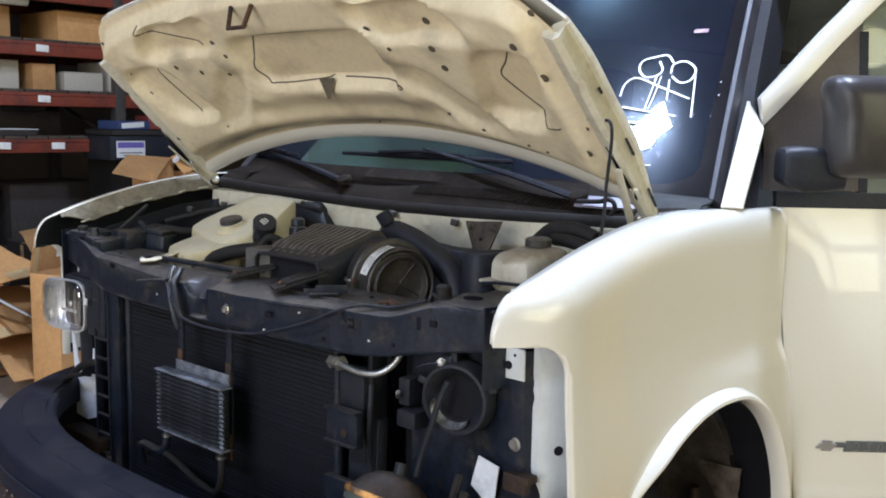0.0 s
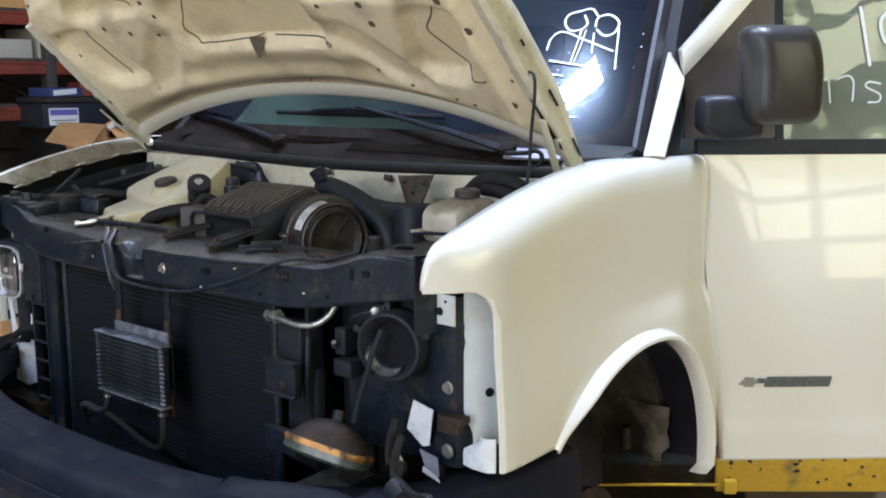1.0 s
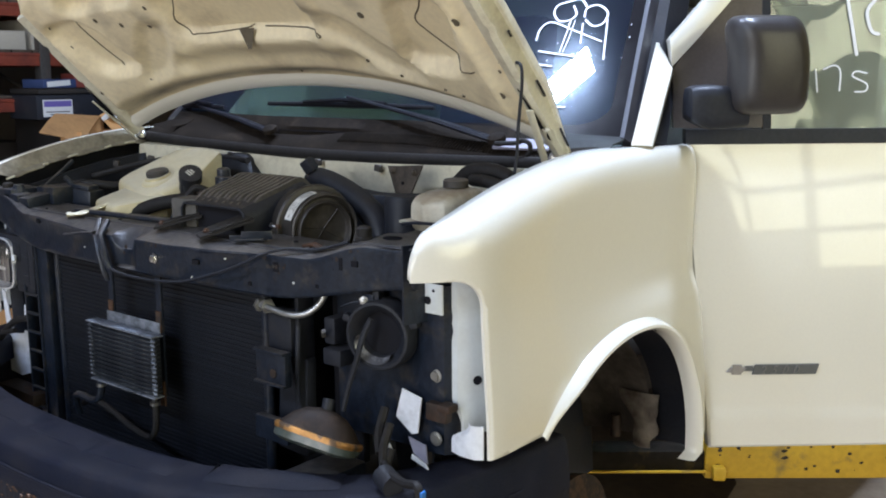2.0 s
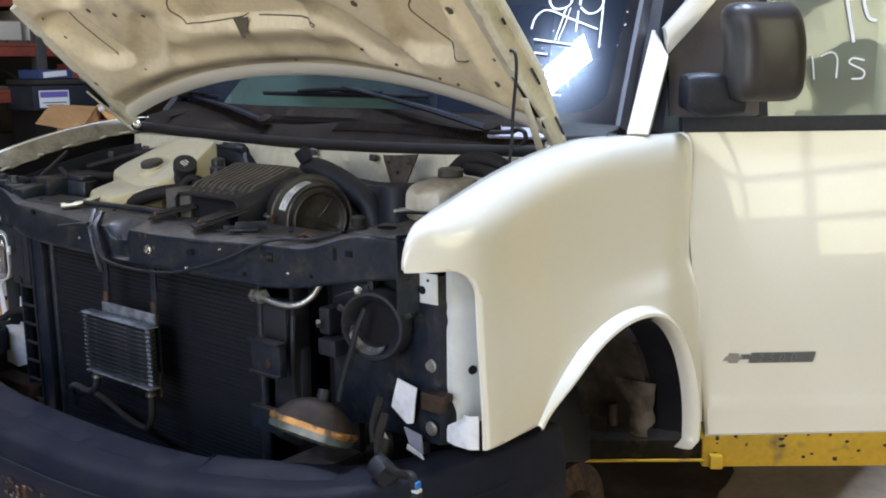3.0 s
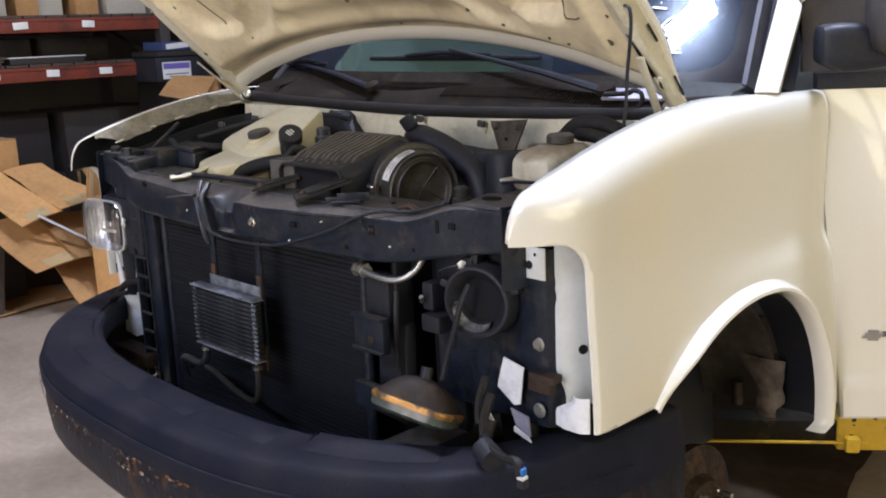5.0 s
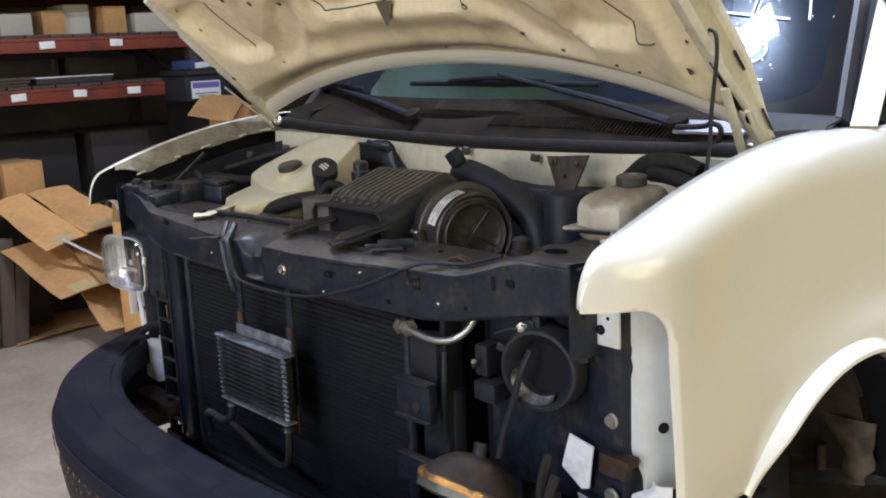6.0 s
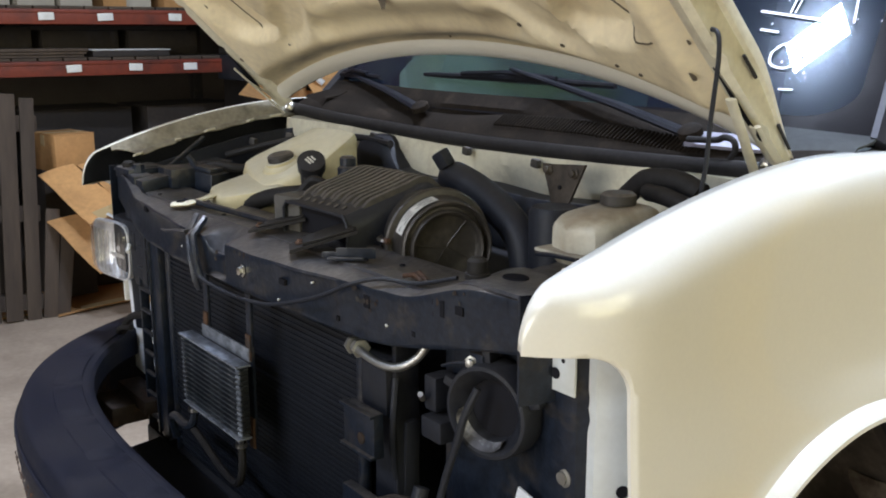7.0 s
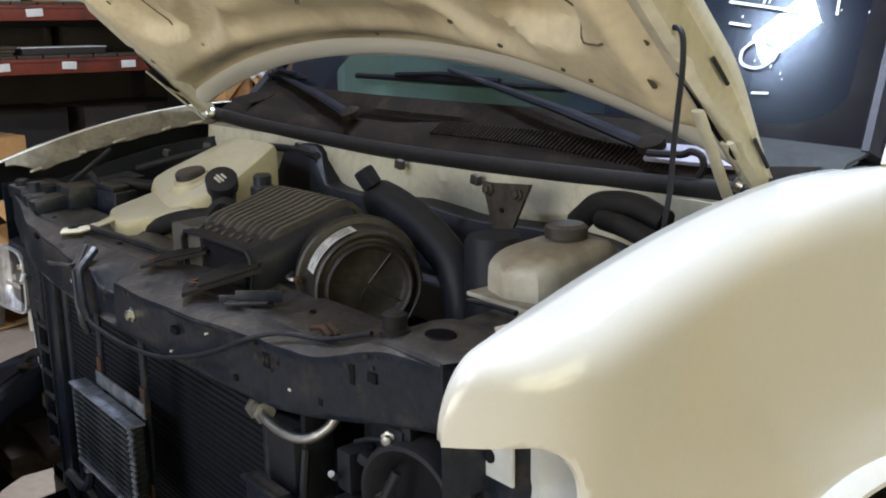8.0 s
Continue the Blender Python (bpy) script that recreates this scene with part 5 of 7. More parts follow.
box(bm, (-0.62, 0.02, 1.085), (0.04, 0.03, 0.05), 0.006)
box(bm, (-0.545, 0.03, 1.06), (0.03, 0.05, 0.14), 0.006)
tube([(-0.715, 0.05, 0.975), (-0.73, 0.06, 0.83)], 0.022, 8, bm, True, 0.5)
vpart("lamp_carrier", bm, BLACK, None, "black lamp carrier bracket")
vpart("adjuster", tube([(-0.62, 0.0, 1.075), (-0.605, -0.01, 1.062)], 0.006, 8), LABEL, lamp)


def torn(pts, y, name, material, label):
    """A thin torn sheet standing across the van, its outline given by x and z."""
    bm = bmesh.new()
    a = [bm.verts.new((x, y, z)) for x, z in pts]
    b = [bm.verts.new((x, y + 0.003, z)) for x, z in pts]
    bm.faces.new(a)
    bm.faces.new(b[::-1])
    for k in range(len(a)):
        bm.faces.new((a[k], b[k], b[(k + 1) % len(a)], a[(k + 1) % len(a)]))
    return vpart(name, bm, material, None, label, False)


PALE = shade("scuffed_pale_paint", (0.74, 0.76, 0.80), 0.55, 0, 0.06, 14, (0.50, 0.50, 0.52), (0.52, 0.72), 80, 0.05)
torn([(-0.835, 0.945), (-0.812, 0.935), (-0.800, 0.87), (-0.780, 0.82), (-0.815, 0.812), (-0.825, 0.85)], 0.062, "inner_panel_patch", PALE, "pale inner wing panel showing past the bracket")
torn([(-0.728, 0.935), (-0.708, 0.938), (-0.712, 0.915), (-0.685, 0.912), (-0.670, 0.888), (-0.655, 0.882), (-0.690, 0.872), (-0.706, 0.868)], 0.060, "inner_panel_patch", PALE, "pale inner wing panel showing past the bracket")
torn([(-0.810, 0.815), (-0.780, 0.835), (-0.665, 0.838), (-0.668, 0.80), (-0.692, 0.795), (-0.685, 0.765), (-0.665, 0.75), (-0.690, 0.715), (-0.75, 0.695), (-0.815, 0.70)], 0.060, "inner_panel_patch", PALE, "pale inner wing panel showing past the bracket")
wire = [(-0.82, 0.03, 0.80), (-0.78, 0.02, 0.815), (-0.72, 0.01, 0.85), (-0.66, 0.01, 0.885), (-0.60, 0.02, 0.90)]
vpart("side_hose", tube(curve_points(wire, 6), 0.010, 8), RUBBER)
wire = [(-0.82, 0.02, 0.79), (-0.74, 0.0, 0.835), (-0.65, 0.0, 0.86)]
vpart("side_hose", tube(curve_points(wire, 6), 0.007, 8), RUBBER)
bm = bmesh.new()
box(bm, (-0.66, 0.02, 0.672), (0.20, 0.06, 0.035), 0.004)
box(bm, (-0.70, -0.02, 0.64), (0.14, 0.10, 0.05), 0.006)
vpart("frame_horn", bm, DARKRUST, None, "rusty black bumper bracket")
vpart("frame_horn", boxed((0.58, 0.0, 0.74), (0.10, 0.16, 0.07), 0.008), STEELBLACK)
vpart("lower_crossmember", boxed((0, 0.06, 0.56), (1.3, 0.08, 0.08), 0.01), BLACK, None, "greasy lower crossmember")
# Panel added to hide the bright floor in the dark gap.
vpart("added_valance", boxed((0.12, -0.11, 0.575), (1.36, 0.30, 0.010), 0.004, pose(0, 0, 0, 6, 0, 0)), BLACK, None, "black panel added to darken the gap behind the bumper")
# odds and ends behind the loose lamp
bm = bmesh.new()
for k, (x, y, z) in enumerate(((0.72, 0.04, 0.86), (0.75, 0.02, 0.84), (0.77, 0.0, 0.80))):
    tube(curve_points([(x, y, z + 0.06), (x + 0.01, y - 0.03, z + 0.02), (x + 0.03, y - 0.05, z - 0.01)], 5), 0.009, 7, bm)
vpart("lamp_harness", bm, RUBBER, None, "tangle of black wiring")
GREYBLUE = shade("grey_blue_plastic", (0.20, 0.20, 0.27), 0.5, 0, 0.08, 14, (0.30, 0.30, 0.36), (0.5, 0.75))
torn([(0.752, 0.962), (0.800, 0.952), (0.790, 0.880), (0.775, 0.875), (0.735, 0.902), (0.738, 0.915)], 0.055, "pale_patch", PALE, "torn pale plastic piece behind the wiring")
torn([(0.775, 0.872), (0.818, 0.865), (0.822, 0.828), (0.788, 0.842)], 0.045, "pale_patch", GREYBLUE, "grey plastic piece behind the wiring")
torn([(0.788, 0.842), (0.822, 0.829), (0.828, 0.820), (0.786, 0.832)], 0.040, "pale_patch", PALE, "torn pale plastic piece behind the wiring")
torn([(0.705, 0.868), (0.735, 0.858), (0.748, 0.840), (0.718, 0.842)], 0.030, "pale_patch", PALE, "torn pale plastic piece behind the wiring")
rows = []
for k in range(9):
    z = 0.852 + 0.065 * k / 8
    e = ease(0.910, 0.88, z)
    rows.append([(0.895 - 0.040 * e, 0.078, z), (0.905 - 0.025 * e, 0.070, z), (0.915, 0.070, z), (0.928, 0.080, z)])
vpart("pale_patch", slab(rows, 0.003, (0, 1, 0)), PALE, None, "curled pale foot of the inner fender panel")
bm = bmesh.new()
box(bm, (0.835, 0.065, 0.93), (0.05, 0.02, 0.035), 0.004)
box(bm, (0.86, 0.06, 0.945), (0.03, 0.03, 0.015), 0.004)
vpart("tow_bracket", bm, DARKRUST, None, "worn fender mounting bracket")
wire = [(0.77, -0.02, 0.84), (0.82, -0.06, 0.845), (0.88, -0.085, 0.85), (0.925, -0.105, 0.865), (0.935, -0.108, 0.845)]
w = vpart("plug_lead", tube(curve_points(wire, 6), 0.008, 8), RUBBER, None, "black wiring lead with a blue plug over the bumper")
vpart("blue_plug", boxed((0.936, -0.106, 0.852), (0.013, 0.013, 0.014), 0.003), BLUE, w, "blue plastic plug")
vpart("plug_seal", boxed((0.937, -0.106, 0.842), (0.014, 0.014, 0.006), 0.002), LABEL, w)
vpart("plug_body", boxed((0.938, -0.107, 0.832), (0.015, 0.015, 0.014), 0.003), BLACK, w)
vpart("plug_body", tube([(0.80, -0.055, 0.835), (0.84, -0.07, 0.828)], 0.022, 10), BLACK, w)

# bumper ---------------------------------------------------------------
def ring(a, b, n, x):
    """Plan line of the bumper at x: half width a, depth b, from its ends at y 0.34."""
    return 0.34 - b * max(0.0, 1 - (abs(x) / a) ** n) ** (1 / n)


def plan(a, b, n, t):
    """t from -1 to 1 round the bumper."""
    th = math.pi / 2 * t
    s, c = math.sin(th), math.cos(th)
    k = (abs(s) ** n + abs(c) ** n) ** (-1 / n)
    return a * k * s, 0.34 - b * k * c


rows, steel = [], []
NB = 120
for i in range(NB + 1):
    t = 2 * i / NB - 1
    xo, yo = plan(0.945, 0.70, 2.6, t)
    xi, yi = plan(0.855, 0.545, 2.6, t)
    xs, ys = plan(0.955, 0.715, 2.6, t)
    lift = 0.022 * ease(0.45, 0.9, abs(t))
    at = lambda q: (xi + (xo - xi) * q, yi + (yo - yi) * q)
    cap = 0.006 * ease(0.335, 0.345, t)
    lift += cap
    rows.append([(xi, yi, 0.745), (xi, yi, 0.792 + lift), (*at(0.03), 0.797 + lift), (*at(0.10), 0.799 + lift), (*at(0.80), 0.800 + lift), (*at(0.90), 0.799 + lift), (*at(0.97), 0.795 + lift), (xo, yo, 0.788 + lift), (xo + (xs - xo) * 0.5, yo + (ys - yo) * 0.5, 0.770 + lift), (xs, ys, 0.735 + lift * 0.4), (xs, ys, 0.718), (xs * 0.99, ys + 0.012, 0.712)])
    xt, yt = plan(0.925, 0.665, 2.6, t)
    steel.append([(xs * 0.992, ys + 0.010, 0.725), (xs * 0.997, ys + 0.004, 0.66), (xs * 0.992, ys + 0.01, 0.60), (xt, yt, 0.545), (xt * 0.97, yt + 0.03, 0.535)])
bumper = vpart("bumper", slab(steel, 0.004, (0, 1, 0)), BUMPER_STEEL, None, "scuffed black steel bumper with rust along its seam")
vpart("bumper_pad", slab(rows, 0.005, (0, 0.7, -0.7)), BUMPER_PLASTIC, bumper, "dusty textured black plastic bumper pad")
# moulded outlines of the step pad and the joint of the corner cap
def pad_point(t, q, up=0.0005):
    a, b = plan(0.855, 0.545, 2.6, t), plan(0.945, 0.70, 2.6, t)
    return (a[0] + (b[0] - a[0]) * q, a[1] + (b[1] - a[1]) * q, 0.7995 + 0.022 * ease(0.45, 0.9, abs(t)) + up)


# raised step blocks along the pad's inner half
PADS = ((-0.70, -0.53), (-0.52, -0.36), (-0.35, -0.20), (-0.19, -0.04), (-0.03, 0.12), (0.13, 0.29))
for j, (t0, t1) in enumerate(PADS):
    for q0, q1 in ((0.14, 0.56),):
        rows = []
        for k in range(9):
            u = k / 8
            t = t0 + (t1 - t0) * u
            edge = 0.0 if k in (0, 8) else 0.0032
            rows.append([pad_point(t, q0 + (q1 - q0) * w, edge if 0 < w < 1 else 0.0) for w in (0, 0.04, 0.5, 0.96, 1)])
        vpart("step_block", loft(rows), BUMPER_PLASTIC, bumper)
bead = []
for k in range(81):
    xs, ys = plan(0.953, 0.7125, 2.6, -0.92 + 1.78 * k / 80)
    bead.append((xs, ys, 0.752 + 0.010 * ease(0.45, 0.9, abs(-0.92 + 1.78 * k / 80))))
vpart("pad_crease", tube(bead, 0.004, 8), BUMPER_PLASTIC, bumper, "moulded crease along the pad's face")
seam_pts = [pad_point(0.335 + 0.02 * q, q, 0.0025) for q in (0.02, 0.15, 0.3, 0.45)]
vpart("cap_joint", tube(seam_pts, 0.0016, 6), VOID, bumper, "open joint of the bumper corner cap")
# swelling of the corner cap beside the joint
rows = []
for k in range(13):
    t = 0.345 + 0.20 * k / 12
    h = 0.018 * math.sin(math.pi * min(1.0, k / 12)) ** 0.7
    rows.append([pad_point(t, q, 0.006 + 0.001 + h * math.sin(math.pi * (q - 0.03) / 0.55)) for q in (0.03, 0.12, 0.22, 0.32, 0.42, 0.50, 0.58)])
vpart("cap_swelling", loft(rows), BUMPER_PLASTIC, bumper)
rng = random.Random(7)
FLAKE = shade("flaking_paint", (0.30, 0.27, 0.24), 0.7, 0, 0.3, 40, (0.12, 0.055, 0.03), (0.4, 0.6), 200, 0.3, rand=0.5)
for k in range(420):
    t = -0.66 + 1.02 * rng.random()
    dense = 0.5 + 0.5 * math.sin(t * 37) * math.sin(t * 13 + 1)
    if rng.random() > dense:
        continue
    xs, ys = plan(0.957, 0.717, 2.6, t)
    drop = rng.random() ** 2 * 0.05
    bm = bmesh.new()
    r0 = rng.uniform(0.0015, 0.0055)
    n0 = Vector((math.sin(t * 1.2), -math.cos(t * 1.2), 0))
    side = Vector((n0.y, -n0.x, 0))
    ring_pts = []
    for j in range(7):
        a = 2 * math.pi * j / 7
        r = r0 * rng.uniform(0.4, 1.3)
        ring_pts.append(bm.verts.new(Vector((xs, ys, 0.716 - drop)) + n0 * (0.0008 - 0.10 * drop) + side * (r * math.cos(a) * 1.8) + Vector((0, 0, r * math.sin(a)))))
    top = bm.verts.new(Vector((xs, ys, 0.716 - drop)) + n0 * (0.0028 - 0.10 * drop))
    for j in range(7):
        bm.faces.new((ring_pts[j], ring_pts[(j + 1) % 7], top))
    vpart("rust_flake", bm, FLAKE if rng.random() < 0.15 else FLAKERUST, bumper, "", False)

# hub, brake and wheel well --------------------------------------------
ROTOR = shade("scabbed_rust", (0.060, 0.032, 0.018), 0.75, 0.1, 0.4, 30, (0.022, 0.016, 0.013), (0.44, 0.58), 90, 0.4)
hub = vpart("wheel_hub", revolve([(0, 0.10), (0.02, 0.16), (0.05, 0.165), (0.06, 0.10), (0.085, 0.09), (0.09, 0.055), (0.13, 0.05), (0.135, 0.03)], (1, 0, 0), (0.735, 0.645, 0.425), 36), ROTOR, None, "rusty bare wheel hub and brake rotor")
for k in range(8):
    a = 2 * math.pi * (k + 0.4) / 8
    c = (0.815, 0.645 + 0.070 * math.cos(a), 0.425 + 0.070 * math.sin(a))
    vpart("wheel_stud", tube([c, (c[0] + 0.022, c[1], c[2]), (c[0] + 0.023, c[1], c[2]), (c[0] + 0.055, c[1], c[2])], [0.008, 0.008, 0.0068, 0.0065], 10), CHROME if k % 2 else ALUMINIUM, hub, "threaded wheel stud")
bm = bmesh.new()
box(bm, (0.70, 0.42, 0.46), (0.10, 0.14, 0.20), 0.03)
tube([(0.70, 0.645, 0.425), (0.45, 0.62, 0.47), (0.3, 0.62, 0.5)], 0.035, 10, bm)
tube([(0.70, 0.645, 0.60), (0.45, 0.62, 0.66)], 0.025, 10, bm)
tube(curve_points([(0.69, 0.44, 0.64), (0.72, 0.47, 0.55), (0.73, 0.53, 0.47), (0.71, 0.60, 0.38), (0.68, 0.66, 0.30)], 5), [0.030 + 0.022 * math.sin(1.1 * k) ** 2 for k in range(len(curve_points([(0, 0, 0), (0, 0, 1), (0, 0, 2), (0, 0, 3), (0, 0, 4)], 5)))], 12, bm)
tube([(0.70, 0.50, 0.60), (0.745, 0.56, 0.575), (0.75, 0.62, 0.585)], [0.030, 0.034, 0.026], 10, bm)
vpart("brake_caliper", bm, DARKRUST, hub, "greasy brake caliper and suspension arm")
# wheel-well liner: a half barrel behind the opening
liner, house = [], []
for k in range(33):
    a = math.pi * k / 32
    y, z = 0.60 - 0.375 * math.cos(a), 0.60 + 0.395 * math.sin(a)
    liner.append([(0.928, y, z), (0.90, y, z + 0.004), (0.86, y, z), (0.828, y - 0.006 * math.cos(a), z - 0.004)])
    y, z = 0.60 - 0.36 * math.cos(a), 0.60 + 0.37 * math.sin(a)
    house.append([(0.828, y, z), (0.76, y, z + 0.006), (0.66, y, z), (0.57, y, z - 0.02)])
vpart("wheel_liner", slab(liner, 0.004, (0, 0, 1)), BLACK, None, "black plastic wheel-well liner strip")
vpart("wheel_house", loft(house), WELLDARK, None, "dark stained grey wheel house")
rows = [[(0.60 + 0.03 * math.sin(4 * z), y, z) for z in (0.45, 0.6, 0.75, 0.9, 1.02)] for y in (0.2, 0.35, 0.5, 0.65, 0.8, 1.0)]
vpart("well_wall", loft(rows), BLACK, None, "dark wheel-well inner wall")
STAINED = shade("stained_well_panel", (0.26, 0.225, 0.175), 0.6, 0, 0.12, 7, (0.070, 0.050, 0.036), (0.42, 0.60), 60, 0.15)
def well_edge(z):
    return 0.858 + 0.003 * math.sin(z * 60) - 0.010 * math.exp(-((z - 0.665) / 0.016) ** 2) - 0.020 * ease(0.63, 0.60, z)


rows = []
for k in range(19):
    z = 0.585 + 0.15 * k / 18
    left = 0.785 - 0.050 * ease(0.64, 0.735, z) + 0.002 * math.sin(z * 70)
    rows.append([(left + (well_edge(z) - 0.002 - left) * q, 0.938 - 0.010 * math.sin(3 * q), z) for q in (0, 0.25, 0.5, 0.75, 1)])
vpart("well_rear_panel", slab(rows, 0.004, (0, 1, 0)), STAINED, None, "stained pale panel at the back of the wheel well")
vpart("frame_rail", boxed((0.48, 2.2, 0.60), (0.10, 4.2, 0.14), 0.01), DARKSTEEL, None, "dark chassis rail")
vpart("frame_rail", boxed((-0.48, 2.2, 0.60), (0.10, 4.2, 0.14), 0.01), DARKSTEEL)
vpart("body_mount", tube([(0.735, 0.93, 0.60), (0.735, 0.93, 0.66)], 0.014, 12), DARKRUST)

# ---------------------------------------------------------------- engine bay
# Black boxes added to fill the bay's unseen dark depth.
vpart("bay_filler", boxed((0.0, 0.46, 0.98), (0.9, 0.30, 0.34), 0.05), BLACK, None, "plain black box filling the dark depth of the bay")
vpart("bay_floor", boxed((0, 0.33, 0.60), (1.4, 0.5, 0.04), 0.01), BLACK, None, "dark bottom of the engine bay")
vpart("fan_shroud", boxed((-0.02, 0.16, 0.90), (0.95, 0.08, 0.52), 0.02), BLACK, None, "black radiator fan shroud")
# radiator hose along the firewall
hose = [(0.185, 0.375, 1.292), (0.222, 0.352, 1.308), (0.30, 0.340, 1.296), (0.37, 0.338, 1.268), (0.43, 0.338, 1.222), (0.46, 0.33, 1.14)]
vpart("intake_hose", tube(curve_points(hose, 8), 0.030, 14), BLACK, None, "thick black hose")
vpart("hose_clip", boxed((0.218, 0.326, 1.344), (0.032, 0.024, 0.034), 0.006, pose(0, 0, 0, 20, -25, 0)), BLACK)
# coolant tank: a moulded body of flat faces, stepped down to a low arm in front
def moulded(outline, z_top, z_low, soft=0.010):
    """A prism over a plan outline with rounded upper edges; z_top gives the top's height at (x, y)."""
    c = sum((Vector((x, y)) for x, y in outline), Vector((0, 0))) / len(outline)
    rows = []
    for shrink, dz in ((0.0, None), (0.0, soft), (0.3, soft * 0.3), (1.0, 0.0)):
        r = []
        for x, y in outline:
            d = Vector((x, y)) - c
            p = c + d * (1 - shrink * soft / max(d.length, 1e-3))
            r.append((p.x, p.y, z_low if dz is None else z_top(p.x, p.y) - dz))
        rows.append(r)
    return loft(rows, None, True, True)


def soften(outline, r=0.18):
    out = []
    n = len(outline)
    for i in range(n):
        p, a, b = Vector(outline[i]), Vector(outline[i - 1]), Vector(outline[(i + 1) % n])
        for q in (0.0, 0.5, 1.0):
            u, v = p.lerp(a, r), p.lerp(b, r)
            out.append(tuple(u.lerp(p, q).lerp(p.lerp(v, q), q)))
    return out


body = soften([(-0.485, 0.240), (-0.235, 0.160), (-0.160, 0.280), (-0.200, 0.400), (-0.395, 0.430)], 0.14)
tk = vpart("coolant_tank", moulded(body, lambda x, y: 1.286 + 0.50 * (min(y, 0.39) - 0.25) + 0.03 * (x + 0.3), 1.08, 0.016), TANK, None, "yellowed translucent coolant tank")
arm = soften([(-0.390, 0.112), (-0.262, 0.080), (-0.175, 0.200), (-0.42, 0.28)], 0.14)
vpart("tank_arm", moulded(arm, lambda x, y: 1.236 + 0.19 * (y - 0.10), 1.09, 0.012), TANK, tk, "low front step of the tank")
vpart("cap_seat", revolve([(0, 0.048), (0.006, 0.044), (0.010, 0.036), (0.016, 0.034)], (0.02, -0.35, 1), (-0.291, 0.252, 1.283), 24), TANK, tk)
vpart("tank_cap", revolve([(0, 0.030), (0.012, 0.030), (0.016, 0.026), (0.018, 0.010)], (0.02, -0.2, 1), (-0.291, 0.249, 1.296), 20), DUSTY, tk, "black screw cap")
vpart("tank_strap", tube([(-0.335, 0.004, 1.2145), (-0.318, 0.030, 1.2155), (-0.314, 0.066, 1.222), (-0.318, 0.105, 1.232)], [0.021, 0.023, 0.018, 0.024], 12, None, True, 0.26), TANK, tk, "yellowed tank mounting ear")
hole("ear_hole", (-0.324, 0.020, 1.2200), 0.010, (0, 0, 1), VOID, tk)
cap2 = vpart("dipstick_cap", revolve([(-0.06, 0.018), (-0.012, 0.020), (-0.01, 0.030), (0.014, 0.030), (0.016, 0.022)], (0.55, -0.35, 0.75), (-0.133, 0.238, 1.303), 18), BLACK, None, "black filler cap with worn white writing")
for k, (a, b) in enumerate(((-0.012, 0.010), (-0.002, 0.012), (0.009, 0.008))):
    vpart("cap_print", boxed(Vector((-0.133, 0.238, 1.303)) + Vector((0.55, -0.35, 0.75)).normalized() * 0.0172 + Vector((0.0, 0.6, 0.28)) * a, (b * 1.6, 0.004, 0.0012), 0, pose(0, 0, 0, 25, 36, 30)), LABEL, cap2)
vpart("filler_neck", tube(curve_points([(-0.165, 0.255, 1.285), (-0.19, 0.27, 1.24), (-0.20, 0.30, 1.16)], 5), 0.024, 12), BLACK, cap2)
vpart("small_reservoir", revolve([(-0.06, 0.022), (0.0, 0.022), (0.004, 0.017), (0.02, 0.017), (0.024, 0.012)], (0, 0, 1), (-0.045, 0.275, 1.304), 16), STEELBLACK, None, "small dark reservoir with a cap")
bm = bmesh.new()
tube(curve_points([(-0.26, 0.13, 1.20), (-0.18, 0.16, 1.235), (-0.10, 0.20, 1.25), (-0.05, 0.24, 1.25)], 6), 0.018, 10, bm)
vpart("heater_hose", bm, RUBBER, None, "black heater hose")
# air cleaner: ribbed duct and drum
def duct_point(p, q):
    """The duct's upper face: p across from its far to its near side, q back from the mouth."""
    a = Vector((0.060, 0.071, 1.268)).lerp(Vector((0.098, 0.245, 1.268)), q)
    b = Vector((0.262, 0.080, 1.266)).lerp(Vector((0.292, 0.258, 1.266)), q)
    rise = 0.052 * (q / 0.86 if q < 0.7 else 0.814 + 0.186 * math.sin(math.pi / 2 * min(1.0, (q - 0.7) / 0.16))) - 0.024 * ease(0.90, 1.1, q)
    return a.lerp(b, p) + Vector((0, 0, rise + 0.0015 * (1 - (2 * p - 1) ** 4)))


def duct():
    """Rings of the inlet duct, from its open mouth back to the canister."""
    rows = []
    for k in range(19):
        q = k / 18 * 1.08
        top = [duct_point(p, q) for p in (0.0, 0.03, 0.25, 0.5, 0.75, 0.97, 1.0)]
        a, b = top[0], top[-1]
        drop = 0.062 + 0.035 * q
        rows.append([a - Vector((0.003, 0, drop)), a - Vector((0.004, 0, 0.012)), top[1], top[2], top[3], top[4], top[5], b + Vector((0.005, 0, -0.010)), b + Vector((0.010, 0, -0.028)), b + Vector((0.006, 0, -drop))])
    return rows


drows = duct()
ac = vpart("air_cleaner", loft(drows, None, True, False), BLACK, None, "dusty ribbed black air cleaner with a round canister")
# Black plate inside the mouth paints the duct's inner shade.
vpart("mouth_filler", boxed((0.163, 0.098, 1.238), (0.196, 0.006, 0.052), 0.002, pose(0, 0, 0, 0, 0, 3)), VOID, ac)
NRIB = 12
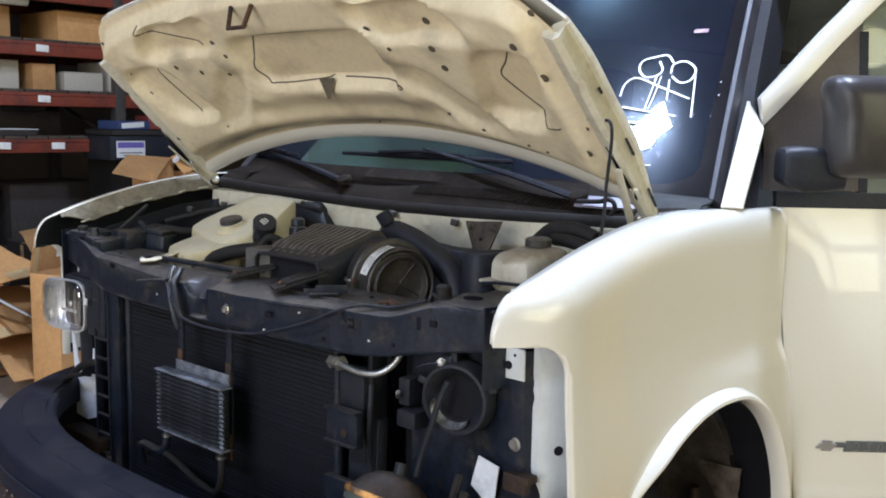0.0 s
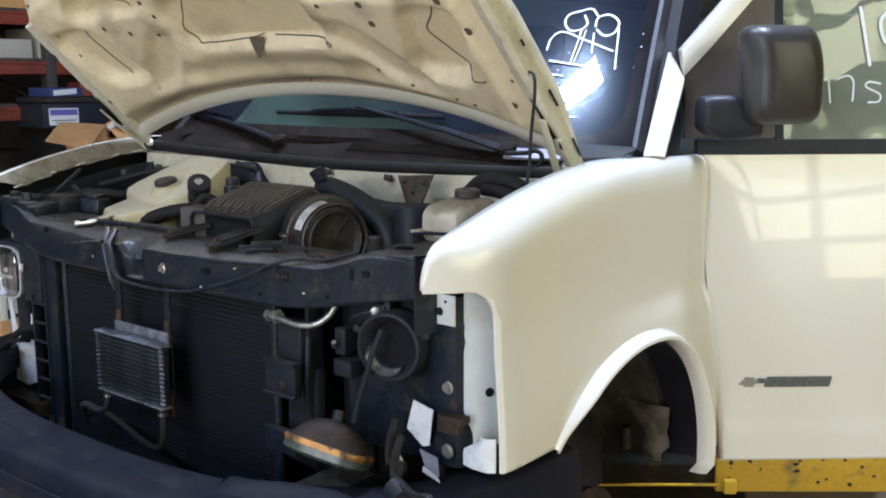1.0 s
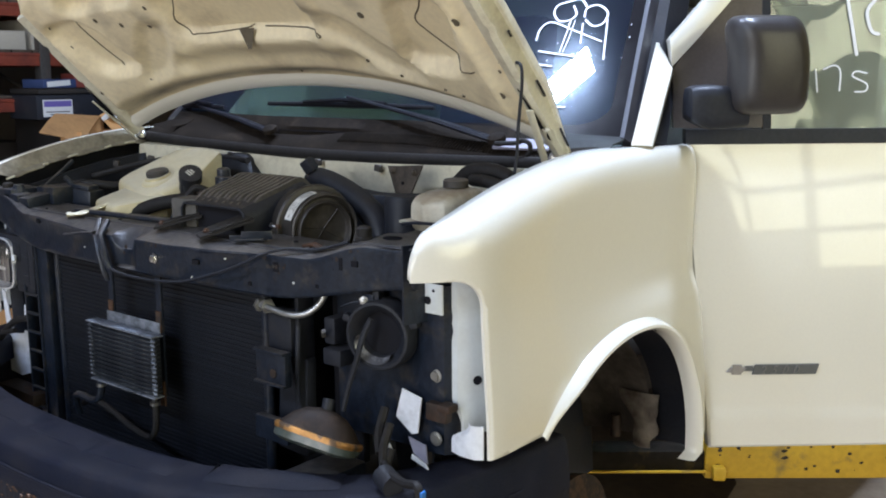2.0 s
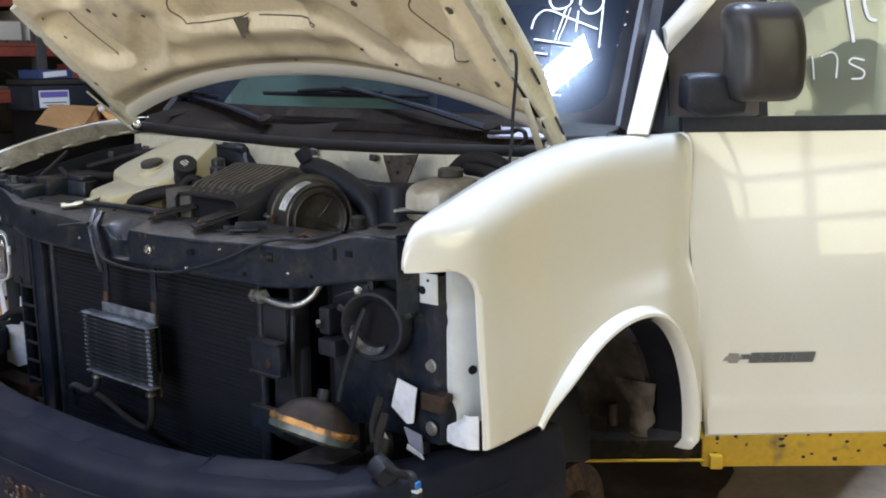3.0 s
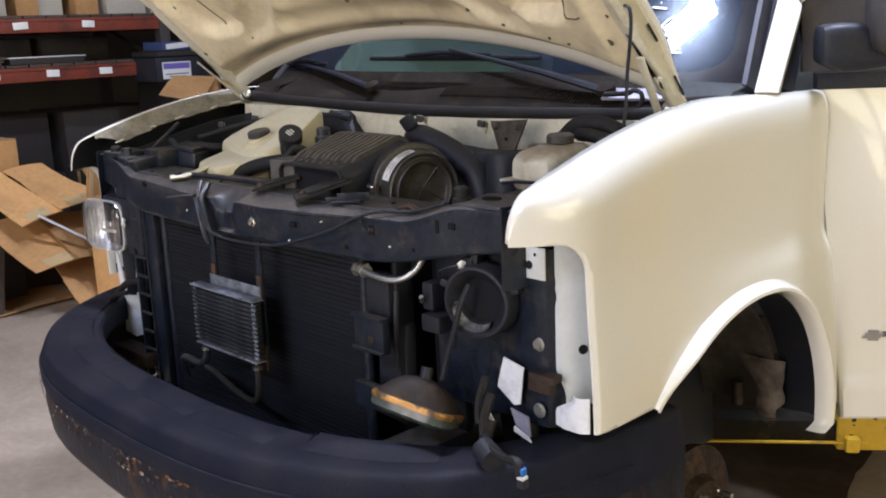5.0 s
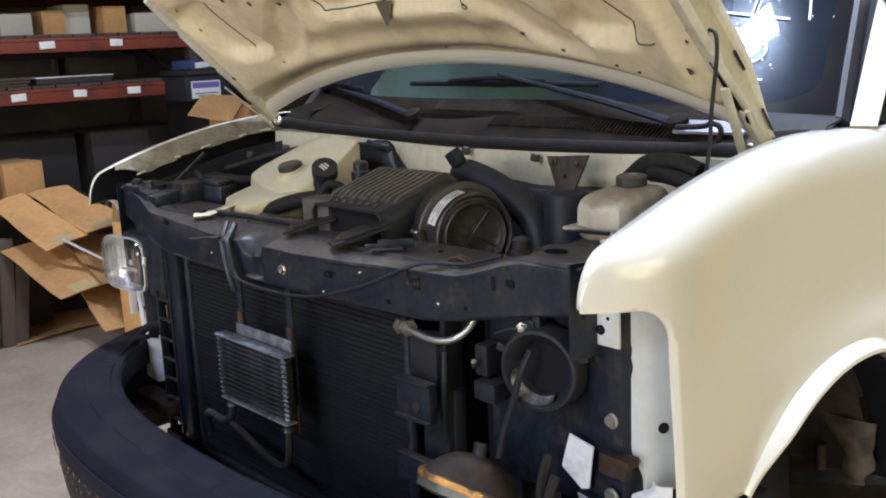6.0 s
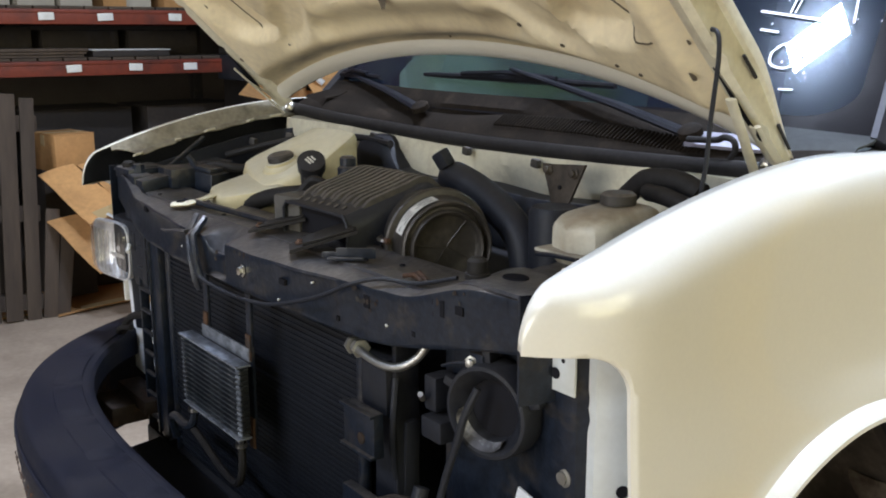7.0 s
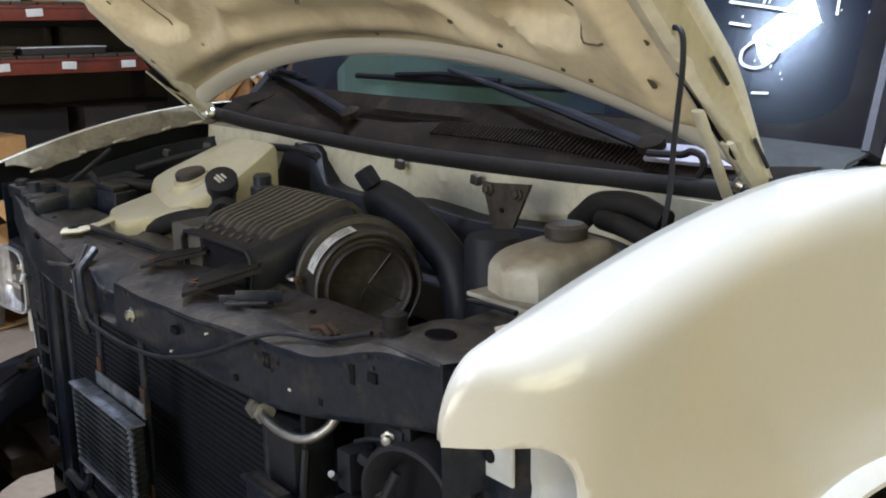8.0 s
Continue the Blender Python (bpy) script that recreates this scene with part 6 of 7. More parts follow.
for j in range(NRIB):
    q0 = 0.21 if j % 2 else 0.18
    rows = []
    for k in range(17):
        q = q0 + (1.06 - q0) * k / 16
        h = 0.0085 * ease(0.0, 0.10, k / 16)
        ps = [(j + u) / NRIB for u in (0.14, 0.24, 0.50, 0.76, 0.86)]
        rows.append([duct_point(min(0.985, max(0.015, p)), q) + Vector((0, 0, h if 0 < i < 4 else -0.002)) for i, p in enumerate(ps)])
    vpart("duct_rib", loft(rows), DUSTY, ac)
# worn raised lettering on the duct's front edge, too worn to read
for j in range(7):
    p0 = duct_point(0.10 + 0.12 * j, 0.115)
    vpart("raised_mark", boxed(p0 + Vector((0, 0, 0.001)), (0.008, 0.010, 0.002), 0.0008, pose(0, 0, 0, 22, 0, 10)), DUSTY, ac)
lip = [drows[0][k] for k in range(10)] + [drows[0][0]]
vpart("duct_lip", tube(lip, 0.0035, 6), BLACK, ac)
DRUM = Vector((0.95, -0.29, -0.02)).normalized()
dc = Vector((0.352, 0.212, 1.222))
PROFILE = ((-0.09, 0.0475), (-0.075, 0.0808), (-0.03, 0.0836), (-0.008, 0.0874), (-0.005, 0.094), (0.0, 0.096), (0.006, 0.096), (0.009, 0.0931), (0.01, 0.0845), (0.014, 0.0826), (0.05, 0.0817), (0.055, 0.0812), (0.058, 0.0779), (0.054, 0.0741), (0.048, 0.0703), (0.05, 0.0665), (0.057, 0.0655), (0.061, 0.0627), (0.058, 0.0589), (0.05, 0.057), (0.046, 0.0522), (0.044, 0.0285), (0.043, 0.0))
vpart("canister", revolve(PROFILE, DRUM, dc, 64), CANISTER, ac, "round grimy air cleaner canister with rolled rims")
vv = Vector((0, 0, 1)) - DRUM * DRUM.z
vv.normalize()
ww = DRUM.cross(vv)
if ww.y > 0:
    ww = -ww
rows = []
for k in range(17):
    a = math.radians(10 + 62 * k / 16)
    d = vv * math.cos(a) + ww * math.sin(a)
    rows.append([dc + d * 0.0842 + DRUM * h for h in (0.016, 0.049)])
stk = vpart("sticker", loft(rows), LABEL, ac, "white warning sticker on the canister")
for j, (a0, a1, h) in enumerate(((14, 36, 0.022), (14, 33, 0.029), (14, 38, 0.036), (14, 30, 0.043), (42, 58, 0.024), (42, 56, 0.033), (42, 60, 0.042), (63, 69, 0.032))):
    rows = []
    for k in range(7):
        a = math.radians(a0 + (a1 - a0) * k / 6)
        d = vv * math.cos(a) + ww * math.sin(a)
        rows.append([dc + d * 0.0847 + DRUM * (h + q) for q in (-0.0012, 0.0012)])
    vpart("sticker_line", loft(rows), INTERIOR, stk)
for a in (-38, 82, 150, 240):
    d = vv * math.cos(radians(a)) + ww * math.sin(radians(a))
    vpart("canister_rib", tube([dc + DRUM * 0.0445 + d * 0.004, dc + DRUM * 0.049 + d * 0.058], 0.0016, 5), CANISTER, ac)
for a in (84, 230):
    d = vv * math.cos(radians(a)) + ww * math.sin(radians(a))
    vpart("canister_clip", tube([dc + d * 0.092 - DRUM * 0.03, dc + d * 0.106 - DRUM * 0.004, dc + d * 0.104 + DRUM * 0.008, dc + d * 0.091 + DRUM * 0.016], 0.0032, 6), CHROME, ac, "worn spring clip")
    vpart("clip_rust", boxed(dc + d * 0.096 + DRUM * 0.012, (0.014, 0.010, 0.010), 0.003), RUST, ac)


def foot(a, b, wa, wb, n):
    """A flat ribbed mounting foot from its root a to its tip b."""
    a, b = Vector(a), Vector(b)
    d = (b - a).normalized()
    s = d.cross(Vector((0, 0, 1))).normalized()
    rows = [[a.lerp(b, q) + s * (w * (wa + (wb - wa) * q)) for w in (-1, -0.5, 0, 0.5, 1)] for q in (0, 0.3, 0.6, 0.9, 1)]
    f = vpart("mounting_foot", slab(rows, 0.006, (0, 0, -1)), RUBBER, ac, "flat ribbed black mounting foot")
    for k in range(n):
        w = -0.85 + 1.7 * k / (n - 1)
        vpart("foot_rib", tube([a.lerp(b, q) + s * (w * (wa + (wb - wa) * q)) + Vector((0, 0, 0.003)) for q in (0.05, 0.5, 0.8)], 0.0026, 5), RUBBER, f)
    vpart("foot_bolt", revolve([(0, 0.009), (0.004, 0.009), (0.005, 0.005), (0.008, 0.005)], (0, 0, 1), b.lerp(a, 0.16), 8), RUST, f)


foot((0.095, 0.100, 1.242), (0.022, 0.018, 1.2165), 0.026, 0.022, 4)
foot((0.268, 0.098, 1.250), (0.215, -0.004, 1.2165), 0.042, 0.028, 6)
bm = bmesh.new()
box(bm, (0.330, 0.042, 1.2125), (0.030, 0.060, 0.004), 0.001, pose(0, 0, 0, 0, 0, -42))
box(bm, (0.343, 0.052, 1.221), (0.003, 0.066, 0.018), 0.001, pose(0, 0, 0, 0, 0, -42))
box(bm, (0.318, 0.030, 1.217), (0.003, 0.050, 0.010), 0.001, pose(0, 0, 0, 0, 0, -42))
vpart("wing_bracket", bm, STEELBLACK, ac, "folded sheet bracket on the support panel")
vpart("junction_box", boxed((0.045, 0.112, 1.243), (0.075, 0.070, 0.066), 0.005, pose(0, 0, 0, 0, 0, 12)), shade("grey_relay_plastic", (0.10, 0.095, 0.085), 0.6, 0, 0.1, 14, (0.06, 0.055, 0.05), (0.45, 0.7), 90, 0.05), None, "grey relay box")
vpart("brace_rod", tube([(-0.36, 0.046, 1.217), (-0.275, 0.050, 1.219), (-0.03, 0.074, 1.218), (0.03, 0.078, 1.217)], 0.007, 8), STEELBLACK, None, "thin black brace rod")
vpart("brace_rod", tube([(-0.66, 0.11, 1.24), (-0.70, 0.24, 1.315)], 0.006, 8), STEELBLACK)
vpart("relay_bracket", boxed((-0.60, 0.13, 1.235), (0.09, 0.08, 0.05), 0.01), STEELBLACK, None, "dark bracket beside the wing")
vpart("relay_bracket", boxed((-0.70, 0.06, 1.24), (0.10, 0.08, 0.03), 0.008), STEELBLACK)
# brake master cylinder, its reservoir and bracket
bm = bmesh.new()
rows = []
for k in range(13):
    q = k / 12
    y = 0.195 + 0.17 * q
    hw = 0.050 * (1 - (2 * q - 1) ** 6) ** 0.5 + 0.004
    zt = 1.318 + 0.012 * q - 0.02 * (2 * q - 1) ** 4
    rows.append([(0.69 + hw * math.copysign(abs(math.cos(a)) ** 0.5, math.cos(a)), y, 1.275 + (zt - 1.275) * math.copysign(abs(math.sin(a)) ** 0.5, math.sin(a))) for a in [2 * math.pi * j / 20 for j in range(20)]])
rs = vpart("washer_tank", loft(rows, None, True, True), GRIMYTANK, None, "grimy cream fluid reservoir")
vpart("tank_cap", revolve([(0, 0.027), (0.014, 0.027), (0.018, 0.022)], (0, 0, 1), (0.692, 0.299, 1.326), 18), DUSTY, rs, "dusty round cap")
vpart("tank_seam", boxed((0.69, 0.28, 1.262), (0.115, 0.19, 0.006), 0.002), GRIMYTANK, rs)
vpart("brake_master", tube([(0.497, 0.352, 1.12), (0.497, 0.352, 1.280), (0.497, 0.352, 1.289)], [0.043, 0.043, 0.038], 24), BLACK, None, "black cylindrical accumulator")
BRACKET = shade("dull_bracket_steel", (0.075, 0.062, 0.050), 0.55, 0.4, 0.2, 16, (0.035, 0.030, 0.027), (0.45, 0.65), 90, 0.15)
rows = [[(0.371 + 0.024 * q, 0.44 - 0.004 * q, 1.343 - 0.056 * q), (0.400 + 0.01 * q, 0.438 - 0.004 * q, 1.344 - 0.056 * q), (0.450 - 0.005 * q, 0.438 - 0.004 * q, 1.348 - 0.056 * q), (0.480 - 0.026 * q, 0.44 - 0.004 * q, 1.350 - 0.056 * q)] for q in (0, 0.5, 1, 1.25)]
bk = vpart("firewall_bracket", slab(rows, 0.006, (0, 1, 0)), BRACKET, None, "dull tapered steel bracket bolted to the firewall")
hole("bracket_hole", (0.425, 0.4330, 1.305), 0.004, (0, -1, 0), VOID, bk)
for x in (0.392, 0.458):
    bolt((x, 0.436, 1.334), 0.007, (0, -1, 0), bk, BRACKET)
bm = bmesh.new()
tube(curve_points([(0.58, 0.44, 1.31), (0.64, 0.42, 1.345), (0.70, 0.42, 1.35), (0.75, 0.42, 1.335)], 6), 0.018, 10, bm)
tube(curve_points([(0.66, 0.40, 1.33), (0.72, 0.38, 1.33), (0.80, 0.38, 1.31)], 6), 0.014, 10, bm)
tube(curve_points([(0.70, 0.45, 1.30), (0.76, 0.42, 1.31), (0.80, 0.40, 1.28)], 6), 0.02, 10, bm)
vpart("wiring_loom", bm, RUBBER, None, "black wiring loom by the firewall")
vpart("side_rod", tube([(0.66, 0.165, 1.262), (0.70, 0.158, 1.268), (0.76, 0.15, 1.272)], 0.0035, 8), STEELBLACK)
bm = bmesh.new()
tube(curve_points([(0.60, 0.565, 1.398), (0.662, 0.56, 1.402), (0.680, 0.56, 1.408), (0.698, 0.56, 1.403), (0.702, 0.56, 1.387), (0.692, 0.56, 1.372)], 6), 0.0055, 8, bm)
vpart("washer_hose", bm, RUBBER, None, "black washer hose loop")

wire = [(-0.62, 0.16, 1.235), (-0.56, 0.20, 1.262), (-0.50, 0.26, 1.255), (-0.47, 0.36, 1.280), (-0.42, 0.46, 1.300)]
vpart("wing_hose", tube(curve_points(wire, 6), 0.011, 10), RUBBER, None, "black hose along the far inner wing")
wire = [(-0.70, 0.30, 1.265), (-0.60, 0.40, 1.300), (-0.50, 0.47, 1.318), (-0.36, 0.50, 1.326), (-0.22, 0.50, 1.322)]
vpart("wing_loom", tube(curve_points(wire, 6), 0.009, 8), RUBBER, None, "taped wiring loom under the cowl")
for x, y, z, a in ((-0.66, 0.36, 1.300, 20), (-0.58, 0.425, 1.316, 40), (-0.30, 0.505, 1.334, 5), (0.05, 0.515, 1.330, 0), (0.27, 0.515, 1.326, 0)):
    vpart("loom_clip", boxed((x, y, z), (0.020, 0.014, 0.018), 0.004, pose(0, 0, 0, 0, 10, a)), DUSTY)
bm = bmesh.new()
box(bm, (-0.545, 0.185, 1.215), (0.075, 0.060, 0.070), 0.006, pose(0, 0, 0, 0, 6, 18))
box(bm, (-0.540, 0.180, 1.256), (0.060, 0.045, 0.012), 0.004, pose(0, 0, 0, 0, 6, 18))
tube([(-0.575, 0.165, 1.255), (-0.590, 0.150, 1.285)], [0.010, 0.006], 8, bm)
vpart("solenoid_valve", bm, STEELBLACK, None, "small black valve block beside the tank")
wire = [(-0.03, 0.235, 1.262), (-0.06, 0.205, 1.282), (-0.075, 0.19, 1.268), (-0.085, 0.17, 1.235), (-0.11, 0.15, 1.19)]
vpart("dipstick_hose", tube(curve_points(wire, 6), 0.010, 8), RUBBER, None, "short black hose by the tank")
vpart("hose_fitting", revolve([(0, 0.010), (0.008, 0.010), (0.010, 0.007), (0.020, 0.007)], (0.6, -0.5, 0.6), (-0.028, 0.190, 1.262), 8), RUST, None, "brass hose fitting")
# rust patches and scabs on the support panel
rng = random.Random(17)
for x, z, n, spread in ((0.475, 1.180, 9, 0.012), (0.44, 1.205, 5, 0.02), (0.66, 1.226, 6, 0.02), (-0.02, 1.17, 5, 0.012), (0.14, 1.20, 4, 0.03)):
    for k in range(n):
        px, pz = x + rng.gauss(0, spread), z + rng.gauss(0, spread * 0.6)
        bm = bmesh.new()
        r0 = rng.uniform(0.002, 0.0055)
        bm.faces.new([bm.verts.new((px + r0 * rng.uniform(0.6, 1.4) * math.cos(2 * math.pi * j / 8), face_y(px) - 0.0015, min(face_top(px) - 0.006, pz) + r0 * rng.uniform(0.6, 1.4) * math.sin(2 * math.pi * j / 8))) for j in range(8)])
        vpart("rust_spot", bm, DARKRUST if k % 3 else DUSTY, support)

WIPER = shade("wiper_black", (0.008, 0.008, 0.011), 0.45, 0, 0.1, 20, (0.022, 0.021, 0.024), (0.5, 0.75), 90, 0.03, spec=0.2)
# wipers ----------------------------------------------------------------
def wiper(pivot, knee, a, b):
    arm = vpart("wiper", tube([pivot, Vector(pivot).lerp(Vector(knee), 0.35) + Vector((0, -0.004, 0.006)), knee], [0.017, 0.015, 0.008], 8, None, True, 0.5), WIPER, None, "black wiper arm and blade resting on the glass")
    vpart("blade", tube([a, Vector(a).lerp(Vector(b), 0.5) + Vector((0, -0.002, 0.002)), b], [0.006, 0.010, 0.006], 8), WIPER, arm, "black rubber wiper blade")
    vpart("blade_bridge", tube([Vector(a).lerp(Vector(b), 0.25) + Vector((0, -0.008, 0.008)), Vector(a).lerp(Vector(b), 0.5) + Vector((0, -0.018, 0.016)), Vector(a).lerp(Vector(b), 0.75) + Vector((0, -0.008, 0.008))], 0.006, 6), WIPER, arm)
    vpart("pivot_cap", revolve([(0, 0.022), (0.012, 0.022), (0.018, 0.014)], (0, -0.4, 0.9), pivot, 14), COWL, arm)


def on_glass(x, v, out=0.012):
    return glass_at(x, v) + Vector((0, -0.74, 0.673)) * out


wiper((0.585, 0.592, 1.402), on_glass(0.015, 0.110, 0.026), on_glass(-0.335, 0.092), on_glass(0.325, 0.088))
wiper((-0.225, 0.592, 1.398), on_glass(-0.800, 0.078, 0.020), on_glass(-0.835, 0.070), on_glass(-0.560, 0.072))

# marker strokes on the windshield: loops and bars by hand
def stroke(pts, w, at, parent):
    p = curve_points([(a, b, 0) for a, b in pts], 6)
    rows = []
    for i, q in enumerate(p):
        d = (p[min(i + 1, len(p) - 1)] - p[max(i - 1, 0)]).normalized()
        n = Vector((-d.y, d.x, 0)) * w
        a, b = q + n, q - n
        rows.append([at(a.x, a.y), at(b.x, b.y)])
    vpart("marker_stroke", loft(rows), MARKER, parent, "white marker stroke on the glass")


glass_out = lambda x, v: glass_at(x, v) + Vector((0, -0.74, 0.673)) * 0.004


for pts, w in (
    ([(0.641, 0.441), (0.615, 0.469), (0.582, 0.463), (0.552, 0.451), (0.551, 0.422), (0.576, 0.394), (0.606, 0.396), (0.618, 0.416), (0.600, 0.448)], 0.0045),
    ([(0.645, 0.404), (0.643, 0.436), (0.674, 0.445), (0.707, 0.417), (0.705, 0.381), (0.680, 0.372), (0.651, 0.394)], 0.0045),
    ([(0.713, 0.396), (0.724, 0.345), (0.743, 0.256)], 0.0035),
    ([(0.532, 0.325), (0.530, 0.367), (0.556, 0.390), (0.631, 0.358), (0.721, 0.317)], 0.004),
    ([(0.610, 0.395), (0.613, 0.333), (0.615, 0.283)], 0.003),
    ([(0.622, 0.395), (0.625, 0.333), (0.624, 0.283)], 0.0025),
    ([(0.648, 0.383), (0.664, 0.312)], 0.0035),
    ([(0.552, 0.289), (0.702, 0.261)], 0.0045),
    ([(0.571, 0.243), (0.611, 0.236)], 0.0045),
    ([(0.622, 0.200), (0.640, 0.208), (0.671, 0.192), (0.675, 0.170), (0.656, 0.152), (0.627, 0.160), (0.618, 0.186), (0.630, 0.204)], 0.0040),
    ([(0.664, 0.104), (0.691, 0.104)], 0.0035),
):
    stroke(pts, w * 0.62, glass_out, ws)
door_out = lambda u, z: door_at(u, z, -0.010)
for pts, w in (
    ([(0.408, 1.743), (0.420, 1.67), (0.431, 1.598)], 0.006),
    ([(0.480, 1.735), (0.462, 1.715), (0.458, 1.695), (0.469, 1.658), (0.490, 1.65)], 0.006),
    ([(0.328, 1.566), (0.332, 1.509)], 0.003),
    ([(0.347, 1.565), (0.375, 1.575), (0.390, 1.560), (0.387, 1.512)], 0.003),
    ([(0.458, 1.555), (0.430, 1.560), (0.421, 1.548), (0.455, 1.530), (0.452, 1.512), (0.425, 1.510)], 0.003),
):
    stroke(pts, w * 0.7, door_out, dg)
vpart("glass_label", loft([[glass_out(x, v) for x in (0.66, 0.70)] for v in (0.548, 0.562)]), shade("faded_pink_sticker", (0.20, 0.10, 0.13), 0.5, 0, 0.1, 60, (0.34, 0.24, 0.27), (0.45, 0.6)), ws, "small faded sticker")
rng = random.Random(21)
for k in range(22):
    x, v = rng.uniform(0.56, 0.79), rng.uniform(0.12, 0.40)
    d = rng.uniform(0.0010, 0.0030)
    vpart("paint_speck", loft([[glass_out(x, v), glass_out(x + d, v)], [glass_out(x, v + 2 * d), glass_out(x + d, v + 2 * d)]]), MARKER, ws)

# loose headlamp resting on the bumper -----------------------------------
lh = thing("loose_headlamp", (0.64, -0.05, 0.82), "loose dirty sealed-beam headlamp lying on the bumper below its opening", "headlamp")
ax = Vector((0.05, 0.42, 0.90)).normalized()
LM = Matrix.Translation((-0.012, 0.0, 0.050)) @ Matrix.Diagonal((0.84, 0.84, 0.84, 1)) @ ax.to_track_quat("Z", "Y").to_matrix().to_4x4() @ pose(0, 0, 0, 0, 0, 28)


def squircle(hx, hy, z, n=4.0, k=36):
    out = []
    for j in range(k):
        a = 2 * math.pi * j / k
        c, s = math.cos(a), math.sin(a)
        r = (abs(c) ** n + abs(s) ** n) ** (-1 / n)
        out.append(LM @ Vector((hx * r * c, hy * r * s, z)))
    return out


GRIMYBACK = shade("grimy_lamp_back", (0.026, 0.017, 0.011), 0.6, 0, 0.25, 25, (0.060, 0.038, 0.024), (0.5, 0.7), 90, 0.2, spec=0.25)
part("lamp_back", loft([squircle(0.094, 0.066, 0.004), squircle(0.088, 0.060, 0.016, 3), squircle(0.072, 0.050, 0.036, 2.4), squircle(0.050, 0.038, 0.052, 2), squircle(0.02, 0.018, 0.060, 2)], None, True, True), GRIMYBACK, lh, "brown dirty lamp back")
part("lamp_rim", loft([squircle(0.100, 0.071, -0.008), squircle(0.102, 0.073, 0.0), squircle(0.099, 0.071, 0.006), squircle(0.090, 0.062, 0.007)], None, True, False), shade("tarnished_rim", (0.42, 0.21, 0.06), 0.4, 0.6, 0.3, 30, (0.10, 0.065, 0.04), (0.48, 0.58), 60, 0.2), lh, "tarnished orange lamp rim")
part("lamp_glass", loft([squircle(0.099, 0.070, -0.008), squircle(0.097, 0.068, -0.024), squircle(0.080, 0.055, -0.032), squircle(0.02, 0.014, -0.035)], None, True, True), shade("dirty_lens", (0.06, 0.075, 0.07), 0.2, 0, 0.2, 20, (0.12, 0.12, 0.10), (0.5, 0.7)), lh, "grimy lens edge")
part("lamp_terminal", tube([LM @ Vector((0, 0, 0.055)), LM @ Vector((0.004, 0, 0.085))], 0.012, 10), BLACK, lh)

# thin pools of uneven outline under the van: dried oil with the van's shadow painted in
OILSHADE = shade("oil_and_shadow_brown", (0.062, 0.042, 0.027), 0.5, 0, 0.2, 5, (0.12, 0.088, 0.060), (0.48, 0.7), 30, 0.15)
rng = random.Random(5)
for cx, cy, rx, ry, zz in ((0.0, 1.2, 0.78, 1.25, 0.004), (0.55, 0.75, 0.45, 0.55, 0.008), (-0.5, 2.6, 0.7, 0.9, 0.008), (0.33, 1.72, 0.34, 0.62, 0.012)):
    bm = bmesh.new()
    ph = [rng.uniform(0, 6.28) for _ in range(4)]
    vs = []
    for j in range(64):
        a = 2 * math.pi * j / 64
        r = 1 + 0.10 * math.sin(3 * a + ph[0]) + 0.06 * math.sin(5 * a + ph[1]) + 0.04 * math.sin(11 * a + ph[2])
        vs.append(bm.verts.new((cx + rx * r * math.cos(a), cy + ry * r * math.sin(a), zz)))
    bm.faces.new(vs)
    tagged(part("oil_shadow_pool", bm, OILSHADE, None, "", False), "dried brown oil with the van's shadow painted in, on the concrete", "stain", kind="structure")

# lift -------------------------------------------------------------------
lift = thing("vehicle_lift", (2.35, 2.42, 0), "yellow vehicle lift with its chipped arm under the van", "lift")
LO = Vector((2.35, 2.42, 0))


def lpart(name, bm, material, label=""):
    bmesh.ops.translate(bm, vec=-LO, verts=bm.verts)
    return part(name, bm, material, lift, label)


LD = Vector((0.78, 0.626, 0))
LT = Matrix(((LD.x, -LD.y, 0), (LD.y, LD.x, 0), (0, 0, 1))).to_4x4()


def along(d, side=0.0, z=0.0):
    return Vector((0.66, 1.03, 0)) + LD * d + Vector((-LD.y, LD.x, 0)) * side + Vector((0, 0, z))


lpart("outer_arm", boxed(along(1.25, 0.05, 0.475), (1.95, 0.11, 0.105), 0.006, LT), YELLOW, "chipped yellow outer lift arm")
lpart("inner_arm", boxed(along(-0.05, 0.05, 0.470), (0.90, 0.085, 0.060), 0.005, LT), shade("dull_lift_steel", (0.020, 0.016, 0.012), 0.85, 0, 0.2, 9, (0.060, 0.044, 0.016), (0.56, 0.66), 40, 0.1, spec=0.1), "worn inner lift arm")
lpart("arm_edge", boxed(along(0.08, -0.002, 0.443), (0.55, 0.010, 0.006), 0.002, LT), YELLOW)
lpart("arm_pin", boxed(along(0.31, -0.015, 0.445), (0.036, 0.03, 0.040), 0.006, LT), YELLOW, "square yellow arm stop")
rng = random.Random(31)
CHIP = shade("bare_dark_chip", (0.035, 0.026, 0.018), 0.7, 0.1, 0.2, 30, rand=0.4)
for k in range(46):
    d, z = 0.30 + 1.25 * rng.random() ** 1.3, 0.433 + 0.088 * rng.random() ** (0.5 if k % 3 else 1.5)
    r = rng.uniform(0.0018, 0.0075) if k % 6 else rng.uniform(0.008, 0.013)
    bm = bmesh.new()
    ring_c = along(d, -0.0056, z)
    vs = [bm.verts.new(ring_c + LD * (r * rng.uniform(0.6, 1.5) * math.cos(a)) + Vector((0, 0, r * rng.uniform(0.5, 1.0) * math.sin(a)))) for a in [2 * math.pi * j / 7 for j in range(7)]]
    bm.faces.new(vs)
    lpart("paint_chip", bm, CHIP)
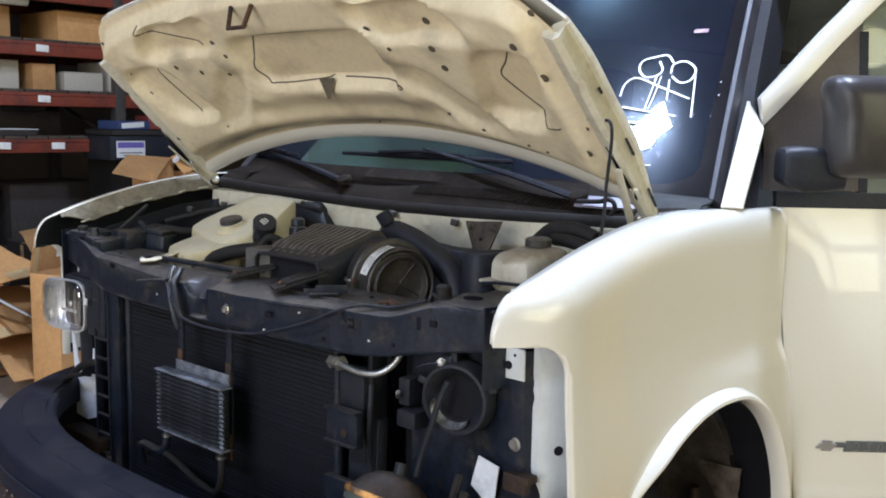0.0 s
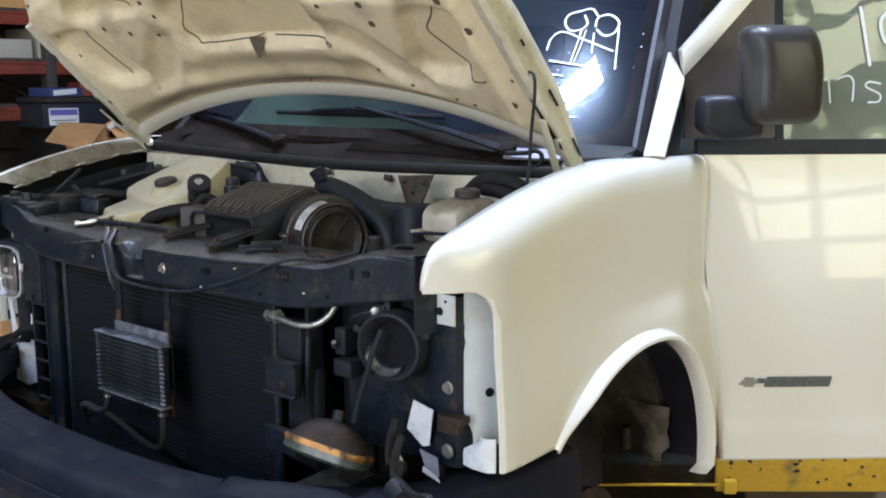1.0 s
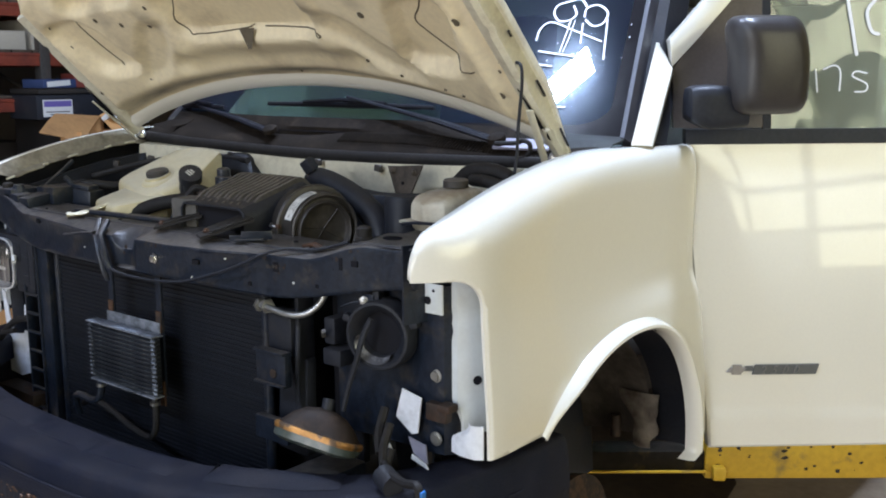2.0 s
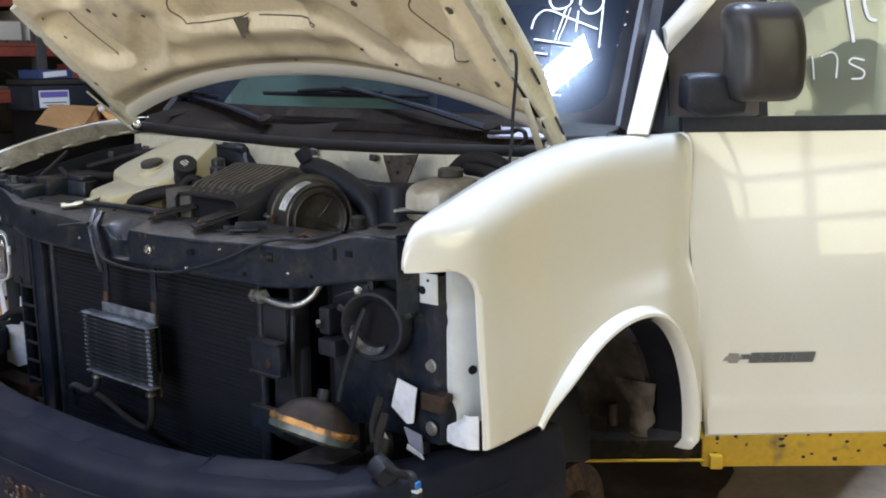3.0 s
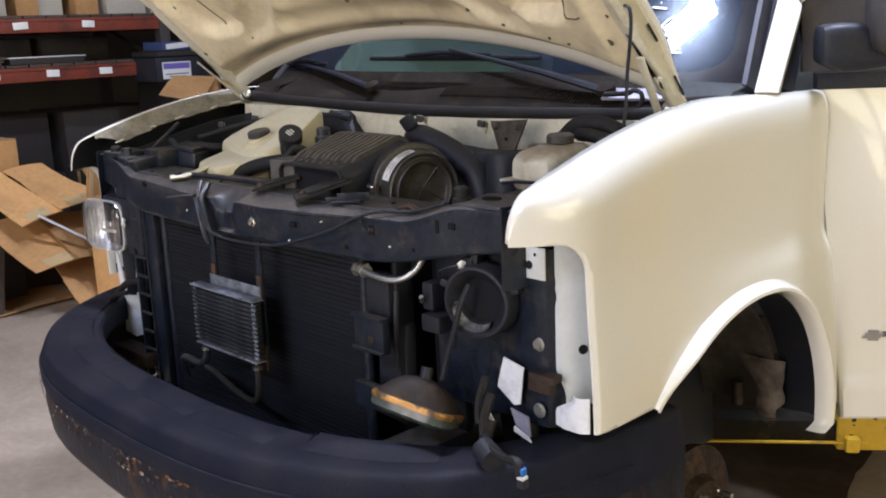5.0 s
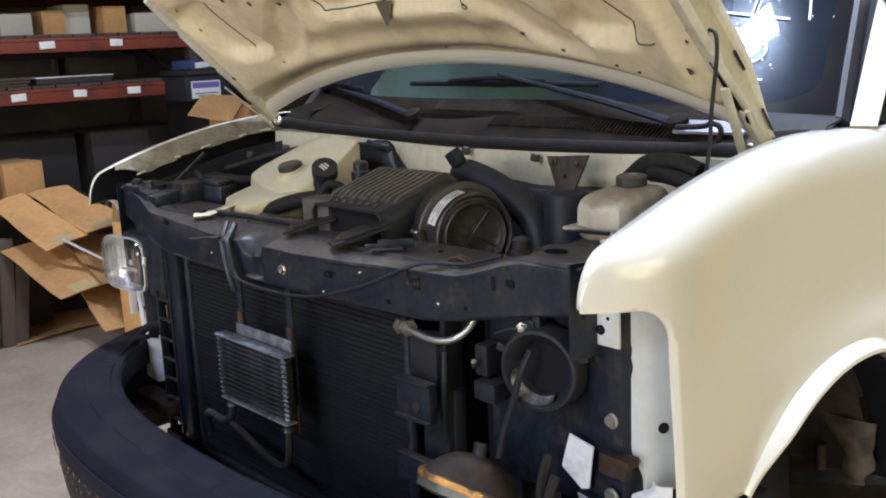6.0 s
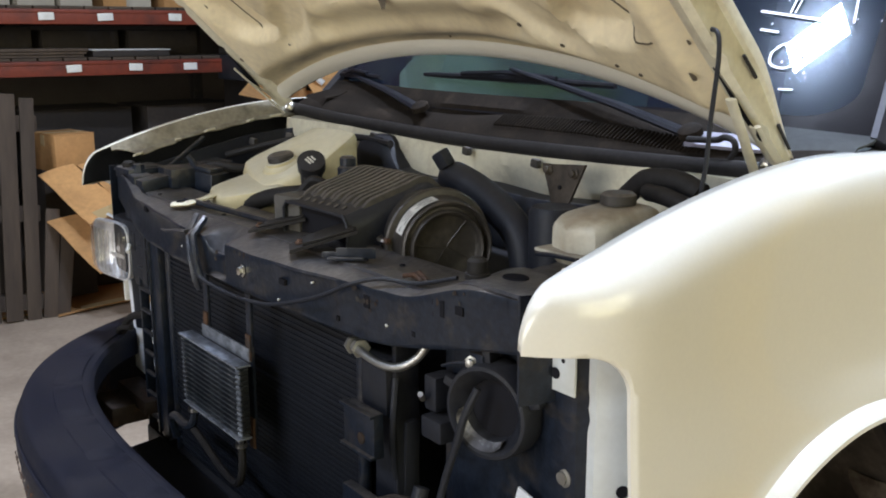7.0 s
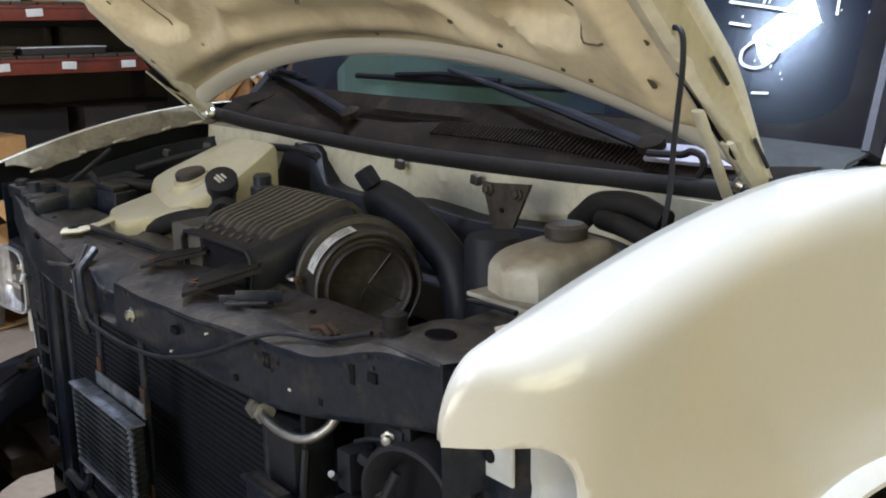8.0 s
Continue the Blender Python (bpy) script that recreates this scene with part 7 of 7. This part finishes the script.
lpart("lift_pad", revolve([(0.0, 0.06), (0.03, 0.06), (0.035, 0.045), (0.06, 0.045)], (0, 0, 1), along(-0.42, 0.05, 0.500), 20), RUBBER, "round rubber lift pad")
lpart("column", boxed((2.35, 2.42, 1.7), (0.28, 0.28, 3.4), 0.01), YELLOW, "yellow lift column")
lpart("base_plate", boxed((2.35, 2.42, 0.012), (0.5, 0.6, 0.024), 0.003), YELLOW)

# pallet rack ---------------------------------------------------------------
rack = thing("pallet_rack", (-4.6, 2.0, 0), "orange beamed steel pallet rack along the wall", "rack")
RO = Vector((-4.6, 2.0, 0))


def rpart(name, bm, material, label="", parent=None):
    bmesh.ops.translate(bm, vec=-RO, verts=bm.verts)
    return part(name, bm, material, parent or rack, label)


def beam(y0, y1, z, x=-4.15):
    bm = bmesh.new()
    box(bm, (x, (y0 + y1) / 2, z), (0.045, y1 - y0, 0.085), 0.006)
    box(bm, (x + 0.018, (y0 + y1) / 2, z + 0.030), (0.02, y1 - y0, 0.020), 0.004)
    return rpart("beam", bm, ORANGE, "scuffed orange rack beam")


for z in (1.385, 1.675, 1.985, 2.32):
    far = 2.03 if z < 1.5 else 4.6
    front = beam(-2.2, far, z)
    beam(-2.2, far, z, -5.1)
    n = int((far + 2.2) / 0.14)
    for k in range(n):
        rpart("deck_board", boxed((-4.62, -2.13 + 0.14 * k, z + 0.052), (0.95, 0.13, 0.018), 0.003), WOOD)
    if z < 2.1:
        for j, (y, w) in enumerate(((-0.55, 0.09), (-0.02, 0.10), (0.42, 0.09), (0.93, 0.085), (1.29, 0.08), (1.63, 0.085), (2.35, 0.08), (2.9, 0.09)) if z < 1.5 else ((-0.4, 0.09), (0.30, 0.09), (0.80, 0.085), (1.13, 0.09), (1.55, 0.08), (2.3, 0.09))):
            if y < far - 0.1:
                rpart("beam_label", boxed((-4.118, y, z + 0.002 - 0.002 * (j % 2)), (0.003, w, 0.042), 0.0005, pose(0, 0, 0, (j * 37 % 7) - 3, 0, 0)), LABEL, "white shelf label")
for y in (-2.24, 2.07, 4.64):
    for x in (-4.16, -5.1):
        rpart("upright", boxed((x, y, 1.6), (0.08, 0.07, 3.2), 0.004), DARKSTEEL, "dark rack upright")
    for k in range(5):
        a, b = (-4.16, y, 0.3 + 0.55 * k), (-5.1, y, 0.6 + 0.55 * k)
        rpart("brace", tube([a, b], 0.012, 6), DARKSTEEL)


def carton(at, size, turn=0.0, label="closed brown cardboard carton", material=CARD, name="cardboard_box", tape=True, group="cartons on the rack", lean=(0, 0)):
    """A closed carton: its walls, two top flaps with a seam, and tape."""
    ob = thing(name, at, label, "box", group)
    ob.rotation_euler = Euler((radians(lean[0]), radians(lean[1]), radians(turn)))
    sx, sy, sz = size
    part("carton_body", boxed((0, 0, sz / 2 - 0.002), (sx, sy, sz - 0.004), 0.004), material, ob)
    for s in (-1, 1):
        part("flap", boxed((s * sx / 4, 0, sz - 0.001), (sx / 2 - 0.002, sy, 0.004), 0.001), material, ob)
    if tape:
        part("tape", boxed((0, 0, sz + 0.0015), (0.05, sy, 0.001), 0), TAPE, ob)
        part("tape", boxed((0, -sy / 2 - 0.0015, sz * 0.82), (0.05, 0.001, sz * 0.3), 0), TAPE, ob)
    return ob


# Cardboard toned near black: the gloom under the rack is in its colour.
DARKCARD = shade("darkened_carton", (0.026, 0.021, 0.018), 0.8, 0, 0.1, 5, (0.042, 0.033, 0.026), (0.45, 0.7), 40, 0.05, rand=0.4)
TOTE = shade("black_tote_plastic", (0.014, 0.013, 0.013), 0.5, 0, 0.1, 6, (0.022, 0.019, 0.017), (0.45, 0.7), 40, 0.03, spec=0.3)
WHITECARD = shade("white_carton", (0.36, 0.33, 0.27), 0.7, 0, 0.04, 6, rand=0.15)
rng = random.Random(11)
# upper tier: a row of small cartons
y = -1.6
while y < 3.6:
    w = rng.uniform(0.12, 0.30)
    h = rng.uniform(0.10, 0.20)
    pale = rng.random() < 0.35
    carton((-4.42 + rng.uniform(-0.05, 0.04), y + w / 2, 1.736), (rng.uniform(0.3, 0.42), w - 0.015, h), rng.uniform(-4, 4), "pale cardboard carton on the rack" if pale else "brown cardboard carton on the rack", WHITECARD if pale else CARD, tape=False)
    y += w + rng.uniform(0.0, 0.06)
for k in range(6):
    yy = -1.4 + 0.85 * k
    carton((-4.55, yy, 2.046), (0.5, 0.55, 0.20), rng.uniform(-6, 6), "dusty brown carton high on the rack", CARD, tape=False)
    carton((-4.6, yy, 2.381), (0.5, 0.6, 0.42), rng.uniform(-6, 6), "large brown carton on the top tier", CARD, tape=False)
# middle tier: stock coloured near black for the dim back, a flat pale board in front
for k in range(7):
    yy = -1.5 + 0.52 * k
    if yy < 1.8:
        carton((-4.75, yy, 1.446), (0.45, 0.42 + 0.06 * rng.random(), 0.14 + 0.04 * rng.random()), rng.uniform(-3, 3), "carton at the back of the shelf, coloured near black", DARKCARD, tape=False)
board = thing("flat_board", (-4.32, 1.28, 1.446), "pale flat boxed panel lying on the shelf", "board")
part("panel", boxed((0, 0, 0.020), (0.36, 0.46, 0.036), 0.003), DARKCARD, board)
part("sheet", boxed((0, 0, 0.0415), (0.37, 0.47, 0.005), 0.001), PAPER, board, "white top sheet")
board = thing("flat_board", (-4.32, 0.75, 1.446), "stack of grey flat boards lying on the shelf", "board")
for k in range(3):
    part("panel", boxed((0.01 * k, 0.01 * k, 0.010 + 0.017 * k), (0.36, 0.50, 0.015), 0.002), WOOD, board)
# beyond the rack's end: dark bins, a printed box and an open carton
for k, (z, h) in enumerate(((0.0, 0.52), (0.525, 0.50))):
    carton((-4.12, 2.38, z), (0.75, 0.62, h), 0, "black storage tote in the stack beside the rack", TOTE, "storage_tote", False, "black totes")
    carton((-4.12, 3.08, z), (0.75, 0.62, h), 0, "black storage tote in the stack beside the rack", TOTE, "storage_tote", False, "black totes")
carton((-4.08, 2.20, 1.03), (0.55, 0.50, 0.265), 0, "black box below the printed carton", TOTE, "storage_tote", False, "black totes")
pb = carton((-4.02, 2.07, 1.30), (0.34, 0.46, 0.150), 0, "dark box with a white and purple printed label", BLACK, "printed_box", False)
part("print", boxed((0.1715, -0.09, 0.068), (0.002, 0.20, 0.105), 0), PAPER, pb, "white label panel")
part("print", boxed((0.173, -0.09, 0.095), (0.002, 0.185, 0.036), 0), PURPLE, pb, "purple printed bar")
for k in range(2):
    part("print", boxed((0.173, -0.09, 0.045 - 0.016 * k), (0.002, 0.16 - 0.05 * k, 0.006), 0), DARKSTEEL, pb)
tray = carton((-4.05, 2.12, 1.457), (0.36, 0.5, 0.03), 0, "flat dark tray on the printed box", DARKCARD, "parts_tray", False)
tb = carton((-4.02, 2.03, 1.493), (0.22, 0.24, 0.055), 6, "small blue carton with a pale label", shade("blue_carton", (0.03, 0.05, 0.13), 0.6), "small_box", False)
part("print", boxed((0.1115, -0.01, 0.028), (0.002, 0.17, 0.034), 0, pose(0, 0, 0, 4, 0, 0)), PAPER, tb)
carton((-4.03, 2.28, 1.493), (0.22, 0.22, 0.09), -8, "small red and dark carton", shade("red_carton", (0.16, 0.03, 0.02), 0.5), "small_box", False)
ob = thing("open_carton", (-3.62, 2.06, 1.03), "open brown cardboard box with spread flaps", "box")
for c, s in (((0.11, 0.02, 0.07), (0.006, 0.30, 0.14)), ((-0.13, 0.02, 0.14), (0.006, 0.30, 0.28)), ((-0.01, 0.17, 0.10), (0.24, 0.006, 0.20)), ((-0.01, -0.13, 0.10), (0.24, 0.006, 0.20)), ((-0.01, 0.02, 0.004), (0.24, 0.30, 0.006))):
    part("wall_panel", boxed(c, s, 0.001), CARD, ob)
c0 = Vector((-3.62, 2.06, 1.03))
lid = [Vector(p) - c0 for p in ((-3.75, 1.906, 1.340), (-3.75, 2.212, 1.314), (-3.50, 1.937, 1.183), (-3.50, 1.654, 1.248))]
part("flap", slab([[lid[0].lerp(lid[3], k / 4).lerp(lid[1].lerp(lid[2], k / 4), j / 4) + Vector((0, 0, 0.006 * math.sin(k))) for j in range(5)] for k in range(5)], 0.005, (0, 0, -1)), CARD, ob, "flap hanging out")
lid = [Vector(p) - c0 for p in ((-3.74, 2.20, 1.32), (-3.78, 2.42, 1.40), (-3.60, 2.44, 1.30), (-3.56, 2.18, 1.22))]
part("flap", slab([[lid[0].lerp(lid[3], k / 4).lerp(lid[1].lerp(lid[2], k / 4), j / 4) for j in range(5)] for k in range(5)], 0.005, (0, 0, -1)), CARD, ob, "flap standing up")
part("wrapping", tube(curve_points([(-0.08, 0.14, 0.26), (-0.04, 0.17, 0.30), (0.0, 0.16, 0.29), (0.03, 0.2, 0.25)], 5), [0.02] * 16, 7), PAPER, ob, "crumpled white wrapping")
carton((-3.66, 2.16, 0.0), (0.5, 0.6, 0.53), 0, "black storage tote below the open carton", TOTE, "storage_tote", False, "black totes")
carton((-3.66, 2.16, 0.532), (0.5, 0.6, 0.495), 0, "black storage tote below the open carton", TOTE, "storage_tote", False, "black totes")

# under the lowest beam: stock coloured dark like the gloom there, cardboard sheets, a standing pallet
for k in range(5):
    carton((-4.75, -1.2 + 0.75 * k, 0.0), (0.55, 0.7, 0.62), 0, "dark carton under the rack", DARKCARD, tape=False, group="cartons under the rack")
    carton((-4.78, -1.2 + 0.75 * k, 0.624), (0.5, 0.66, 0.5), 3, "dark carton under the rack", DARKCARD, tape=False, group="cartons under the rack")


def quad_sheet(c, label="flattened brown cardboard sheet"):
    """A flattened carton lying as its four corners say, with a crease across it."""
    c = [Vector(p) for p in c]
    base = sum(c, Vector()) / 4
    o = thing("cardboard_sheet", base, label, "cardboard", "flattened cardboard")
    n = (c[1] - c[0]).cross(c[3] - c[0]).normalized()
    n = n if n.z > 0 else -n
    rows = []
    for i in range(9):
        u = i / 8
        a, b = c[0].lerp(c[1], u), c[3].lerp(c[2], u)
        rows.append([a.lerp(b, k / 6) - base + n * (0.010 * math.sin(3.1 * u + k) - (0.006 if k == 3 else 0)) for k in range(7)])
    part("leaf", slab(rows, 0.006, -n), CARD, o)
    part("edge_tape", slab([[a + n * 0.002 for a in (r_[5], r_[6])] for r_ in rows[2:7]], 0.001, n), TAPE, o)
    return o


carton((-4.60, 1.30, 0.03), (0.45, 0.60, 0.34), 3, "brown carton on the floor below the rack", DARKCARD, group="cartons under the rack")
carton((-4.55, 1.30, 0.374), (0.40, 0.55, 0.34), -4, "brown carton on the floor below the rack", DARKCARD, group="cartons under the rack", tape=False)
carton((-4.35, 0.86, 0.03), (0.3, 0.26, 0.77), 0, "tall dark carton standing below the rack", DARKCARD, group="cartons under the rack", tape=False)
carton((-4.22, 0.86, 0.803), (0.30, 0.24, 0.215), 10, "small brown carton with a folded top", CARD, group="cartons under the rack")
SHEETS = (
    ((-4.05, 0.66, 0.80), (-4.05, 0.86, 0.85), (-3.62, 1.04, 0.62), (-3.62, 0.80, 0.57)),
    ((-4.05, 0.88, 0.84), (-4.05, 1.12, 0.86), (-3.60, 1.30, 0.66), (-3.60, 1.02, 0.64)),
    ((-3.95, 0.66, 0.55), (-3.95, 0.98, 0.58), (-3.50, 1.14, 0.36), (-3.50, 0.80, 0.32)),
    ((-3.90, 0.98, 0.56), (-3.90, 1.34, 0.55), (-3.42, 1.40, 0.34), (-3.42, 1.02, 0.38)),
    ((-3.80, 1.00, 0.30), (-3.80, 1.45, 0.28), (-3.32, 1.42, 0.12), (-3.32, 0.95, 0.14)),
    ((-4.45, 0.10, 0.012), (-4.45, 0.62, 0.012), (-4.00, 0.64, 0.012), (-3.98, 0.15, 0.012)),
    ((-4.92, 0.62, 0.03), (-4.75, 0.84, 0.03), (-3.94, 0.67, 0.022), (-4.17, 0.45, 0.022)),
    ((-4.60, 0.86, 0.02), (-4.36, 1.21, 0.02), (-3.95, 1.20, 0.016), (-3.88, 0.66, 0.016)),
    ((-4.10, 1.35, 0.86), (-4.10, 1.75, 0.88), (-3.70, 1.72, 0.80), (-3.70, 1.25, 0.78)),
)
for c in SHEETS:
    quad_sheet(c)
carton((-4.1, 1.62, 0.0), (0.55, 0.5, 0.42), 2, "brown carton under the flat sheets", CARD, group="cartons under the rack")
carton((-4.1, 1.62, 0.424), (0.5, 0.5, 0.36), -3, "brown carton under the flat sheets", DARKCARD, group="cartons under the rack")
# upright open carton beside the far wing
ob = thing("open_carton", (-3.28, 1.22, 0.0), "brown cardboard carton standing open on the floor", "box")
ob.rotation_euler = (0, 0, radians(20))
for c, s in (((0.10, 0, 0.36), (0.005, 0.26, 0.72)), ((-0.10, 0, 0.36), (0.005, 0.26, 0.72)), ((0, 0.13, 0.36), (0.20, 0.005, 0.72)), ((0, -0.13, 0.36), (0.20, 0.005, 0.72))):
    part("wall_panel", boxed(c, s, 0.001), CARD, ob)
part("flap", boxed((-0.08, 0.0, 0.83), (0.005, 0.26, 0.23), 0.001, pose(0, 0, 0, 0, 12, 0)), CARD, ob, "tall flap standing up")
part("flap", boxed((0.14, 0.0, 0.67), (0.005, 0.26, 0.12), 0.001, pose(0, 0, 0, 0, -38, 0)), CARD, ob, "flap hanging down")
part("tape", boxed((-0.077, -0.10, 0.82), (0.002, 0.03, 0.21), 0, pose(0, 0, 0, 0, 12, 0)), TAPE, ob)
part("paper_label", boxed((-0.075, 0.07, 0.82), (0.002, 0.05, 0.06), 0, pose(0, 0, 0, 0, 12, 0)), LABEL, ob, "white paper label")
strip = thing("paper_strip", (-3.55, 1.05, 0.50), "pale plastic strip lying across the cardboard", "strip")
part("strip_body", tube([(-0.05, -0.16, 0.12), (0.05, 0.0, 0.0), (0.16, 0.16, -0.11)], 0.022, 8, None, True, 0.25), LABEL, strip)
pal = thing("wooden_pallet", (-3.98, 0.50, 0.0), "weathered wooden pallet standing on end against the rack", "pallet")
pal.rotation_euler = (radians(-4), radians(-5), 0)
for k, (dy, w, h) in enumerate(((-0.42, 0.09, 1.2), (-0.30, 0.10, 1.22), (-0.18, 0.10, 1.20), (-0.06, 0.09, 1.26), (0.045, 0.075, 1.24))):
    part("slat", boxed((0.05, dy, h / 2), (0.018, w, h), 0.003), WOOD, pal)
for z in (0.10, 0.60, 1.10):
    part("stringer", boxed((0.0, -0.18, z), (0.08, 0.56, 0.09), 0.004), WOOD, pal)
for dy, h, a in ((0.13, 0.62, 7), (0.20, 0.55, 9)):
    pl = thing("wooden_plank", (-3.93, 0.50 + dy, 0.0), "short weathered plank leaning by the pallet", "plank", "loose planks")
    pl.rotation_euler = (radians(-a), radians(-4), 0)
    part("plank_board", boxed((0, 0, h / 2), (0.022, 0.075, h), 0.003), WOOD, pl)
pipe = thing("plastic_pipe", (-4.2, 1.1, 2.2), "pale plastic pipe lying on the upper rack", "pipe")
bm = revolve([(-0.6, 0.038), (0.42, 0.038), (0.42, 0.034), (0.30, 0.032)], (0, 1, 0), (0, 0, 0), 24)
part("pipe_body", bm, LABEL, pipe)
pipe.location = (-4.25, 1.1, 2.285)
